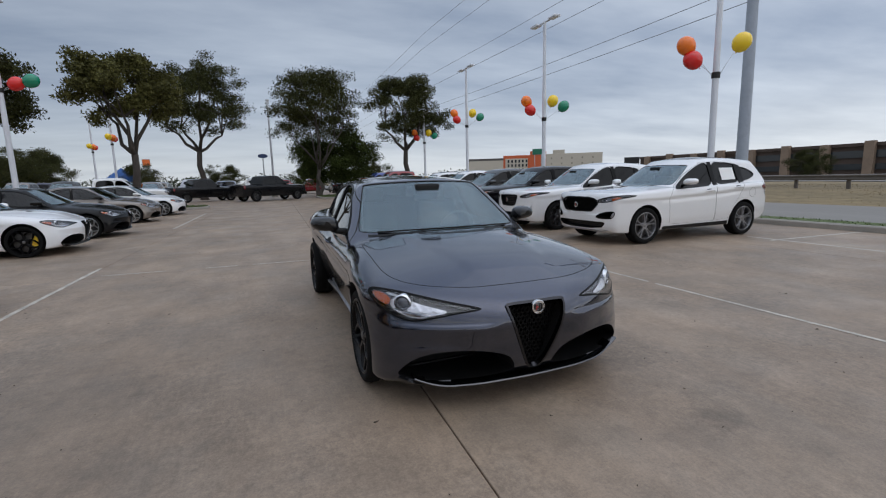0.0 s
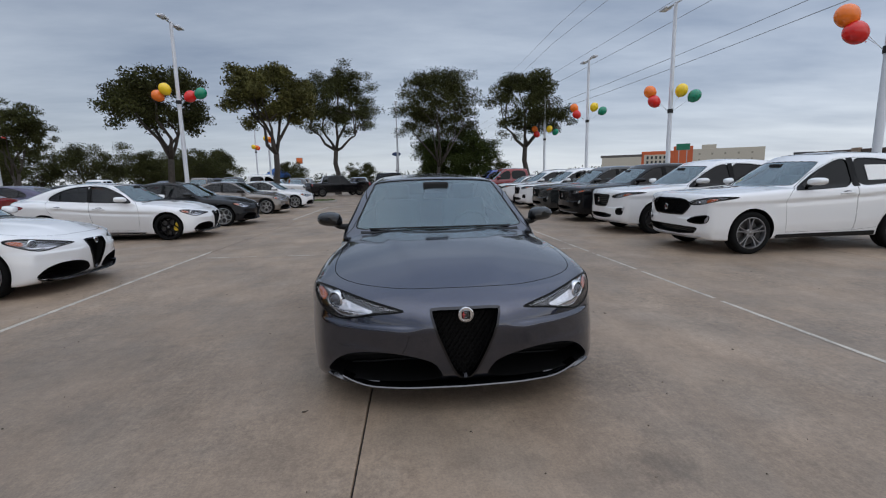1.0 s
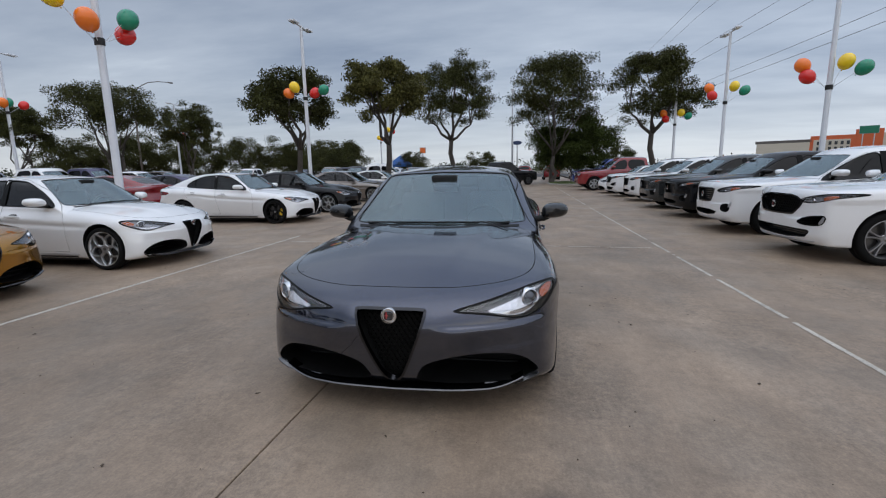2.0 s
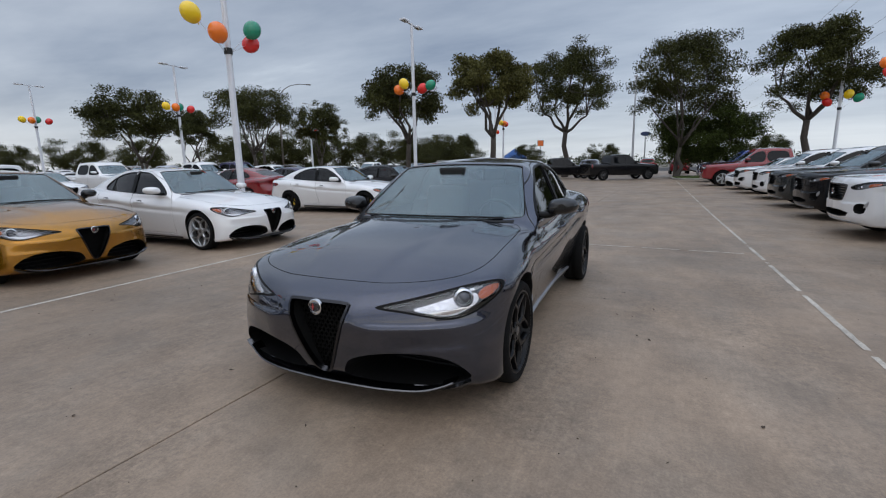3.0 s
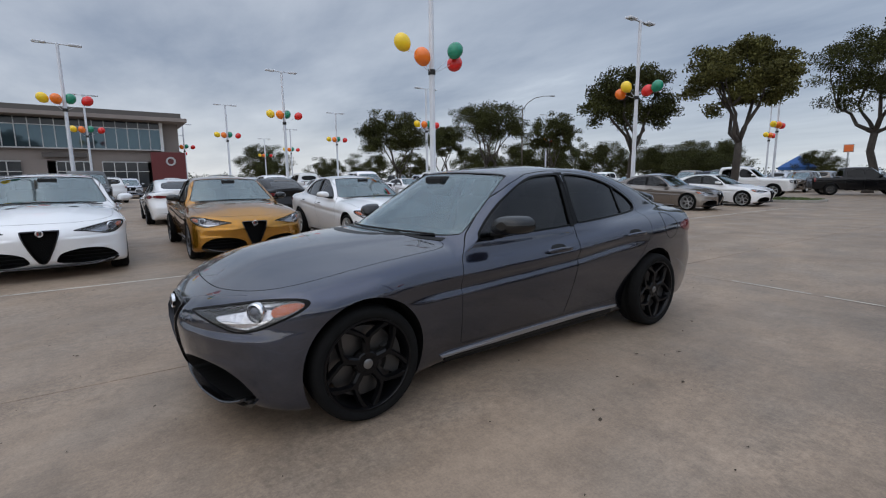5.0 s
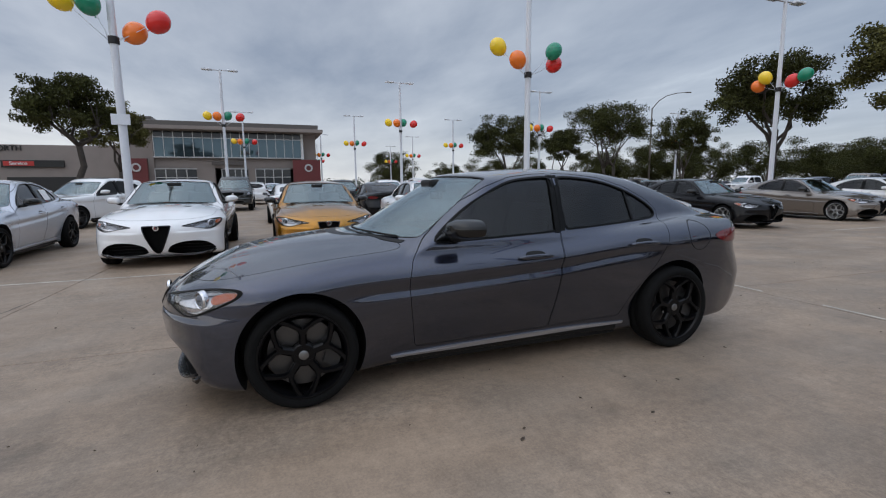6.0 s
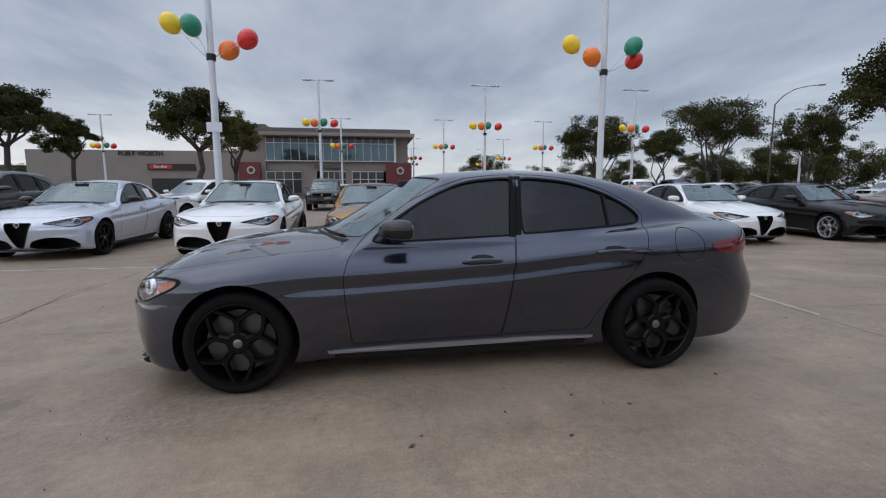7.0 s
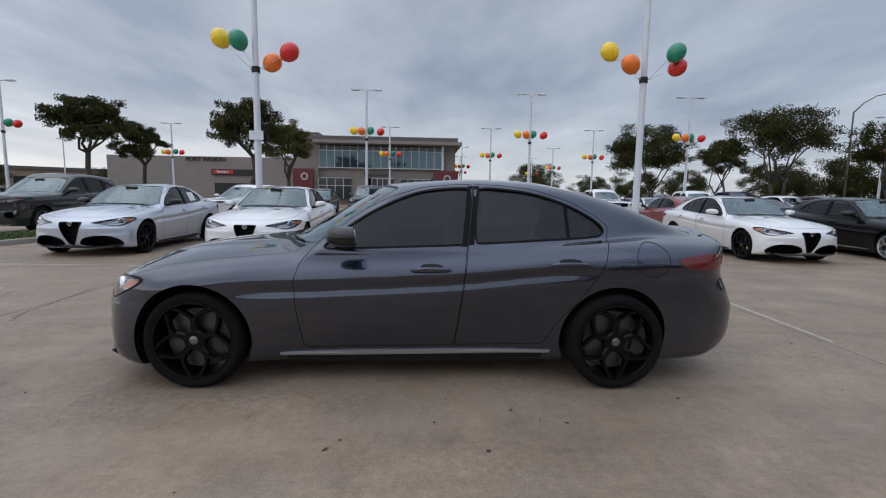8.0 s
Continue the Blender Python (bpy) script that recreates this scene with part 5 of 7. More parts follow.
PICKUP_SPEC = dict(SUV_SPEC, axle=0.40, base=3.66, tyre=0.40, rim=0.27, tyre_w=0.27, track=0.85, arch=0.46, style="star", spokes=6, chin=False, roof_glass=None, 
    spine=(-0.3, 4.1, 0.80), reach=(1.05, -1.2, 4.9, 0.1, 1.85), cavity=(0.78, 2.85, 0.75, 1.2), bed=(0.88, 3.16, 4.66, 0.80),
    win_f=[(0.86, 1.24), (1.08, 1.42), (1.30, 1.61), (1.50, 1.73), (1.82, 1.755), (1.82, 1.24), (1.4, 1.23)],
    win_r=[(1.90, 1.24), (1.90, 1.755), (2.4, 1.755), (2.70, 1.73), (2.80, 1.60), (2.83, 1.27), (2.4, 1.245)],
    screen=[(-0.80, 1.28), (-0.72, 1.262), (0, 1.255), (0.72, 1.262), (0.80, 1.28), (0.70, 1.68), (0.64, 1.72), (0, 1.745), (-0.64, 1.72), (-0.70, 1.68)],
    screen_y=(0.25, 1.40), backlight=[(-0.62, 1.34), (0.62, 1.34), (0.58, 1.72), (-0.58, 1.72)], back_y=(2.68, 3.7),
    hood=[(0, -0.93), (0.45, -0.91), (0.72, -0.82), (0.82, -0.5), (0.83, 0.35), (0.75, 0.52), (0, 0.45), (-0.75, 0.52), (-0.83, 0.35), (-0.82, -0.5), (-0.72, -0.82), (-0.45, -0.91)], hood_z=0.85,
    door_f=[(0.68, 0.48), (0.66, 1.05), (0.76, 1.20), (1.06, 1.45), (1.28, 1.64), (1.48, 1.765), (1.855, 1.785), (1.85, 0.48)],
    door_r=[(1.868, 0.48), (1.872, 1.785), (2.4, 1.785), (2.73, 1.76), (2.84, 1.60), (2.89, 1.2), (2.89, 0.48)],
    handles=[(1.68, 1.10), (2.68, 1.10)], mirror=(1.0, 1.36),
    recess=[dict(name="upper_grille", o=[(-0.52, 0.80), (0.52, 0.80), (0.60, 1.02), (0.54, 1.06), (-0.54, 1.06), (-0.60, 1.02)], y=-0.85, round=1, bars=0.05, frame=0.03, frame_mat="satin_chrome"),
            dict(name="lower_grille", o=[(-0.50, 0.46), (0.50, 0.46), (0.54, 0.56), (-0.54, 0.56)], y=-0.80, round=1)],
    lamps=[dict(y=-0.55, c=(0.80, 0.96), label="square headlamp", o=[(0.68, 0.88), (0.68, 1.03), (0.86, 1.05), (0.93, 1.03), (0.92, 0.89), (0.80, 0.87)],
                inside=[dict(name="reflector", o=[(0.70, 0.89), (0.70, 1.02), (0.85, 1.04), (0.90, 1.02), (0.90, 0.90)], mat="lamp_white", deep=0.03)], bulbs=[(0.80, 0.96, 0.04)])],
    tail=[(4.52, 0.95), (4.52, 1.22), (4.66, 1.22), (4.66, 0.95)], fuel=(3.0, 0.95, 0.09), sill=(0.55, 2.9, 0.40, 0.40), sill_mat="trim", badge=(0.93, 0.06),
    seats=(1.45, 0.38), dash=(1.02, 1.14), pod=(1.12, 1.60))
for key in ("win_q", "pillar_covers"):
    PICKUP_SPEC.pop(key)
# ---- ground ----
def concrete():
    base = (0.304, 0.223, 0.156)
    m = material("worn_concrete", base, 0.6, 0, 0, 0.6)
    nt, b, N, L = nodes_of(m)
    geo = N("NewGeometry")

    def noise_at(scale, detail, stretch=(1, 1, 1), rough=0.55):
        mp = N("Mapping"); mp.inputs["Scale"].default_value = stretch
        L(geo.outputs["Position"], mp.inputs[0])
        n = N("TexNoise"); n.inputs["Scale"].default_value = scale; n.inputs["Detail"].default_value = detail; n.inputs["Roughness"].default_value = rough
        L(mp.outputs[0], n.inputs["Vector"])
        return n.outputs["Fac"]

    def rng(v, a, c, lo, hi):
        r = N("MapRange"); r.inputs["From Min"].default_value, r.inputs["From Max"].default_value = a, c
        r.inputs["To Min"].default_value, r.inputs["To Max"].default_value = lo, hi
        L(v, r.inputs["Value"])
        return r.outputs[0]

    def mul(a, c):
        k = N("Math"); k.operation = "MULTIPLY"; L(a, k.inputs[0]); L(c, k.inputs[1])
        return k.outputs[0]

    blotch = rng(noise_at(0.55, 8, (1, 0.8, 1), 0.62), 0.32, 0.68, 0.78, 1.16)
    patch = mul(rng(noise_at(2.3, 9, (1, 0.55, 1), 0.68), 0.35, 0.68, 0.84, 1.12), rng(noise_at(5.5, 8, (0.7, 1, 1), 0.72), 0.50, 0.66, 1.0, 0.86))
    streak = rng(noise_at(3.0, 5, (1.0, 0.12, 1)), 0.35, 0.65, 0.97, 1.03)
    fine = noise_at(70, 5, rough=0.7)
    speck = mul(rng(fine, 0.25, 0.75, 0.76, 1.22), rng(noise_at(16, 6, (1, 0.8, 1), 0.7), 0.3, 0.7, 0.87, 1.11))
    sealed = rng(noise_at(0.9, 3), 0.60, 0.70, 1.0, 0.90)
    v = mul(mul(mul(blotch, patch), mul(streak, speck)), sealed)
    # one oil stain in the lane with a ragged edge
    d = N("VectorMath"); d.operation = "DISTANCE"; d.inputs[1].default_value = (2.88, 1.61, 0)
    L(geo.outputs["Position"], d.inputs[0])
    wob = N("Math"); wob.operation = "MULTIPLY_ADD"; wob.inputs[1].default_value = 0.25
    L(noise_at(9, 4), wob.inputs[0]); L(d.outputs["Value"], wob.inputs[2])
    v = mul(v, rng(wob.outputs[0], 0.20, 0.30, 0.72, 1.0))
    # a broad patch of trodden dirt west of the lane's middle, and tracked-in dirt elsewhere
    d2 = N("VectorMath"); d2.operation = "DISTANCE"; d2.inputs[1].default_value = (-0.75, 3.0, 0)
    L(geo.outputs["Position"], d2.inputs[0])
    wob2 = N("Math"); wob2.operation = "MULTIPLY_ADD"; wob2.inputs[1].default_value = 3.4
    L(noise_at(1.3, 7, (1, 0.6, 1), 0.65), wob2.inputs[0]); L(d2.outputs["Value"], wob2.inputs[2])
    v = mul(v, rng(wob2.outputs[0], 2.3, 4.2, 0.78, 1.0))
    v = mul(v, rng(noise_at(0.8, 9, (1, 0.7, 1), 0.7), 0.50, 0.62, 1.03, 0.92))
    # pitted, gritty skin where the surface has worn
    pit = N("Math"); pit.operation = "MULTIPLY_ADD"; pit.inputs[2].default_value = 1.0
    L(rng(noise_at(24, 8, (1, 0.8, 1), 0.78), 0.40, 0.62, 0.16, -0.26), pit.inputs[0])
    L(rng(noise_at(0.75, 6, (1, 0.7, 1), 0.6), 0.42, 0.60, 0.15, 1.0), pit.inputs[1])
    v = mul(v, pit.outputs[0])
    # broom finish
    v = mul(v, rng(noise_at(9, 4, (6, 0.35, 1)), 0.3, 0.7, 0.955, 1.045))
    oi = N("ObjectInfo")
    v = mul(v, rng(oi.outputs["Random"], 0, 1, 0.97, 1.03))
    # worn, greyer cement skin between the tan patches
    tone = N("MixRGB")
    tone.inputs["Color1"].default_value, tone.inputs["Color2"].default_value = (*base, 1), (0.272, 0.208, 0.152, 1)
    L(rng(noise_at(1.1, 9, (1, 0.7, 1), 0.66), 0.44, 0.60, 0.0, 1.0), tone.inputs["Fac"])
    sc = N("VectorMath"); sc.operation = "SCALE"
    L(tone.outputs[0], sc.inputs[0])
    L(v, sc.inputs["Scale"]); L(sc.outputs[0], b.inputs["Base Color"])
    bp = N("Bump"); bp.inputs["Strength"].default_value = 0.22; bp.inputs["Distance"].default_value = 0.004
    L(fine, bp.inputs["Height"]); L(bp.outputs[0], b.inputs["Normal"])
    L(rng(noise_at(1.2, 5), 0.3, 0.7, 0.48, 0.68), b.inputs["Roughness"])
    return m


M["concrete"] = concrete()
M["joint"] = grain(material("joint_sealant", (0.035, 0.032, 0.03), 0.8), (0.035, 0.032, 0.03), 0.4)
M["kerb"] = grain(material("kerb_concrete", (0.31, 0.285, 0.25), 0.85), (0.31, 0.285, 0.25), 0.2, 2, 40, 0.2)
M["line"] = grain(material("worn_white_line", (0.46, 0.42, 0.36), 0.7), (0.46, 0.42, 0.36), 0.5, 5, 60)
M["grass"] = grain(material("kerbside_grass", (0.085, 0.115, 0.035), 0.9), (0.085, 0.115, 0.035), 0.5, 3, 60, 0.6)
M["dry_grass"] = grain(material("dry_grass", (0.20, 0.15, 0.078), 0.95), (0.20, 0.15, 0.078), 0.5, 0.25, 5, 0.4, None, "Object", (1, 0.3, 1))
M["far_ground"] = grain(material("far_ground", (0.17, 0.155, 0.12), 0.95), (0.17, 0.155, 0.12), 0.35, 0.05, 2)
M["road"] = grain(material("pale_road", (0.22, 0.205, 0.185), 0.85), (0.22, 0.205, 0.185), 0.18, 0.5, 30, 0.1, None, "Object", (1, 0.15, 1))
M["pole"] = grain(material("white_pole_paint", (0.66, 0.68, 0.72), 0.45), (0.66, 0.68, 0.72), 0.08, 2, 30)
M["pole_blue"] = grain(material("grey_blue_steel", (0.33, 0.37, 0.43), 0.5), (0.33, 0.37, 0.43), 0.15, 2, 30)
M["black_band"] = material("black_band", (0.01, 0.01, 0.01), 0.6)
M["galv"] = grain(material("galvanised_steel", (0.33, 0.34, 0.34), 0.5, 0.6), (0.33, 0.34, 0.34), 0.2)
M["rail_steel"] = grain(material("weathered_rail_steel", (0.11, 0.095, 0.08), 0.7, 0.2), (0.11, 0.095, 0.08), 0.3)
M["wire"] = material("power_line", (0.25, 0.26, 0.28), 0.6)

tagged(part("ground", box_bm(3000, 3000, 0.2, (0, 0, -0.18)), M["far_ground"]), "drab grass and dirt plain reaching the horizon", "ground", "", "structure")
tagged(part("lot_base", box_bm(130, 135, 0.05, (-52.3, 44, -0.045)), M["joint"]), "dark base and joint filler under the concrete slabs", "ground", "", "structure")
lot = tagged(new("parking_lot"), "worn tan concrete parking lot in jointed slabs", "pavement", "", "structure")


def slab_mesh(sx, sy):
    bm = box_bm(sx - 0.009, sy - 0.009, 0.05, (0, 0, -0.025))
    top = [e for e in bm.edges if all(v.co.z > -0.001 for v in e.verts)]
    bmesh.ops.bevel(bm, geom=top, offset=0.006, segments=2, affect="EDGES", profile=0.5)
    me = bpy.data.meshes.new("slab")
    bm.to_mesh(me); bm.free()
    me.materials.append(M["concrete"])
    return me


def lay_slabs():
    near = slab_mesh(3.78, 8.1)
    broad = slab_mesh(7.56, 8.1)
    for i in range(-11, 3):
        for j in range(-3, 9):
            if i == 1:
                continue
            u, v = 3.78 * (i + 0.5), 6.05 + 8.1 * (j - 0.5)
            u += 1.89 * (i == 0)
            ob = piece("slab", broad if i == 0 else near, lot)
            ob.matrix_basis = pose(1.42 + 0.99926 * u + 0.0384 * v, 2.2 - 0.0384 * u + 0.99926 * v, 0, 0, 0, -2.2)
    wide = slab_mesh(24.0, 12.0)
    for i in range(3):
        for j in range(11):
            ob = piece("slab", wide, lot)
            ob.matrix_basis = pose(-55.0 - 24 * i + 0.6, -17 + 12 * j, -0.006, 0, 0, 0)


lay_slabs()


def stripe(name, x0, y0, x1, y1, w, worn, seed):
    """A painted line with ragged, worn edges."""
    rnd = random.Random(seed)
    L = math.hypot(x1 - x0, y1 - y0)
    n = int(L / 0.06)
    dx, dy = (x1 - x0) / L, (y1 - y0) / L
    bm = bmesh.new()
    prev = None
    for i in range(n + 1):
        s = L * i / n
        k = noise.noise((s * 1.3, seed, 0)) + 0.5 * noise.noise((s * 6, seed, 3))
        if k < worn:
            prev = None
            continue
        a, b = w / 2 * rnd.uniform(0.75, 1.05), w / 2 * rnd.uniform(0.75, 1.05)
        px, py = x0 + dx * s, y0 + dy * s
        v = [bm.verts.new((px - dy * a, py + dx * a, 0.003)), bm.verts.new((px + dy * b, py - dx * b, 0.003))]
        if prev:
            bm.faces.new((prev[0], prev[1], v[1], v[0]))
        prev = v
    return tagged(part(name, bm, M["line"]), "worn white paint line on the concrete", "line", "", "structure")


stripe("road_marking", 5.11, -6, 5.12, 14, 0.05, -0.36, 1)
stripe("road_marking", 5.12, 14, 5.3, 36, 0.06, -0.15, 9)
stripe("road_marking", -2.40, -4.5, -2.12, 9.35, 0.068, -0.50, 2)
stripe("road_marking", -1.9, 8.55, 4.95, 8.12, 0.045, -0.12, 3)
stripe("road_marking", -2.1, 16.8, -1.9, 24.5, 0.10, -0.5, 4)
stripe("road_marking", 9.9, 5.9, 12.6, 5.75, 0.09, -0.6, 5)
stripe("road_marking", 9.9, 3.1, 12.6, 2.95, 0.09, -0.6, 6)
stripe("road_marking", 10.0, -2, 10.1, 6.5, 0.09, -0.6, 7)


def crack(name, pts, w, seed):
    rnd = random.Random(seed)
    bm = bmesh.new()
    prev = None
    for (ax, ay), (bx, by) in zip(pts, pts[1:]):
        for i in range(10):
            t = i / 10
            x, y = ax + (bx - ax) * t + rnd.uniform(-0.012, 0.012), ay + (by - ay) * t + rnd.uniform(-0.012, 0.012)
            h = w * rnd.uniform(0.3, 1)
            v = [bm.verts.new((x - h * 0.3, y + h, 0.002)), bm.verts.new((x + h * 0.3, y - h, 0.002))]
            if prev:
                bm.faces.new((prev[0], prev[1], v[1], v[0]))
            prev = v
    return tagged(part(name, bm, M["joint"]), "thin dark crack in the concrete", "crack", "", "structure")


crack("pavement_crack", [(1.3, 0.42), (1.0, 0.29), (0.4, 0.22), (-0.36, 0.11), (-1.1, 0.2)], 0.008, 3)
crack("pavement_crack", [(1.45, -0.6), (0.6, -0.5), (-0.2, -0.75)], 0.006, 4)


def litter():
    """Dry leaf crumbs and bits of dirt lying on the concrete."""
    rnd = random.Random(11)
    bm = bmesh.new()
    for _ in range(300):
        x, y = rnd.uniform(-2.6, 7.0), rnd.uniform(-1.5, 12)
        r = rnd.choice((0.003, 0.004, 0.005, 0.007, 0.012)) * rnd.uniform(0.6, 1.2)
        a = rnd.uniform(0, 6.28)
        vs = []
        for k in range(6):
            b = a + k * 1.047
            q = r * rnd.uniform(0.5, 1.1) * (1.0 if k % 3 else 1.8)
            vs.append(bm.verts.new((x + q * math.cos(b), y + q * math.sin(b), 0.003 + rnd.uniform(0, 0.006))))
        tip = bm.verts.new((x, y, 0.010))
        for k in range(6):
            bm.faces.new((vs[k], vs[(k + 1) % 6], tip))
    tagged(part("leaf_litter", bm, grain(material("dry_leaf", (0.07, 0.05, 0.035), 0.9), (0.07, 0.05, 0.035), 0.5)), "small dark leaf crumbs scattered on the concrete", "litter", "", "stuff")


litter()


def kerb_run(name, pts, w=0.15, h=0.14, label="low concrete kerb with a rounded top edge"):
    verts, faces = [], []
    prof = [(-w / 2, -0.05), (-w / 2, h - 0.03), (-w / 2 + 0.03, h), (w / 2 - 0.02, h), (w / 2, h - 0.02), (w / 2, -0.05)]
    n = len(pts)
    for i, p in enumerate(pts):
        a, b = Vector((*pts[max(i - 1, 0)], 0)), Vector((*pts[min(i + 1, n - 1)], 0))
        d = (b - a).normalized()
        for u, z in prof:
            verts.append((p[0] + d.y * u, p[1] - d.x * u, z))
    for i in range(n - 1):
        for k in range(6):
            l = (k + 1) % 6
            faces.append((i * 6 + k, i * 6 + l, (i + 1) * 6 + l, (i + 1) * 6 + k))
    faces += [tuple(range(6)), tuple((n - 1) * 6 + k for k in range(6))]
    return tagged(piece(name, fixed(mesh_of(name, verts, faces, M["kerb"], False))), label, "kerb", "", "structure")


def lawn(name, outline, z, mat, blades, seed, label, bend=0.07):
    """Grass: a bumpy sheet with short blades standing on it."""
    rnd = random.Random(seed)
    o = np.array(outline, float)
    lo, hi = o.min(0), o.max(0)
    me = prism(o, "z", z - 0.1, z)
    me.materials.append(mat)
    ob = tagged(piece(name, me), label, "grass", "", "stuff")
    if blades:
        verts, faces = [], []
        for _ in range(blades):
            x, y = rnd.uniform(lo[0], hi[0]), rnd.uniform(lo[1], hi[1])
            inside = False
            for (ax, ay), (bx, by) in zip(o, np.roll(o, -1, 0)):
                if (ay > y) != (by > y) and x < (bx - ax) * (y - ay) / (by - ay) + ax:
                    inside = not inside
            if not inside:
                continue
            a, h = rnd.uniform(0, 6.28), bend * rnd.uniform(0.5, 1.4)
            c, s = math.cos(a) * h * 0.35, math.sin(a) * h * 0.35
            b = len(verts)
            verts += [(x - s, y + c, z - 0.005), (x + s, y - c, z - 0.005), (x + c * 1.5, y + s * 1.5, z + h)]
            faces.append((b, b + 1, b + 2))
        tagged(piece(name + "_blades", mesh_of("blades", verts, faces, mat, False)), label, "grass", "", "stuff")
    return ob


def east_side():
    kerb_run("kerb", [(12.72, y) for y in range(-16, 92, 4)])
    lawn("grass_strip", [(12.80, -16), (13.85, -16), (13.85, 90), (12.80, 90)], 0.10, M["grass"], 9000, 5, "short green grass strip behind the kerb", 0.035)
    tagged(part("road", box_bm(6.9, 320, 0.06, (17.3, 60, -0.03)), M["road"]), "pale grey two-lane frontage road", "road", "", "structure")
    kerb_run("road_kerb", [(13.92, y) for y in range(-16, 92, 6)], 0.14, 0.06)
    # dry median bank that climbs towards the highway
    verts, faces = [], []
    xs = (20.8, 22, 24, 27, 31, 36)
    hs = (0.0, 0.10, 0.28, 0.35, 0.45, 0.5)
    ys = range(-100, 222, 6)
    for y in ys:
        for x, h in zip(xs, hs):
            verts.append((x, y, h + 0.06 * noise.noise((x * 0.4, y * 0.15, 1)) - 0.02))
    for i in range(len(ys) - 1):
        for k in range(5):
            faces.append((i * 6 + k, i * 6 + k + 1, (i + 1) * 6 + k + 1, (i + 1) * 6 + k))
    tagged(piece("median_bank", mesh_of("median_bank", verts, faces, M["dry_grass"])), "dry straw-coloured grass median bank", "grass", "", "structure")
    rnd = random.Random(8)
    verts, faces = [], []
    for _ in range(16000):
        x, y = rnd.uniform(20.9, 32), rnd.uniform(-10, 60)
        z = float(np.interp(x, xs, hs)) - 0.03
        a, h = rnd.uniform(0, 6.28), rnd.uniform(0.02, 0.05)
        c, q = math.cos(a) * h * 0.5, math.sin(a) * h * 0.5
        b = len(verts)
        verts += [(x - q, y + c, z), (x + q, y - c, z), (x + c, y + q, z + h)]
        faces.append((b, b + 1, b + 2))
    tagged(piece("median_tufts", mesh_of("median_tufts", verts, faces, M["dry_grass"], False)), "tufts of dry median grass", "grass", "", "stuff")
    tagged(part("highway", box_bm(34, 420, 0.5, (53.2, 60, 0.28)), M["road"]), "raised pale concrete highway lanes", "road", "", "structure")
    # low guard rail on short posts
    rail = tagged(new("guard_rail"), "long low dark steel guard rail on posts", "guard rail")
    prof = [(0, 0), (0.05, 0.04), (0.02, 0.10), (0.02, 0.16), (0.05, 0.22), (0.0, 0.27), (-0.02, 0.27), (-0.02, 0)]
    verts, faces = [], []
    for i, y in enumerate((6.0, 26.0)):
        for u, z in prof:
            verts.append((27.5 - u, y, 0.78 + z))
    n = len(prof)
    faces = [(k, (k + 1) % n, n + (k + 1) % n, n + k) for k in range(n)] + [tuple(range(n)), tuple(range(n, 2 * n))]
    piece("rail_beam", fixed(mesh_of("rail_beam", verts, faces, M["rail_steel"], False)), rail)
    for y in np.arange(6.5, 26, 2.4):
        part("post", box_bm(0.12, 0.15, 0.75, (27.6, y, 0.62), 0.01), M["rail_steel"], rail)


east_side()


# ---- light poles with balloons ----
BALLOON = {"orange": (0.90, 0.19, 0.012), "red": (0.70, 0.016, 0.012), "yellow": (0.92, 0.62, 0.015), "green": (0.008, 0.24, 0.13)}
for k, c in BALLOON.items():
    M["balloon_" + k] = material(k + "_balloon", c, 0.22, 0, 0.4)


def balloon_mesh(colour):
    prof = []
    for i in range(13):
        a = math.pi * i / 12
        r = 0.27 * math.sin(a)
        z = -0.29 * math.cos(a) * (1.12 if a < math.pi / 2 else 1.0)
        prof.append((max(r, 0.004), z))
    prof = [(0.022, -0.365), (0.010, -0.335)] + prof
    return fixed(mesh_of("balloon", *lathe(prof + [(0.001, 0.29), (0.001, -0.36)], 22, "z"), M["balloon_" + colour]))


BALLOON_MESH = {k: balloon_mesh(k) for k in BALLOON}


def balloons(x, y, z, items, size=1.0):
    g = tagged(new("balloon_cluster"), "bright balloons on thin rods from a pole collar", "balloons", "balloon clusters on the light poles")
    g.matrix_basis = pose(x, y, z)
    ring = [(0.115, -0.09), (0.125, -0.08), (0.125, 0.08), (0.115, 0.09), (0.09, 0.09), (0.09, -0.09)]
    piece("collar", fixed(mesh_of("collar", *lathe(ring, 20, "z"), M["black_band"], False)), g)
    for dx, dy, dz, col in items:
        e = Vector((dx, dy, dz)) * size
        tip = e - e.normalized() * 0.30 * size
        mid = Vector((tip.x * 0.5, tip.y * 0.5, tip.z * 0.40))
        v, f = tube([Vector((dx, dy, 0)).normalized() * 0.11, mid, tip], (0.010, 0.008, 0.007), 6)
        piece("rod", mesh_of("rod", v, f, M["pole"]), g)
        up = (e.normalized() + Vector((0, 0, 0.35))).to_track_quat("Z", "Y").to_matrix().to_4x4()
        piece("balloon", BALLOON_MESH[col], g, col + " balloon", Matrix.Translation(e) @ up @ Matrix.Diagonal((size, size, size, 1)))
    return g


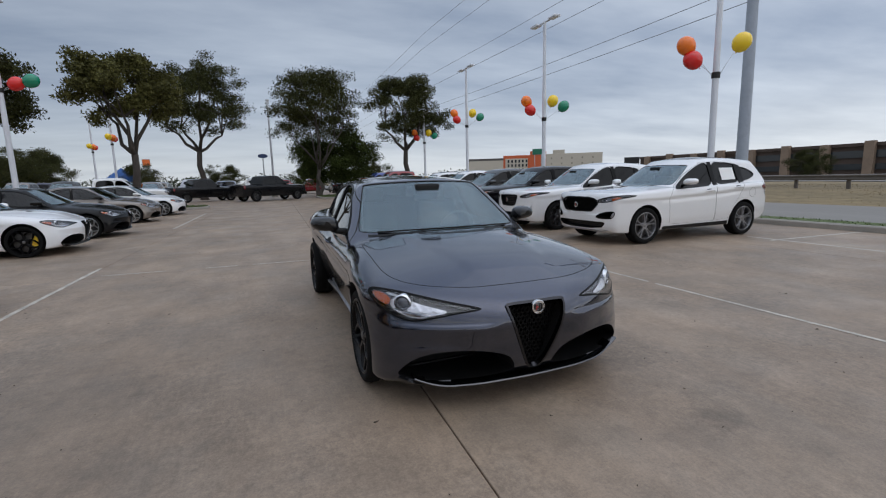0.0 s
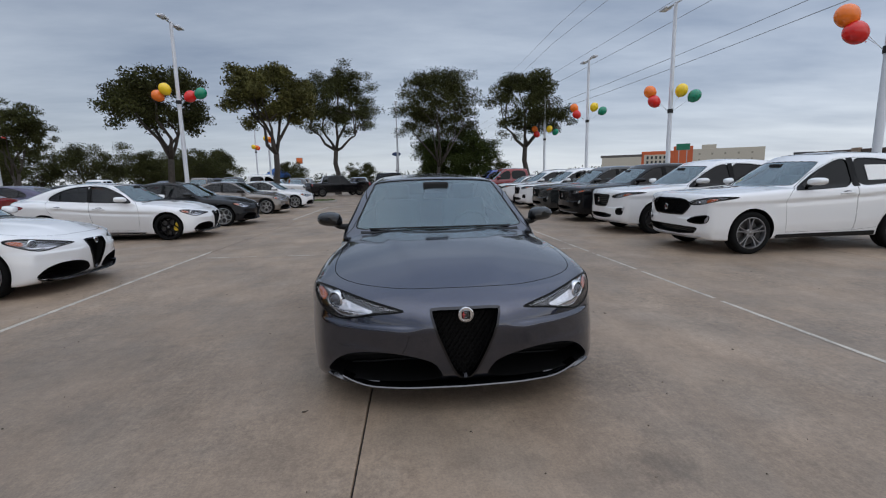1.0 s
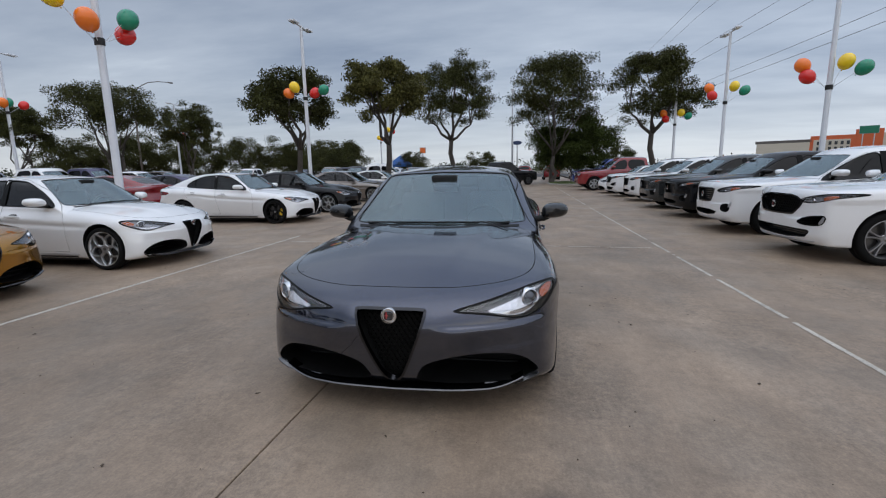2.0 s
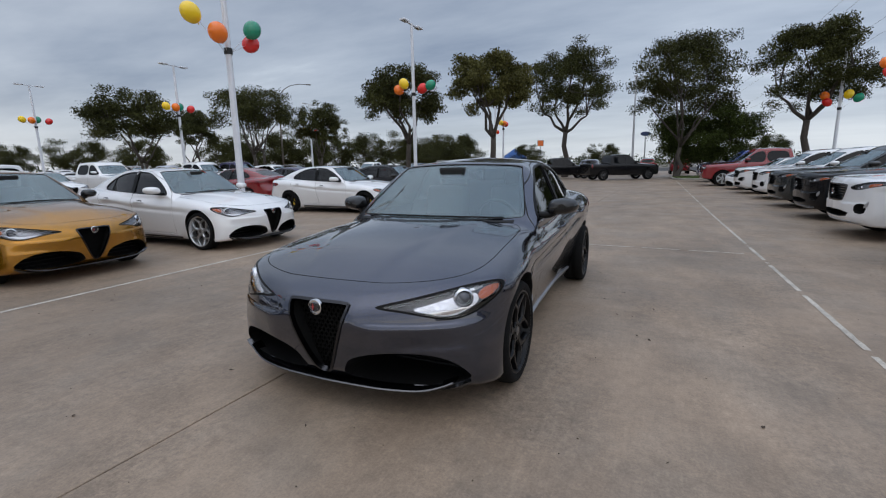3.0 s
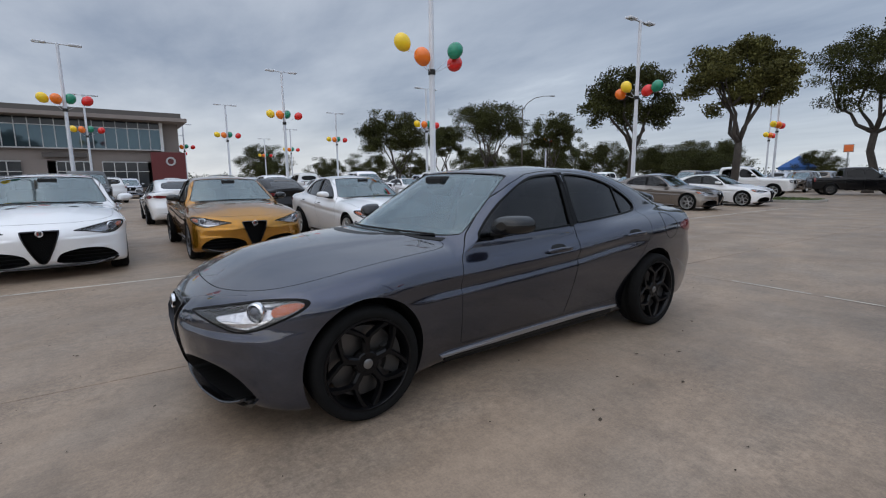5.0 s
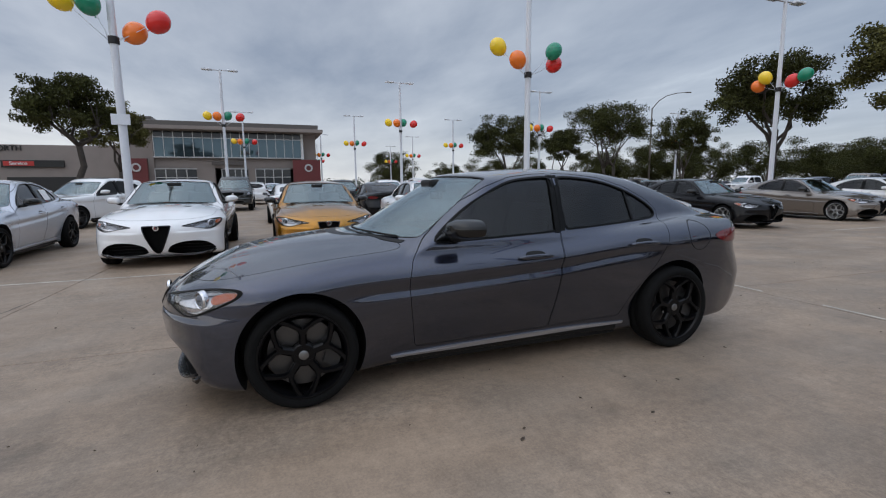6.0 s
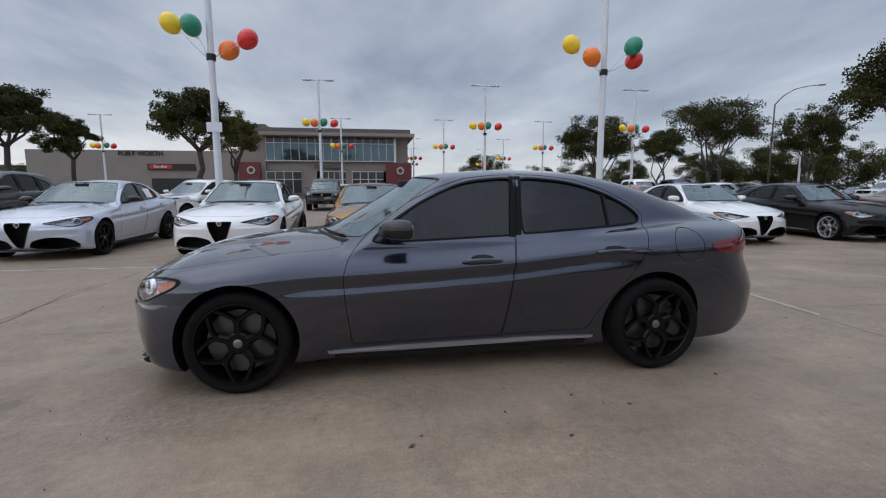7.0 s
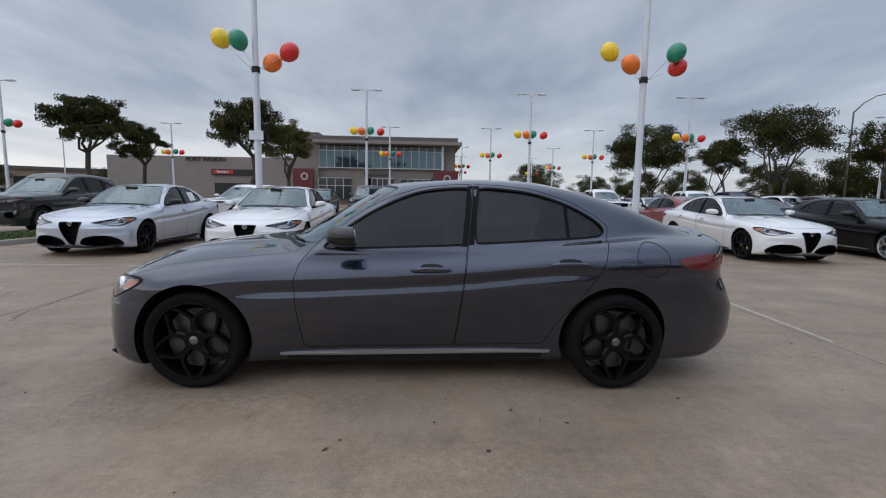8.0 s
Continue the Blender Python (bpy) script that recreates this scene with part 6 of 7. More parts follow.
def pole_things():
    pole = tagged(new("light_pole"), "tall white steel light pole with twin flat lamp heads", "light pole", "parking lot light poles")
    shaft = [(0.001, 0), (0.105, 0), (0.10, 3.0), (0.075, 9.0), (0.001, 9.0)]
    piece("shaft", fixed(mesh_of("shaft", *lathe(shaft, 16, "z"), M["pole"])), pole)
    part("base_plate", box_bm(0.42, 0.42, 0.03, (0, 0, 0.015), 0.006), M["galv"], pole)
    v, f = lathe([(0.001, 0), (0.30, 0), (0.30, 0.62), (0.28, 0.66), (0.001, 0.66)], 24, "z")
    piece("footing", fixed(mesh_of("footing", v, f, M["kerb"])), pole)
    for sg in (-1, 1):
        part("arm", box_bm(0.09, 0.5, 0.06, (0, sg * 0.28, 8.95), 0.01), M["pole"], pole)
        head = box_bm(0.34, 0.62, 0.10, (0, sg * 0.78, 8.97), 0.03)
        part("lamp_head", head, M["pole"], pole)
        part("diffuser", box_bm(0.26, 0.46, 0.012, (0, sg * 0.80, 8.914)), M["lamp_white"], pole)
    return pole


POLE = pole_things()
L1 = [(-0.2, -1.04, 0.88, "yellow"), (0.25, -0.55, 0.40, "orange"), (0.13, 0.92, 0.82, "green"), (-0.27, 1.2, 0.5, "red")]
LA = [(-0.1, -1.06, 0.92, "yellow"), (0.2, -0.42, 0.80, "green"), (-0.2, 0.45, 0.28, "orange"), (0.1, 1.05, 0.52, "red")]
L2 = [(-1.0, 0.1, 0.34, "orange"), (-0.55, -0.1, 0.62, "yellow"), (0.52, 0.1, 0.30, "red"), (1.02, 0.1, 0.44, "green")]
R1 = [(-0.75, 0.5, 0.95, "orange"), (-0.62, 0.35, 0.50, "red"), (0.60, -0.35, 0.95, "yellow")]
RR = [(-0.75, 0.5, 0.95, "orange"), (-0.62, 0.35, 0.50, "red"), (0.35, -0.25, 0.90, "yellow"), (0.80, -0.55, 0.60, "green")]
LD = [(0, -0.95, 0.62, "yellow"), (0.2, -0.35, 0.58, "orange"), (-0.2, 0.28, 0.68, "green"), (0, 1.05, 0.58, "red")]
POLES = [(-8.72, -0.55, 5.0, LA, 90, 0), (-8.45, 11.3, 4.95, L1, 90, 0), (-8.7, 24.1, 5.3, L2, 0, 0), (14.1, 10.65, 4.35, R1, 0, 0), (14.5, 20.6, 4.25, RR, 0, 0), (14.75, 30.6, 5.0, RR, 0, 0), (15.0, 40.4, 4.6, RR, 0, 0),
         (-29.1, 0.4, 5.4, LD, 0, 0), (-29.1, 12.65, 5.4, LD, 0, 0), (-28.8, 24.75, 5.4, LD, 0, 0), (-47.3, 0.9, 5.4, LD, 0, 0), (-46.7, 12.3, 5.4, LD, 0, 0), (-46.4, 24.0, 5.4, LD, 0, 0),
         (-66.6, 10.8, 5.4, LD, 0, 0), (-48.2, -23.6, 5.2, LD, 0, 0), (-34.5, 46.4, 5.2, LD, 0, 0), (-11.5, 50.9, 5.2, LD, 0, 0), (-16.1, 62.4, 5.2, LD, 0, 0), (2.0, 47.9, 0, None, 0, 0), (-66, 25, 5.4, LD, 0, 0), (-66, -1, 5.4, LD, 0, 0), (-84, 12, 5.4, LD, 0, 0), (-84, 26, 5.4, LD, 0, 0), (-67.3, -49.5, 0, None, 90, 0), (-29.1, -25.4, 5.4, LD, 0, 0)]
for i, (x, y, bz, items, rz, _) in enumerate(POLES):
    p = POLE if i == 0 else copy_thing(POLE, pose(x, y, 0, 0, 0, rz))
    p.matrix_basis = pose(x, y, 0, 0, 0, rz)
    if items:
        balloons(x, y, bz, items)

tagged(part("pole_sign", box_bm(0.03, 0.42, 0.27, (-8.60, -0.55, 3.05), 0.008), M["pole"]), "small white sign plate strapped to a light pole", "sign")


def big_pole():
    p = tagged(new("utility_pole"), "thick grey-blue steel transmission pole", "utility pole")
    piece("shaft", fixed(mesh_of("shaft", *lathe([(0.001, 0), (0.40, 0), (0.28, 30), (0.001, 30)], 24, "z"), M["pole_blue"])), p, "", pose(33.4, 23.4, 0.3))
    w = tagged(new("power_lines"), "thin overhead power lines in long spans", "power lines")
    for k, ratio in enumerate((0.385, 0.43, 0.54, 0.62, 0.78, 0.88)):
        pts = []
        for i in range(31):
            y = -60 + 380 * i / 30
            sag = 1.1 * ((((y + 40) % 130) / 65 - 1) ** 2 - 1)
            pts.append((33.4 + (k % 2) * 0.8, y, 1.4 + ratio * 33 + sag))
        v, f = tube(pts, [0.028] * 31, 5)
        piece("wire", mesh_of("wire", v, f, M["wire"]), w)


big_pole()
# ---- trees ----
def leaf_material(name, base):
    m = material(name, base, 0.7, 0, 0, 0.12)
    nt, b, N, L = nodes_of(m)
    geo = N("NewGeometry")
    r = N("MapRange"); r.inputs["To Min"].default_value, r.inputs["To Max"].default_value = 0.55, 1.5
    L(geo.outputs["Random Per Island"], r.inputs["Value"])
    tc = N("TexCoord")
    n = N("TexNoise"); n.inputs["Scale"].default_value = 0.7
    L(tc.outputs["Object"], n.inputs["Vector"])
    r2 = N("MapRange"); r2.inputs["From Min"].default_value, r2.inputs["From Max"].default_value = 0.3, 0.7
    r2.inputs["To Min"].default_value, r2.inputs["To Max"].default_value = 0.7, 1.3
    L(n.outputs["Fac"], r2.inputs["Value"])
    k = N("Math"); k.operation = "MULTIPLY"; L(r.outputs[0], k.inputs[0]); L(r2.outputs[0], k.inputs[1])
    sc = N("VectorMath"); sc.operation = "SCALE"; sc.inputs[0].default_value = base
    L(k.outputs[0], sc.inputs["Scale"]); L(sc.outputs[0], b.inputs["Base Color"])
    return m


M["oak_leaf"] = leaf_material("oak_leaf", (0.044, 0.047, 0.014))
M["elm_leaf"] = leaf_material("elm_leaf", (0.085, 0.082, 0.026))
M["bush_leaf"] = leaf_material("bush_leaf", (0.042, 0.056, 0.013))
M["far_leaf"] = leaf_material("far_leaf", (0.040, 0.050, 0.030))
M["bark"] = grain(material("dark_bark", (0.060, 0.050, 0.042), 0.9), (0.060, 0.050, 0.042), 0.4, 6, 40, 0.5)


def leaves(rnd, centres, count, sigma, size, flat=0.75):
    """Many small folded leaf sprays round the given centres."""
    C = np.array([tuple(c) for c in centres])
    rs = np.random.RandomState(rnd.randrange(1 << 30))
    idx = rs.randint(0, len(C), count)
    P = C[idx] + np.clip(rs.normal(0, 1, (count, 3)), -1.7, 1.7) * sigma * np.array((1, 1, flat))
    d = rs.normal(0, 1, (count, 3)) + np.array((0, 0, -0.35))
    d /= np.linalg.norm(d, axis=1)[:, None]
    e = np.cross(d, rs.normal(0, 1, (count, 3)))
    e /= np.linalg.norm(e, axis=1)[:, None] + 1e-6
    s = size * rs.uniform(0.6, 1.4, (count, 1))
    a, b = P - d * s, P + d * s
    l, r = P + e * s * 0.45, P - e * s * 0.45
    V = np.stack([a, l, b, r], 1).reshape(-1, 3)
    F = [(4 * i, 4 * i + 1, 4 * i + 2, 4 * i + 3) for i in range(count)]
    return V, F


def tree(name, seed, height, low, width, label, leaf="oak_leaf", stems=1, density=1.0, lean=0.0, taper=0.0, split=(0.62, 0.80)):
    """A tapered trunk that forks into limbs and twigs, under an uneven crown of leaf sprays."""
    rnd = random.Random(seed)
    t = tagged(new(name), label, "tree")
    verts, faces = [], []

    def add(pts, rad, segs=8):
        v, f = tube(pts, rad, segs)
        b = len(verts)
        verts.extend(v)
        faces.extend([tuple(i + b for i in q) for q in f])

    low *= 0.88
    crown_c = Vector((lean, 0, (height + low) / 2 - 0.15))
    rx, rz = width / 2, (height - low) / 2 * 0.90
    tips = []
    for s in range(stems):
        a0 = rnd.uniform(0, 6.28)
        fork = low * rnd.uniform(*split)
        base = Vector((0.25 * math.cos(a0), 0.25 * math.sin(a0), 0)) if stems > 1 else Vector((0, 0, 0))
        top = Vector((lean * 0.5 + rnd.uniform(-0.3, 0.3) + 0.4 * (stems > 1) * math.cos(a0), rnd.uniform(-0.3, 0.3) + 0.4 * (stems > 1) * math.sin(a0), fork))
        r0 = 0.041 * height ** 0.75 / (1 if stems == 1 else 1.5)
        sway = Vector((rnd.uniform(-0.3, 0.3), rnd.uniform(-0.3, 0.3), 0))
        mid, mid2 = base.lerp(top, 0.36) + sway, base.lerp(top, 0.7) - sway * 0.6
        add([base - Vector((0, 0, 0.1)), base + Vector((0, 0, 0.25)), mid, mid2, top], (r0 * 1.6, r0 * 1.15, r0 * 0.95, r0 * 0.85, r0 * 0.8))
        for k in range(5 if stems == 1 else 3):
            a = a0 + k * 6.28 / (5 if stems == 1 else 3) + rnd.uniform(-0.4, 0.4)
            reach = rnd.uniform(0.30, 0.58) * rx
            e1 = Vector((crown_c.x + math.cos(a) * reach, math.sin(a) * reach, low + (height - low) * rnd.uniform(0.12, 0.45)))
            bow = Vector((rnd.uniform(-0.3, 0.3), rnd.uniform(-0.3, 0.3), rnd.uniform(-0.25, 0.1)))
            m1, m1b = top.lerp(e1, 0.35) + bow, top.lerp(e1, 0.7) - bow * 0.7
            add([top, m1, m1b, e1], (r0 * 0.60, r0 * 0.45, r0 * 0.36, r0 * 0.25), 7)
            for j in range(4):
                b = a + rnd.uniform(-1.0, 1.0)
                u = rnd.uniform(0.55, 0.95)
                v = rnd.uniform(-0.55, 0.9)
                w = math.sqrt(max(0.05, 1 - v * v * 0.8)) * (1 - taper * max(v, 0))
                e2 = crown_c + Vector((math.cos(b) * rx * u * w, math.sin(b) * rx * u * w, rz * v * 0.9))
                m2 = e1.lerp(e2, 0.5) + Vector((rnd.uniform(-0.2, 0.2), rnd.uniform(-0.2, 0.2), rnd.uniform(-0.1, 0.25)))
                add([e1, m2, e2], (r0 * 0.24, r0 * 0.14, r0 * 0.05), 5)
                tips += [e2, m2.lerp(e2, 0.5)]
                for _ in range(2):
                    e3 = e2 + Vector((rnd.uniform(-0.7, 0.7), rnd.uniform(-0.7, 0.7), rnd.uniform(-0.6, 0.5))) * (width / 6)
                    add([m2.lerp(e2, 0.6), e3], (r0 * 0.08, 0.008), 4)
                    tips.append(e3)
    piece("trunk", mesh_of("trunk", verts, faces, M["bark"]), t)
    for _ in range(int(46 * density)):
        a, v, u = rnd.uniform(0, 6.28), rnd.uniform(-0.80, 0.95), rnd.uniform(0.25, 0.95)
        w = math.sqrt(max(0.05, 1 - v * v)) * (1 - taper * max(v, 0))
        k = 0.86 + 0.5 * noise.noise((math.cos(a) * 1.6, math.sin(a) * 1.6, v * 1.8 + seed * 3.1))
        tips.append(crown_c + Vector((math.cos(a) * rx * u * w * k, math.sin(a) * rx * u * w * k, rz * v * k)))
    V, F = leaves(rnd, tips, int(27000 * density), width * 0.043, 0.074, 0.62)
    piece("crown", mesh_of("crown", V, F, M[leaf], False), t)
    return t


OAK = "dark green street tree with a forked trunk and spreading crown"
THIN = "thin olive-green street tree with open drooping foliage"
for nm, x, y, seed, h, lo, w, leaf, stems, dens, label in (
        ("street_tree", -11.0, 27.3, 1, 7.9, 4.5, 6.2, "oak_leaf", 1, 1.0, THIN), ("street_tree", -5.2, 27.4, 2, 8.2, 4.7, 5.4, "elm_leaf", 1, 1.15, THIN), ("street_tree", -4.0, 46.6, 3, 12.9, 5.2, 8.6, "oak_leaf", 1, 1.7, OAK),
        ("street_tree", 5.7, 42.0, 4, 11.6, 4.8, 8.6, "oak_leaf", 2, 1.6, OAK), ("broad_tree", 7.6, 45.8, 5, 6.9, 0.5, 9.0, "bush_leaf", 2, 2.6, "low dense bright green tree with a broad crown"),
        ("street_tree", 13.8, 41.9, 6, 11.7, 4.7, 7.8, "oak_leaf", 1, 1.6, OAK),
        ("street_tree", -32.3, 23.6, 7, 7.7, 3.8, 7.0, "oak_leaf", 2, 1.1, OAK), ("street_tree", -28.3, 31.6, 8, 8.7, 4.5, 7.2, "oak_leaf", 3, 1.0, OAK), ("street_tree", -30.8, 43.4, 9, 9.0, 4.4, 6.0, "oak_leaf", 2, 1.0, OAK),
        ("street_tree", -28.9, -19.3, 10, 8.4, 5.0, 5.6, "oak_leaf", 1, 1.1, OAK), ("street_tree", -35.7, -19.7, 11, 7.4, 4.4, 4.4, "oak_leaf", 1, 0.9, OAK),
        ("street_tree", -26.2, -7.0, 12, 7.9, 4.4, 5.2, "oak_leaf", 1, 1.0, OAK), ("street_tree", -38.5, -7.9, 13, 8.2, 4.5, 5.0, "elm_leaf", 1, 0.8, THIN),
        ("street_tree", -43.9, 37.7, 15, 8.3, 4.2, 5.6, "oak_leaf", 2, 1.0, OAK)):
    solid = label == OAK and stems == 1
    made = tree(nm, seed, h, lo, w, label, leaf, stems, dens, 0.0, 0.38 if solid else 0.12, (0.85, 1.0) if solid else (0.55, 0.72))
    made.matrix_basis = pose(x, y, 0, 0, 0, 40 * seed)

row_tree = tree("hedge_tree", 30, 6.6, 0.4, 8.5, "dense dark green tree in a boundary row", "oak_leaf", 1, 1.25)
spots = []
rt = random.Random(5)
for i in range(7):
    spots.append((-62 + 6.2 * i, 58 + 1.8 * i + rt.uniform(-1, 1), rt.uniform(0.95, 1.25)))
spots += [(-20.0, 56.3, 0.85), (-24.5, 62, 0.9), (-30, 66, 0.8), (-13.5, 70, 0.7), (-75, 52, 1.1), (-82, 46, 1.1), (-90, 40, 1.0), (63.0, 35.9, 0.62), (22, 95, 0.9), (-6, 110, 0.9), (12, 120, 0.9), (-100, 30, 0.9), (-70, -45, 0.8), (-60, -56, 0.9), (-140, 41, 2.0)]
for i, (x, y, s) in enumerate(spots):
    c = row_tree if i == 0 else copy_thing(row_tree, pose(x, y, 0, 0, 0, 70 * i))
    c.matrix_basis = pose(x, y, 0, 0, 0, 70 * i) @ Matrix.Diagonal((s, s, s, 1))


def far_woods():
    """A low uneven tree line all round, far off."""
    rnd = random.Random(21)
    cs = []
    for i in range(520):
        a = rnd.uniform(0, 2 * math.pi)
        d = rnd.uniform(260, 380)
        h = 3.0 + 3.5 * max(0, noise.noise((a * 6, 0, 4)) + 0.35)
        for _ in range(4):
            cs.append((d * math.cos(a) + rnd.uniform(-8, 8), d * math.sin(a) + rnd.uniform(-8, 8), rnd.uniform(0.5, h)))
    V, F = leaves(rnd, cs, 40000, 1.7, 0.7)
    tagged(piece("far_woods", mesh_of("far_woods", V, F, M["far_leaf"], False)), "far dark tree line along the horizon", "trees", "", "stuff")


far_woods()
# ---- buildings and signs in the distance ----
M["stucco"] = grain(material("grey_brown_stucco", (0.25, 0.215, 0.195), 0.9), (0.25, 0.215, 0.195), 0.1, 0.8, 30)
M["fascia"] = grain(material("bronze_metal_fascia", (0.10, 0.088, 0.08), 0.5), (0.10, 0.088, 0.08), 0.1)
M["red_panel"] = grain(material("dark_red_panel", (0.13, 0.022, 0.022), 0.5), (0.13, 0.022, 0.022), 0.15)
M["store_glass"] = material("blue_grey_store_glass", (0.075, 0.115, 0.14), 0.06, 0.6)
M["mullion"] = material("pale_aluminium", (0.50, 0.50, 0.50), 0.4, 0.6)
M["sign_black"] = material("sign_black", (0.012, 0.012, 0.012), 0.5)
M["sign_white"] = material("sign_white", (0.75, 0.75, 0.75), 0.5)
M["sign_red"] = material("sign_red", (0.45, 0.03, 0.025), 0.5)
M["brown_brick"] = grain(material("brown_brick", (0.085, 0.06, 0.048), 0.9), (0.085, 0.06, 0.048), 0.25, 0.5, 8)
M["tan_stone"] = grain(material("tan_stone", (0.27, 0.195, 0.14), 0.9), (0.27, 0.195, 0.14), 0.2, 0.5, 8)
M["orange_wall"] = grain(material("orange_stucco", (0.55, 0.12, 0.045), 0.85), (0.55, 0.12, 0.045), 0.1)
M["cream_wall"] = grain(material("cream_stucco", (0.52, 0.47, 0.39), 0.85), (0.52, 0.47, 0.39), 0.1)
M["dark_window"] = material("dark_window", (0.025, 0.03, 0.035), 0.1)
M["tent_blue"] = grain(material("blue_canvas", (0.018, 0.085, 0.27), 0.7), (0.018, 0.085, 0.27), 0.1)
M["sign_navy"] = material("sign_navy", (0.012, 0.03, 0.09), 0.5)
M["sign_green"] = material("highway_green", (0.01, 0.16, 0.09), 0.5)
M["sign_orange"] = material("sign_orange", (0.75, 0.16, 0.03), 0.5)


def words(text, size, m, mat, parent, label):
    cu = bpy.data.curves.new("lettering", "FONT")
    cu.body, cu.size, cu.extrude, cu.align_x, cu.align_y = text, size, 0.06, "CENTER", "CENTER"
    cu.materials.append(mat)
    ob = new("lettering", cu)
    bpy.context.view_layer.update()
    me = bpy.data.meshes.new_from_object(ob.evaluated_get(bpy.context.evaluated_depsgraph_get()))
    bpy.data.objects.remove(ob)
    return piece("lettering", me, parent, label, m)


def dealership():
    d = tagged(new("dealership_building"), "two-storey grey-brown dealership with a glazed upper floor and deep flat roof", "building")
    X = -56.0
    wall_m = M["stucco"]
    part("spandrel", box_bm(26, 18.6, 1.20, (X - 13.3, -0.2, 4.2)), wall_m, d)
    part("wall", box_bm(26, 18.6, 0.75, (X - 13.5, -0.2, 0.375)), wall_m, d)
    part("wall", box_bm(26, 3.2, 9.0, (X - 12.9, -10.6, 4.5), 0.02), wall_m, d)
    part("wall", box_bm(0.5, 1.6, 8.0, (X - 0.6, 8.2, 4.0)), wall_m, d)
    # added black wall: its colour gives the darkness of the unlit rooms behind the openings
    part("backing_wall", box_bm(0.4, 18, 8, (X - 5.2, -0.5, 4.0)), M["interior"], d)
    part("roof", box_bm(28, 19.5, 0.55, (X - 12.0, -0.6, 8.45), 0.03), M["fascia"], d)
    part("roof_edge", box_bm(27, 19.0, 0.40, (X - 11.4, 0.2, 8.02), 0.02), M["stucco"], d)
    part("parapet", box_bm(6, 3.4, 0.5, (X - 3.0, -10.6, 9.1), 0.02), M["fascia"], d)
    # upper glazing: separate panes between mullions
    n, y0, y1 = 16, -8.9, 7.2
    w = (y1 - y0) / n
    for i in range(n):
        part("window_pane", box_bm(0.05, w - 0.08, 2.15, (X + 0.05, y0 + w * (i + 0.5), 5.95)), M["store_glass"], d)
        part("mullion", box_bm(0.14, 0.08, 2.95, (X + 0.09, y0 + w * i, 6.32)), M["mullion"], d)
        part("transom_pane", box_bm(0.05, w - 0.08, 0.62, (X + 0.05, y0 + w * (i + 0.5), 7.42)), M["dark_window"], d)
    part("window_rail", box_bm(0.12, y1 - y0, 0.08, (X + 0.08, (y0 + y1) / 2, 7.07)), M["mullion"], d)
    part("window_sill", box_bm(0.25, y1 - y0 + 0.3, 0.12, (X + 0.08, (y0 + y1) / 2, 4.83)), M["mullion"], d)
    part("corner_post", box_bm(0.3, 0.3, 3.2, (X + 0.1, 7.3, 6.3)), M["sign_white"], d)
    for yc, sw in ((-6.85, 4.3), (-0.6, 2.9), (3.75, 4.1)):
        for i in range(4):
            pw = sw / 4
            part("shop_window", box_bm(0.06, pw - 0.1, 2.6, (X + 0.06, yc - sw / 2 + pw * (i + 0.5), 2.1)), M["dark_window"], d)
            part("shop_frame", box_bm(0.12, 0.09, 2.8, (X + 0.08, yc - sw / 2 + pw * i, 2.1)), M["mullion"], d)
        part("shop_header", box_bm(0.14, sw, 0.1, (X + 0.08, yc, 3.5)), M["mullion"], d)
        part("shop_rail", box_bm(0.14, sw, 0.08, (X + 0.08, yc, 2.5)), M["mullion"], d)
    for yc, sw in ((-4.0, 2.4), (1.3, 0.9)):
        part("pier", box_bm(1.0, sw, 3.0, (X - 0.6, yc, 2.1)), wall_m, d)
    for yc, sw in ((-10.8, 2.6), (7.7, 3.3)):
        part("red_panel", box_bm(0.35, sw, 3.6, (X + 0.85, yc, 2.8), 0.02), M["red_panel"], d, "dark red entrance panel")
        v, f = lathe([(0.30, 0), (0.48, 0), (0.48, 0.12), (0.30, 0.12)], 28)
        piece("emblem", fixed(mesh_of("emblem", v, f, M["mullion"])), d, "", pose(X + 1.04, yc + 0.2, 3.6))
    # service wing
    part("wing_wall", box_bm(24, 24, 6.0, (X - 12.4, -24.2, 3.0), 0.03), wall_m, d)
    part("service_door", box_bm(0.2, 6.0, 2.6, (X - 0.38, -19.6, 1.3)), M["sign_black"], d)
    part("service_band", box_bm(0.3, 5.4, 0.75, (X - 0.3, -20.2, 4.0), 0.02), M["sign_black"], d)
    part("service_sign", box_bm(0.34, 2.6, 0.5, (X - 0.27, -21.4, 4.02), 0.02), M["sign_red"], d)
    facing = Matrix.Rotation(radians(90), 4, "Z") @ Matrix.Rotation(radians(90), 4, "X")
    words("FORT WORTH", 0.78, Matrix.Translation((X - 0.3, -23.6, 5.6)) @ facing, M["sign_black"], d, "black wall lettering")
    words("Service", 0.52, Matrix.Translation((X - 0.06, -21.4, 4.02)) @ facing, M["sign_white"], d, "white sign lettering")
    part("faint_sign_bar", box_bm(0.1, 3.6, 0.45, (X + 0.0, -1.3, 4.15), 0.02), M["fascia"], d)


dealership()


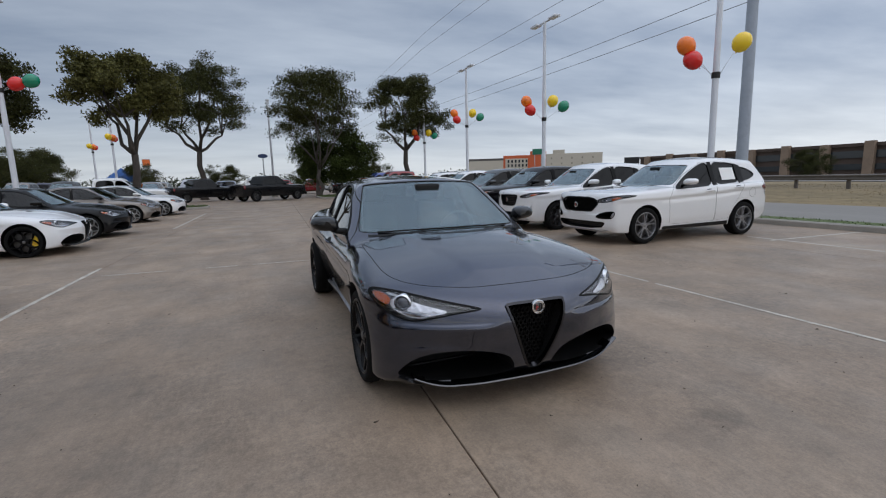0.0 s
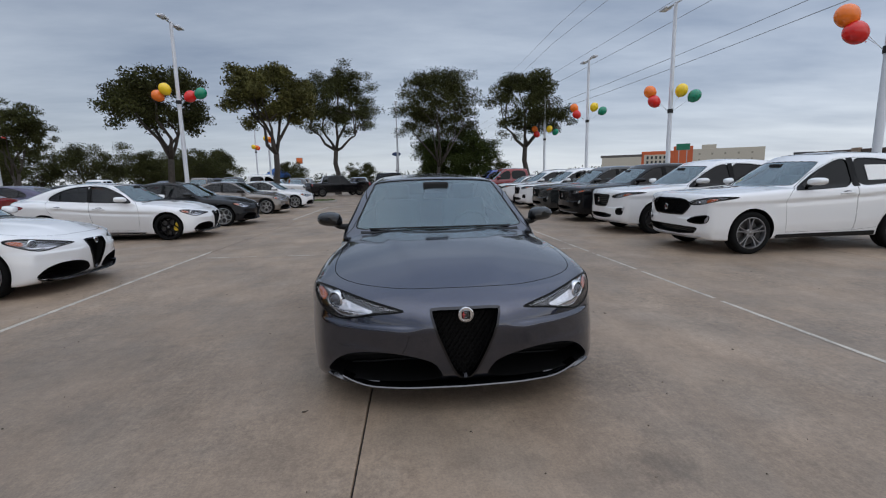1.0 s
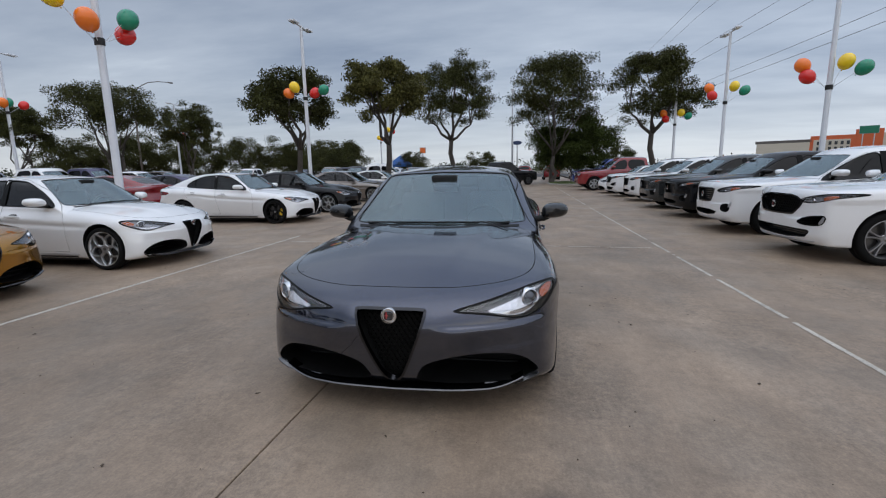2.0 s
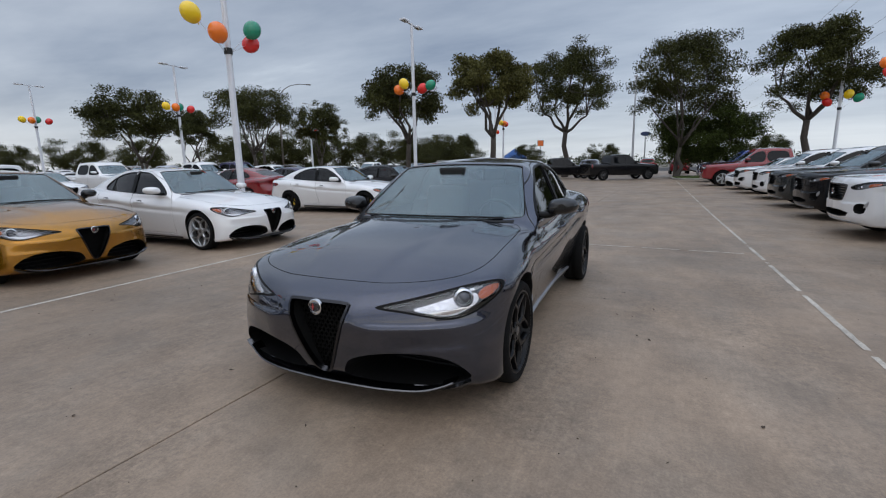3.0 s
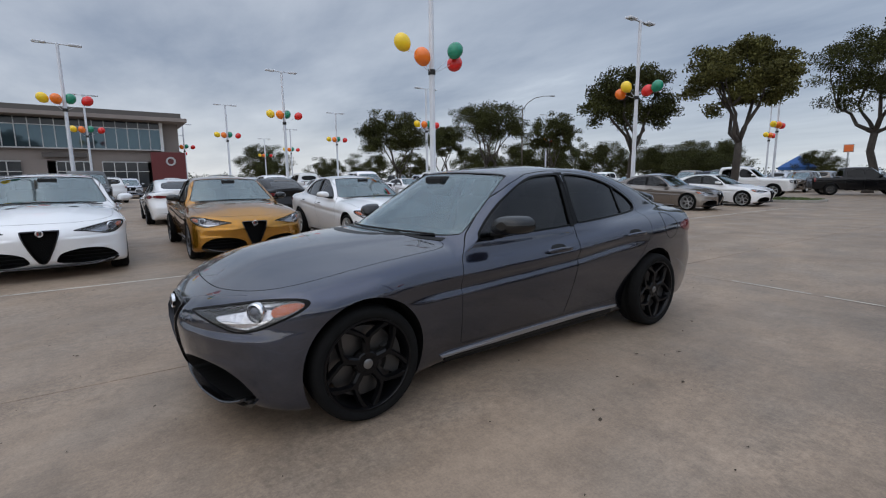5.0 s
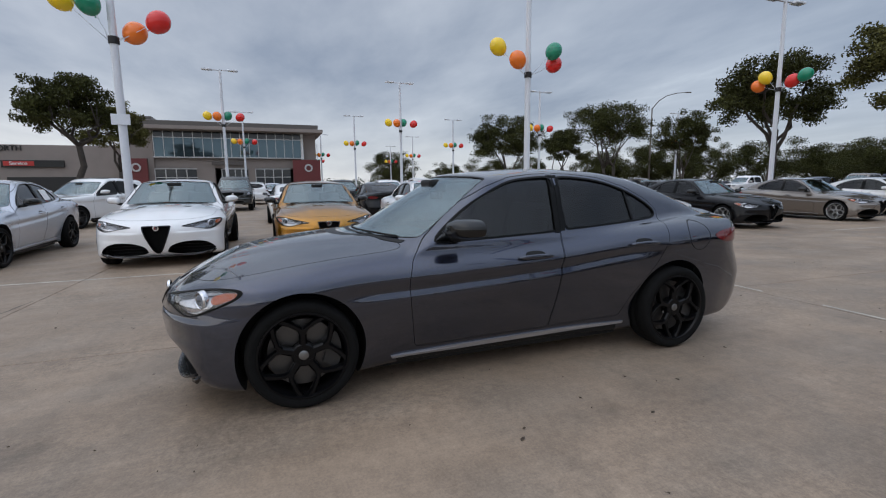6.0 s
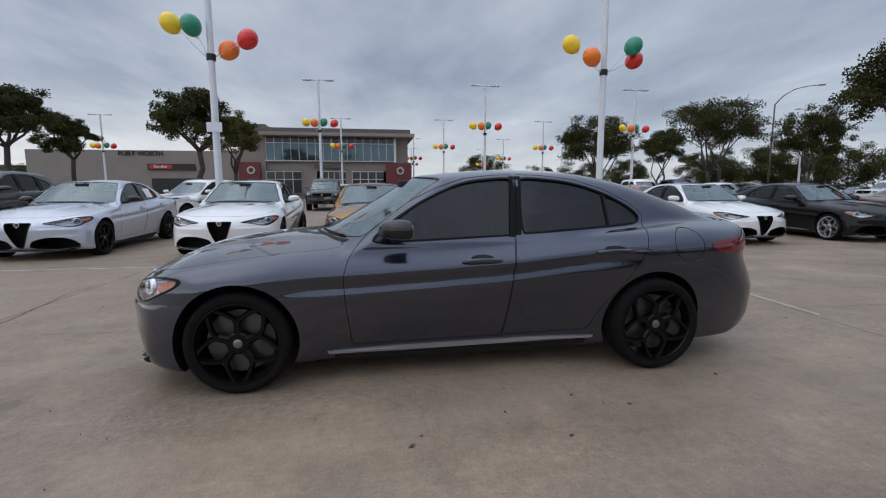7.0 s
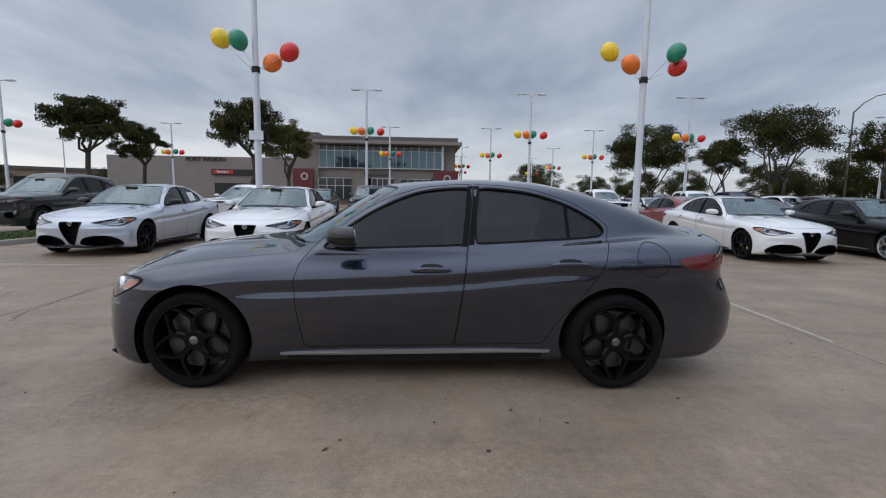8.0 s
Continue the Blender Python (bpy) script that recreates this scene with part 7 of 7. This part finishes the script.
def warehouse():
    b = tagged(new("office_building"), "long low brown brick building with tan stone piers", "building")
    u = Vector((0.06, -1, 0)).normalized()
    o = Vector((102, 100, 0))
    ang = math.degrees(math.atan2(u.y, u.x))

    def blk(name, s, w, z0, z1, dep, out, mat):
        c = o + u * s
        m = Matrix.Translation((c.x, c.y, 0)) @ Matrix.Rotation(radians(ang), 4, "Z")
        part(name, box_bm(w, dep, z1 - z0, (0, -out, (z0 + z1) / 2)), mat, b, "", m)

    blk("wall", 75, 154, 0, 5.2, 20, -10, M["brown_brick"])
    blk("parapet", 75, 154, 5.2, 5.8, 0.8, 0, M["brown_brick"])
    for i in range(22):
        s = 1 + i * 7
        blk("pier", s, 1.5, 0, 6.1 if i % 2 else 5.8, 1.0, 0.6, M["tan_stone"])
        if i < 21:
            blk("window_band", s + 3.5, 5.4, 3.1, 4.4, 0.3, 0.12, M["dark_window"])
            blk("window_band", s + 3.5, 5.4, 0.9, 2.0, 0.3, 0.12, M["dark_window"])


warehouse()


# the cream stucco again, with shade put into its colour
M["cream_shade"] = material("shaded_stucco", (0.30, 0.27, 0.22), 0.8)


def hotel():
    h = tagged(new("hotel"), "orange and cream hotel with a green metal-roofed wing", "building")
    o = Vector((92, 196, 0))
    u = Vector((0.83, -0.56, 0))
    ang = math.degrees(math.atan2(u.y, u.x))
    M0 = lambda s: Matrix.Translation((o.x + u.x * s, o.y + u.y * s, 0)) @ Matrix.Rotation(radians(ang), 4, "Z")

    def blk(name, s, w, z1, dep, mat, z0=0.0, out=0.0):
        part(name, box_bm(w, dep, z1 - z0, (w / 2, dep / 2 - out, (z0 + z1) / 2), 0.05), mat, h, "", M0(s))

    blk("wing", 0, 16, 8.6, 14, M["cream_wall"])
    blk("wing_roof", -0.5, 17, 9.6, 15, M["fascia"], 8.6)
    blk("tower", 16, 12, 10.6, 14, M["orange_wall"])
    blk("tower_wall", 28, 7, 12.2, 15, M["orange_wall"])
    blk("cream_block", 35, 24, 10.8, 16, M["cream_wall"])
    blk("roof_plant", 38, 5, 12.4, 5, M["cream_wall"], 10.8)
    blk("cream_facade", 17, 10, 9.2, 0.4, M["cream_wall"], 3.0, 0.25)
    for i in range(6):
        for z in (3.6, 5.5, 7.4):
            blk("window", 18 + i * 1.6, 0.8, z + 1.2, 0.2, M["dark_window"], z, 0.36)
    for i in range(5):
        for z in (3.6, 6.0, 8.4):
            # small openings drawn as blocks of the shade-coloured stucco, no glass
            blk("window", 37 + i * 4.4, 0.7, z + 0.8, 0.2, M["cream_shade"], z, 0.06)


hotel()


def sign_on_post(name, x, y, z, w, h, face, label, rz=0.0, posts=1, oval=False):
    s = tagged(new(name), label, "sign")
    m = pose(x, y, 0, 0, 0, rz)
    for k in range(posts):
        off = 0 if posts == 1 else (k * 2 - 1) * w * 0.3
        v, f = tube([(off, 0, 0), (off, 0, z)], (0.16, 0.14), 10)
        piece("post", mesh_of("post", v, f, M["galv"]), s, "", m)
    if oval:
        v, f = lathe([(0.001, -0.15), (1.0, -0.15), (1.0, 0.15), (0.001, 0.15)], 32)
        me = fixed(mesh_of("panel", [(b * w / 2, a, c * h / 2) for a, b, c in v], f, M[face]))
        piece("panel", me, s, "", m @ Matrix.Translation((0, 0, z)))
    else:
        part("panel", box_bm(w, 0.3, h, (0, 0, z), 0.04), M[face], s, "", m)
        part("panel_frame", box_bm(w + 0.2, 0.2, h + 0.2, (0, 0.08, z), 0.04), M["galv"], s, "", m)
    return s


sign_on_post("roadside_sign", -19.5, 107, 5.9, 1.2, 1.15, "sign_orange", "square orange roadside sign on a post", 10)
sign_on_post("oval_sign", 2.2, 118, 7.6, 2.2, 0.95, "sign_navy", "dark blue oval dealer sign on a post", 0, 1, True)
sign_on_post("billboard", 118, 122, 5.6, 4.6, 2.0, "sign_black", "dark billboard on posts by the highway", -40, 2)
sign_on_post("highway_sign", 108, 163, 11.0, 4.4, 2.2, "sign_green", "green highway sign on posts", -35, 2)


def tent(x, y, w, rz):
    t = tagged(new("canopy_tent"), "blue canvas canopy tent on four posts", "tent")
    verts = [(-w / 2, -w / 2, 2.3), (w / 2, -w / 2, 2.3), (w / 2, w / 2, 2.3), (-w / 2, w / 2, 2.3), (0, 0, 3.7), (-w / 2, -w / 2, 1.95), (w / 2, -w / 2, 1.95), (w / 2, w / 2, 1.95), (-w / 2, w / 2, 1.95)]
    faces = [(0, 1, 4), (1, 2, 4), (2, 3, 4), (3, 0, 4), (5, 6, 1, 0), (6, 7, 2, 1), (7, 8, 3, 2), (8, 5, 0, 3)]
    m = pose(x, y, 0, 0, 0, rz)
    piece("canopy", mesh_of("canopy", verts, faces, M["tent_blue"], False), t, "", m)
    for sx in (-1, 1):
        for sy in (-1, 1):
            v, f = tube([(sx * (w / 2 - 0.06), sy * (w / 2 - 0.06), 0), (sx * (w / 2 - 0.06), sy * (w / 2 - 0.06), 2.3)], (0.03, 0.03), 6)
            piece("post", mesh_of("post", v, f, M["galv"]), t, "", m)


def street_lamp(x, y, turn):
    """A tall dark street lamp whose arm sweeps up and out to a flat head."""
    t = tagged(new("street_lamp"), "tall dark street lamp with a swept arm", "street lamp")
    v, f = tube([(0, 0, 0), (0, 0, 6), (0, 0, 12.3)], (0.15, 0.12, 0.09), 10)
    piece("shaft", mesh_of("shaft", v, f, M["rail_steel"]), t)
    v, f = tube([(0, 0, 12.2), (0.9, 0, 13.3), (2.0, 0, 14.0), (3.4, 0, 14.3), (4.6, 0, 14.35)], (0.07, 0.06, 0.055, 0.05, 0.045), 8)
    piece("arm", mesh_of("arm", v, f, M["rail_steel"]), t)
    part("lamp_head", box_bm(0.75, 0.32, 0.14, (4.9, 0, 14.33), 0.05), M["rail_steel"], t)
    t.matrix_basis = pose(x, y, 0, 0, 0, turn)


def low_building():
    b = tagged(new("storage_building"), "long low tan building behind the lot", "building")
    m = pose(-86, -60, 0, 0, 0, -54)
    part("wall", box_bm(70, 8, 4.8, (0, 0, 2.4), 0.05), M["tan_stone"], b, "", m)
    part("roof", box_bm(70.6, 8.6, 0.6, (0, 0, 5.1), 0.05), M["fascia"], b, "", m)
    for i in range(9):
        part("window", box_bm(4.2, 0.2, 1.3, (-30 + 7.5 * i, 4.02, 3.0)), M["dark_window"], b, "", m)
        part("window", box_bm(4.2, 0.2, 1.3, (-30 + 7.5 * i, -4.02, 3.0)), M["dark_window"], b, "", m)


street_lamp(-49, 57, 60)
low_building()
tent(-15.4, 70, 3.6, 12)


# ---- cars ----
hero = build_car("sedan", SEDAN, SEDAN_SPEC)
hero.matrix_basis = pose(2.01, 2.985, 0, 0, 0, -0.4)
paint_car(hero, M["grey_paint"])
tagged(hero, "dark grey metallic sports sedan with black wheels, alone in the lane", "car")
suv = build_car("suv", SUV, SUV_SPEC, (56, 150, 44))
suv2 = build_car("suv", SUV, SUV_TALL, (56, 150, 44))
truck = build_car("pickup_truck", PICKUP, PICKUP_SPEC, (48, 150, 40))
used = set()


def park(model, x, y, rz, colour, label, rims=None, caliper=None, group="cars parked in rows", size=1.0):
    m = pose(x, y, 0, 0, 0, rz) @ Matrix.Diagonal((size, size, size, 1))
    if model.name in used or model is hero:
        c = copy_thing(model, m)
    else:
        c = model
        c.matrix_basis = m
        used.add(model.name)
    paint_car(c, M[colour], M[rims] if rims else M["wheel_dark"], M[caliper] if caliper else None)
    for o in c.children_recursive:
        if o.name.split(".")[0] in ("reflector", "upper_reflector"):
            own_material(o, M["lamp_smoke"])
    if colour == "white_paint":
        for o in c.children_recursive:
            if o.name.split(".")[0] == "mirror_shell":
                own_material(o, M[colour])
    return tagged(c, label, "car", group)


def price_sheet(form, car, side, y0, y1, z0, z1):
    """A white sheet stuck on a side window."""
    o = dense_outline([(y0, z0), (y1, z0 + 0.01), (y1, z1), (y0, z1)], 0.08)
    v, f = panel(form, "x", o, o.mean(0), 1.5, 0.2, 0.004, 0.002, 2, side < 0)
    ob = piece("price_sheet", fixed(mesh_of("price_sheet", v, f, M["paper"], False)), None, "", car.matrix_basis.copy())
    tagged(ob, "white price sheet stuck on a car window", "paper", "price sheets")


# the row that faces the lane from the west
silver = park(hero, -4.12, -2.30, 90, "silver_paint", "pale silver-blue sports sedan parked nose to the lane", "wheel_black", size=1.045)
quick_a = park(hero, -3.85, 1.11, 90, "white_paint", "white sports sedan parked nose to the lane", "wheel_black", size=1.045)
park(hero, -3.85, 3.87, 90, "gold_paint", "ochre gold sports sedan with black mirrors", "wheel_dark")
park(hero, -3.42, 6.62, 90, "white_paint", "white sports sedan with bright alloy wheels", "wheel_silver")
quick_b = park(hero, -3.98, 12.55, 90, "white_paint", "white sports sedan with yellow brake calipers", "wheel_black", "caliper_yellow")
park(hero, -3.85, 15.90, 90, "black_paint", "black sports sedan parked nose to the lane", "wheel_silver")
park(hero, -3.95, 21.2, 90, "bronze_paint", "bronze grey sports sedan with bright wheels", "wheel_silver")
park(hero, -3.6, 25.3, 90, "white_paint", "white sedan at the end of the row", "wheel_silver")
# the row that faces the lane from the east
edge = park(suv, 7.56, 7.72, -90, "white_paint", "white crossover with black grille and grey twin-spoke wheels", "wheel_mid")
park(suv2, 7.60, 10.65, -90, "white_paint", "white crossover with chrome-framed grille", "wheel_dark")
park(suv2, 7.75, 13.6, -90, "black_paint", "black crossover with chrome-framed grille", "wheel_dark")
park(suv2, 7.80, 16.6, -90, "slate_paint", "dark grey sport utility car in the east row", "wheel_dark")
park(suv2, 7.95, 19.9, -90, "white_paint", "white sport utility car in the east row", "wheel_dark")
park(suv, 7.8, 22.9, -90, "white_paint", "white crossover in the east row", "wheel_silver")
park(hero, 7.7, 25.9, -90, "white_paint", "white sedan in the east row", "wheel_silver")
park(truck, 7.1, 29.4, -90, "red_paint", "red crew-cab pickup truck in the east row", "wheel_silver")
park(truck, 7.4, 34.6, -90, "blue_paint", "blue pickup truck beside the tree island", "wheel_silver")
# trucks across the end of the lane
park(truck, -6.1, 35.6, 100, "white_paint", "white crew-cab pickup at the row end", "wheel_silver")
park(truck, -2.0, 42.9, 118, "black_paint", "black crew-cab pickup standing across the lane end", "wheel_dark", size=0.94)
park(truck, 3.0, 40.2, 122, "black_paint", "black pickup truck standing across the lane end", "wheel_dark")
# second row, noses to the west
park(hero, -15.0, 3.75, -90, "white_paint", "white sedan seen from its tail", "wheel_dark")
park(hero, -14.6, 7.0, -90, "black_paint", "black sedan in the second row", "wheel_dark")
park(hero, -13.6, 14.6, -90, "red_paint", "dark red sedan in the second row", "wheel_dark")
park(hero, -13.8, 17.7, -90, "plum_paint", "dark plum-blue sedan in the second row", "wheel_dark")
park(hero, -13.8, 20.9, -90, "slate_paint", "dark grey sedan in the second row", "wheel_dark")
park(suv2, -8.3, -7.75, 90, "slate_paint", "dark grey-green sport utility car behind a grass island", "wheel_mid", size=1.10)
park(suv, -13.0, -3.75, 66, "white_paint", "white crossover parked behind the front row", "wheel_dark")
park(suv2, -33.6, -6.9, 72, "red_paint", "dark red sport utility car near the showroom", "wheel_silver")

def hood_vents(car):
    """Two black slots let into the hood of the faster cars."""
    for sg in (1, -1):
        o = smooth_outline([(sg * 0.27, 0.00), (sg * 0.37, -0.02), (sg * 0.42, 0.07), (sg * 0.30, 0.10)], 2)
        v, f = panel(SEDAN, "z", o, o.mean(0), 1.5, 0.6, 0.003, 0.006, 3)
        piece("hood_vent", fixed(mesh_of("hood_vent", v, f, M["window_black"])), car, "black slotted hood vent")


for fast in (quick_a, quick_b):
    hood_vents(fast)
price_sheet(SEDAN, silver, 1, 2.10, 2.45, 1.03, 1.24)
price_sheet(SUV, edge, 1, 2.16, 2.58, 1.20, 1.46)


def far_model(model):
    """A lighter copy for the deep rows: no cabin fittings, which nothing shows."""
    c = copy_thing(model, pose(0, 300, 0))
    for o in list(c.children_recursive):
        if o.name.split(".")[0] in ("steering_wheel", "inner_mirror", "sensor_pod", "handle_recess", "window_divider", "fuel_flap_gap", "mirror_foot", "brake_disc", "caliper", "hub_cap", "dashboard", "screen_seal", "grille_mesh", "light_guide", "housing", "projector", "projector_ring", "lamp_seal", "light_strip", "amber_corner", "emblem", "emblem_ring", "emblem_bar", "door_handle", "sill", "floor_pan", "rocker", "chin", "vent_blade", "screen_border", "diffuser", "wiper", "cowl", "splitter_blade", "mirror_glass"):
            bpy.data.objects.remove(o)
    return c


# deep field of stock behind: mixed cars in rows
def stock():
    rnd = random.Random(77)
    models = [far_model(hero), far_model(suv), far_model(suv2), far_model(truck)]
    models = [models[0]] + models
    cols = ["white_paint", "white_paint", "black_paint", "slate_paint", "silver_paint", "red_paint", "bronze_paint", "grey_paint", "plum_paint"]
    words_of = {"white_paint": "white", "black_paint": "black", "slate_paint": "dark grey", "silver_paint": "pale silver", "red_paint": "dark red", "bronze_paint": "bronze", "grey_paint": "grey", "plum_paint": "plum-blue"}
    rows = [(-22.5, 90, -2, 34, 3.1), (-34.5, -90, 2, 34, 3.3), (-42, 90, 0, 36, 3.4), (-52, -90, 16, 40, 3.6)]
    for x, rz, y0, y1, step in rows:
        y = y0
        while y < y1:
            if rnd.random() < 0.82 and all(abs(x - px) > 3.2 or abs(y - py) > 1.7 for px, py, *_ in POLES):
                mdl, col = rnd.choice(models), rnd.choice(cols)
                kind = {"sedan": "sedan", "suv": "sport utility car", "pickup_truck": "pickup truck"}[mdl.name.split(".")[0]]
                park(mdl, x + rnd.uniform(-0.3, 0.3), y, rz + rnd.uniform(-1, 1), col, words_of[col] + " " + kind + " among rows of stock", rnd.choice(("wheel_dark", "wheel_silver")), None, "stock cars in the deep rows")
            y += step
    for x0, y, rz, n in ((-30, 46, 0, 8), (-24, 56, 180, 9), (-6, 58, 180, 8), (10, 52, 180, 5)):
        for i in range(n):
            mdl, col = rnd.choice(models), rnd.choice(cols)
            kind = {"sedan": "sedan", "suv": "sport utility car", "pickup_truck": "pickup truck"}[mdl.name.split(".")[0]]
            park(mdl, x0 + 3.1 * i, y + rnd.uniform(-0.4, 0.4), rz, col, words_of[col] + " " + kind + " among rows of stock", rnd.choice(("wheel_dark", "wheel_silver")), None, "stock cars in the deep rows")


stock()


# ---- grass islands ----
def island(name, cx, cy, a, b, rz):
    pts = []
    for i in range(25):
        t = 2 * math.pi * i / 24
        c, s = math.cos(t), math.sin(t)
        px = a * math.copysign(abs(c) ** 0.6, c)
        py = b * math.copysign(abs(s) ** 0.6, s)
        r = radians(rz)
        pts.append((cx + px * math.cos(r) - py * math.sin(r), cy + px * math.sin(r) + py * math.cos(r)))
    kerb_run("island_kerb", pts, 0.15, 0.13, "pale concrete kerb round a grass island")
    lawn("island_grass", pts[:-1], 0.11, M["grass"], 2500, 9, "short green grass on a kerbed island")


island("island", -7.6, -5.85, 3.0, 0.80, 0)
island("island", -26.4, -7.6, 2.4, 1.2, 0)
island("island", -5.0, 30.4, 2.7, 1.5, 0)
island("island", 7.8, 40.5, 2.6, 3.6, 0)
